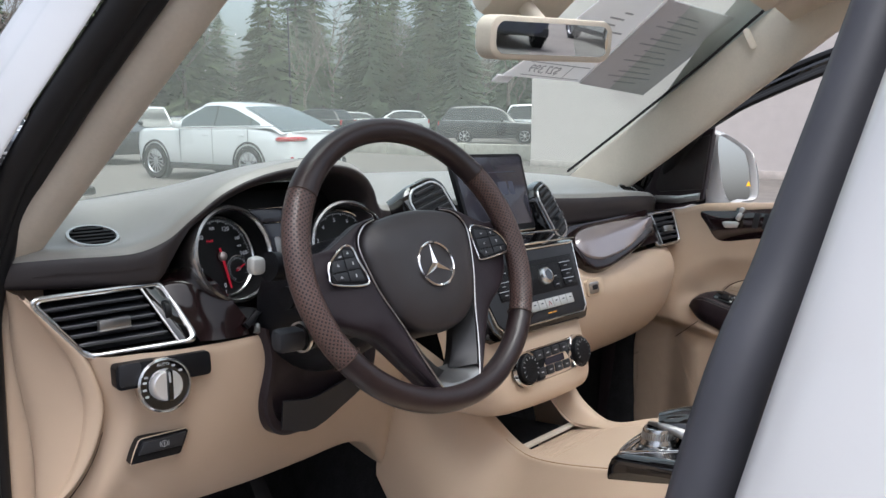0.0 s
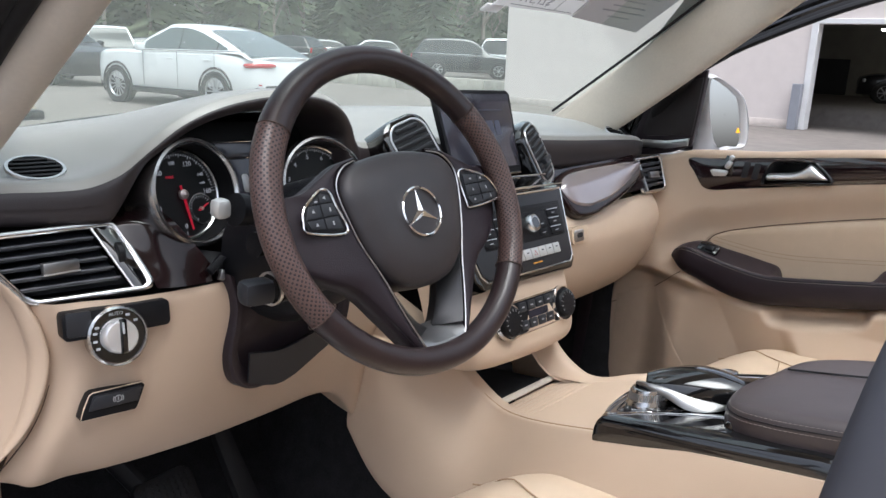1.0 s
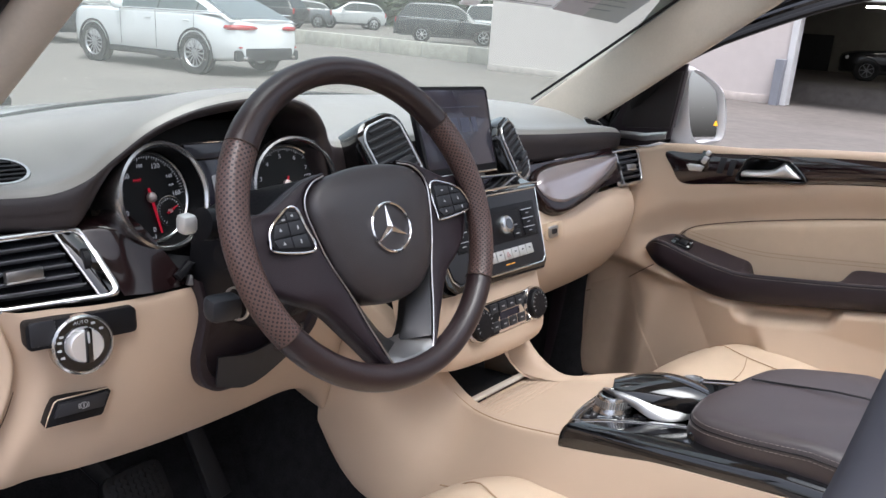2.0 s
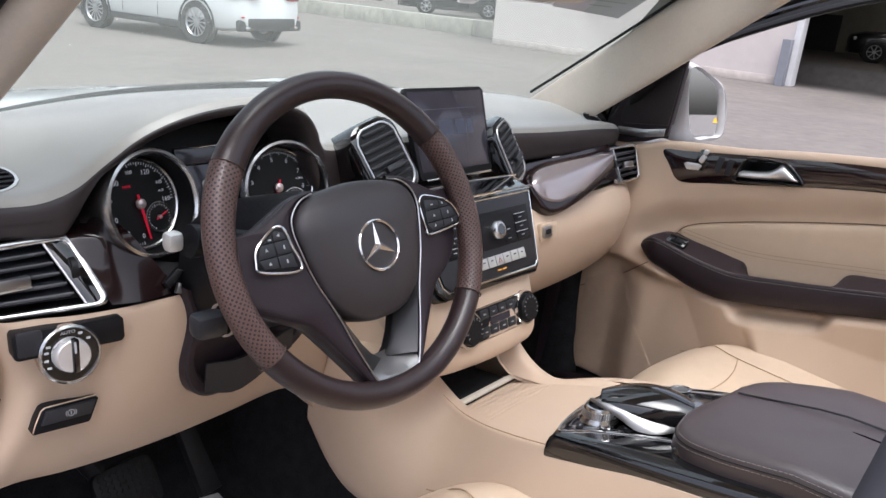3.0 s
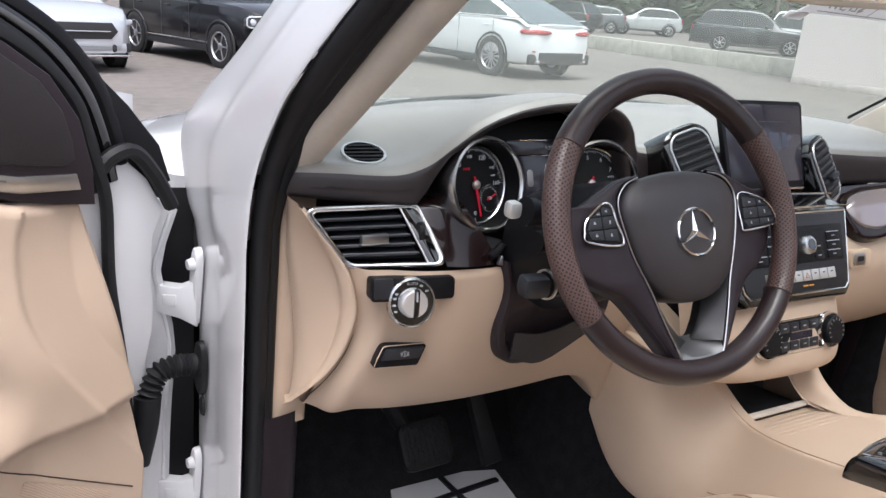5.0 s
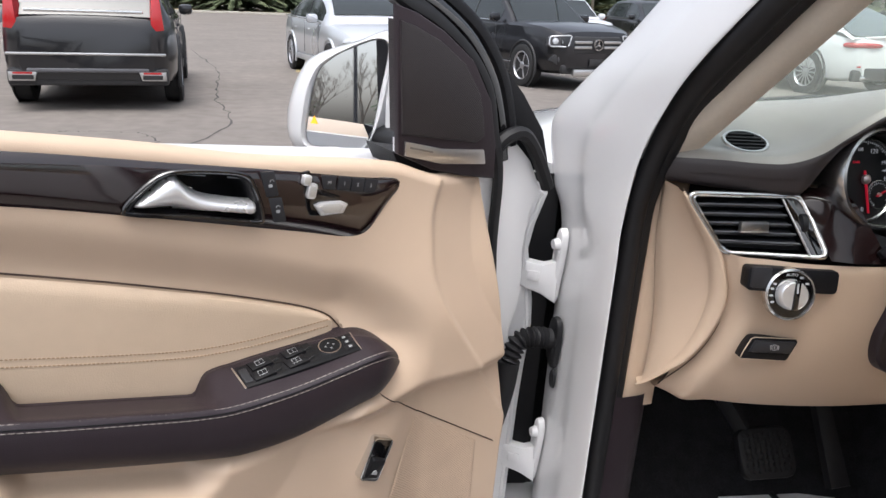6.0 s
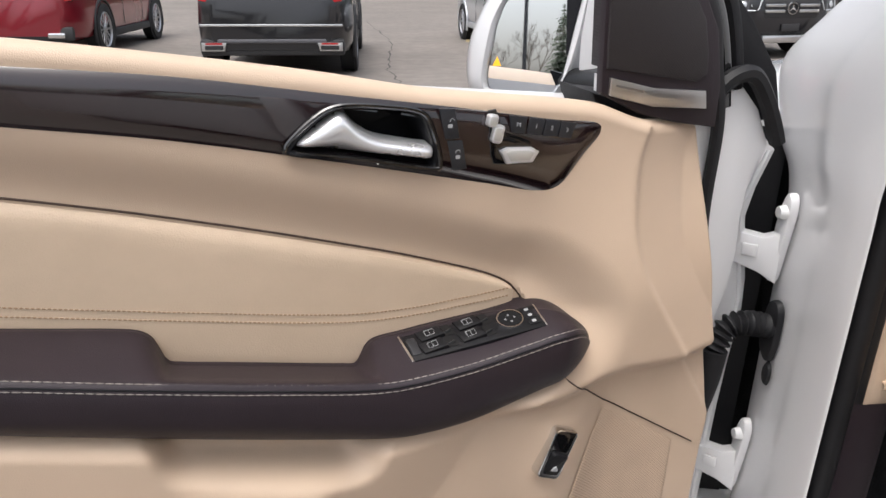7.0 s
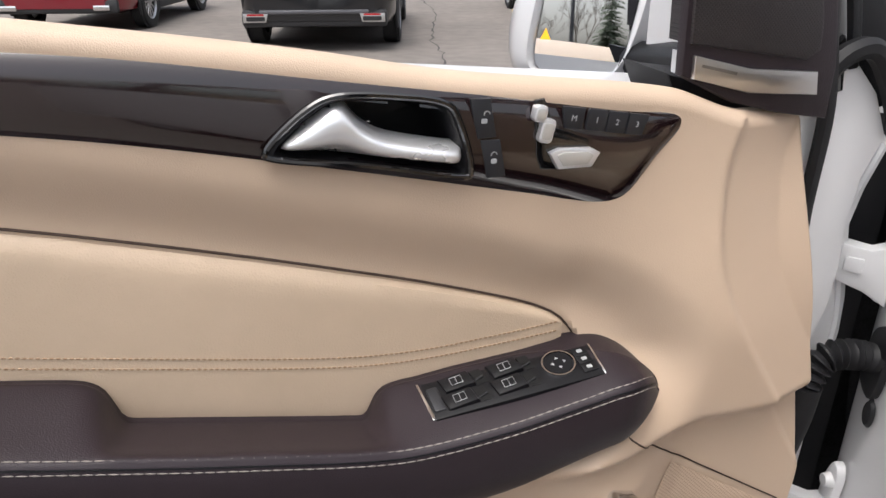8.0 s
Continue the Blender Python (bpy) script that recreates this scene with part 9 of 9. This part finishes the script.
for nm, lab, L_, W_, H_, col, (x, y), turn, kd in FAR:
    c, h, hw = vehicle(nm, lab, L_, W_, H_, 2.85, paint(nm + "_paint", col), suv_roof(H_, L_ / 2), (1.04, 1.08), 1.02, 0.84, 1.02, 1.0, -1.7, spokes=7)
    for s in (-1, 1):
        part("tail_lamp", rbox(0.16, 0.08, 0.28, 0.03, pose(s * 0.76, -h + 0.10, 0.92)), RED_LAMP, c)
        part("headlamp", rbox(0.32, 0.14, 0.14, 0.04, pose(s * 0.66, h - 0.16, 0.78, 0, 0, -s * 20)), CLEAR_LAMP, c)
    part("grille", rbox(0.9, 0.06, 0.24, 0.03, pose(0, h - 0.02, 0.66)), CLADDING, c)
    place(c, x, y, turn, ground_z(x, y))

# ---- trees, lamp posts ----
BARK = mat("grey_bark", (0.10, 0.085, 0.07), 0.95, vary=0.3, scale=12, bump=0.8, bump_scale=30)
# Both needle greens are lightened to hold the haze over far trees.
NEEDLE = [mat("haze_paled_needles", (0.086, 0.106, 0.054), 0.95, vary=0.22, scale=2), mat("haze_paled_blue_needles", (0.088, 0.114, 0.068), 0.95, vary=0.22, scale=2)]
TWIG = mat("bare_twigs", (0.20, 0.175, 0.15), 0.95, vary=0.25)


def conifer(seed, H):
    r = random.Random(seed)
    verts, faces = [], []
    lay = int(H * 4.2)
    for i in range(lay):
        t = (i + r.random() * 0.8) / lay
        z = H * (0.05 + 0.95 * t)
        reach = ((H * 0.22) * (1 - t) ** 0.8 + 0.15) * r.uniform(0.75, 1.15)
        for k in range(int(10 + 20 * (1 - t))):
            a = r.random() * 6.283
            L = reach * r.uniform(0.45, 1.15) * (1 + 0.18 * math.sin(3 * a + seed + 5 * t))
            d = Vector((math.cos(a), math.sin(a), 0))
            s = Vector((-d.y, d.x, 0))
            w = 0.075 * L + 0.045
            sag = -0.22 * L * r.uniform(0.5, 1.4)
            for m_ in range(4):
                f0, f1 = 0.12 + 0.22 * m_, 0.36 + 0.22 * m_
                b = len(verts)
                j = r.uniform(-0.12, 0.12)
                verts += [d * L * f0 + s * w * 0.5 + V(0, 0, z + sag * f0), d * L * f0 - s * w * 0.5 + V(0, 0, z + sag * f0 + j), d * L * f1 - s * w * r.uniform(0.2, 1.1) + V(0, 0, z + sag * f1 - 0.12), d * L * f1 + s * w * r.uniform(0.2, 1.1) + V(0, 0, z + sag * f1 - 0.06)]
                faces.append((b, b + 1, b + 2, b + 3))
    me = bpy.data.meshes.new("crown")
    me.from_pydata([tuple(v) for v in verts], [], faces)
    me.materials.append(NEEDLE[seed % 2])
    tree = thing("conifer", "tall dark green conifer with drooping branches", "tree", (0, 0, 0), "trees round the car park")
    crown = new("crown", me)
    crown.parent = tree
    part("trunk", tube([V(0, 0, -0.5), V(0, 0, H * 0.5), V(0, 0, H * 0.97)], lambda t: 0.20 * (1 - t) + 0.02, 8), BARK, tree)
    return tree


def bare_tree(seed, H):
    r = random.Random(seed)
    tree = thing("bare_tree", "leafless tree with fine grey-brown twigs", "tree", (0, 0, 0), "trees round the car park")
    rows_v, rows_f = [], []

    def limb(p, d, L, rad, depth):
        q = p + d * L
        s = d.orthogonal().normalized()
        u = d.cross(s)
        b = len(rows_v)
        for pt, rr in ((p, rad), (q, rad * 0.6)):
            rows_v.extend([pt + s * rr, pt + u * rr, pt - s * rr, pt - u * rr])
        for j in range(4):
            rows_f.append((b + j, b + (j + 1) % 4, b + 4 + (j + 1) % 4, b + 4 + j))
        if depth == 0:
            return
        for _ in range(3 if depth > 1 else 8):
            nd = (d + Vector((r.uniform(-0.8, 0.8), r.uniform(-0.8, 0.8), r.uniform(-0.1, 0.6)))).normalized()
            limb(p + d * L * r.uniform(0.55, 1.0), nd, L * r.uniform(0.5, 0.75), rad * 0.5, depth - 1)

    limb(V(0, 0, -0.3), V(0, 0, 1), H * 0.30, 0.20, 5)
    me = bpy.data.meshes.new("branches")
    me.from_pydata([tuple(v) for v in rows_v], [], rows_f)
    me.materials.append(TWIG)
    br = new("branches", me)
    br.parent = tree
    return tree


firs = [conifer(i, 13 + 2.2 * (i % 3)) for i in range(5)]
bares = [bare_tree(20 + i, 13) for i in range(3)]
spots = random.Random(11)
used = 0


def put_tree(kind, x, y, size):
    """The first of a kind is moved to its place, the next ones are copies."""
    src = kind[spots.randrange(len(kind))]
    m = pose(x, y, 0, 0, 0, spots.uniform(0, 360)) @ Matrix.Diagonal((size, size, size * spots.uniform(0.9, 1.2), 1))
    if not src.get("set"):
        src.matrix_basis = m
        src["set"] = 1
    else:
        t = copy_thing(src, pose(0, 0, 0))
        t.matrix_basis = m


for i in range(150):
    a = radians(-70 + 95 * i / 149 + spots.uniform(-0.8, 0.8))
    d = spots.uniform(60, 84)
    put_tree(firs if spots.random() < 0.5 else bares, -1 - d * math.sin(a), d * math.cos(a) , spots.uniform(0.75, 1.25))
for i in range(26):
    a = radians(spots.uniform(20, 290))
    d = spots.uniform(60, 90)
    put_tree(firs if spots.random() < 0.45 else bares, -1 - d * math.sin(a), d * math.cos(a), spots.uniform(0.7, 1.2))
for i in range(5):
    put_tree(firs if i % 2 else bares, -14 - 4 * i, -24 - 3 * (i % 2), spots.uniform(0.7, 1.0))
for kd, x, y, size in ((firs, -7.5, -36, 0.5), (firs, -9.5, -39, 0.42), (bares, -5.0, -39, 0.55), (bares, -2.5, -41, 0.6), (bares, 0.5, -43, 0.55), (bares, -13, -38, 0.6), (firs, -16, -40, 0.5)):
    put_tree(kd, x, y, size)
for src in firs + bares:
    if not src.get("set"):
        src.matrix_basis = pose(spots.uniform(-90, -70), spots.uniform(-60, 0), 0)
    if "set" in src:
        del src["set"]


def lamp_post(x, y, H):
    p = thing("street_lamp", "tall slim grey car park lamp post", "street lamp", (0, 0, 0), "lamp posts")
    part("base", lathe([(0, 0.7), (0.25, 0.7), (0.28, 0.6), (0.28, -0.6)], 20), CONCRETE, p)
    part("pole", tube([V(0, 0, 0.6), V(0, 0, H)], lambda t: 0.075 - 0.03 * t, 10), STEEL_DARK, p)
    part("lamp_head", rbox(0.9, 0.32, 0.14, 0.04, pose(0.4, 0, H)), STEEL_DARK, p)
    p.matrix_basis = pose(x, y, ground_z(x, y), 0, 0, 30)


for x, y, H in ((34, 47.5, 9), (6.5, -34, 9), (10, -52, 9), (14, -70, 9), (-2.2, -24, 9), (-30, 30, 9)):
    lamp_post(x, y, H)
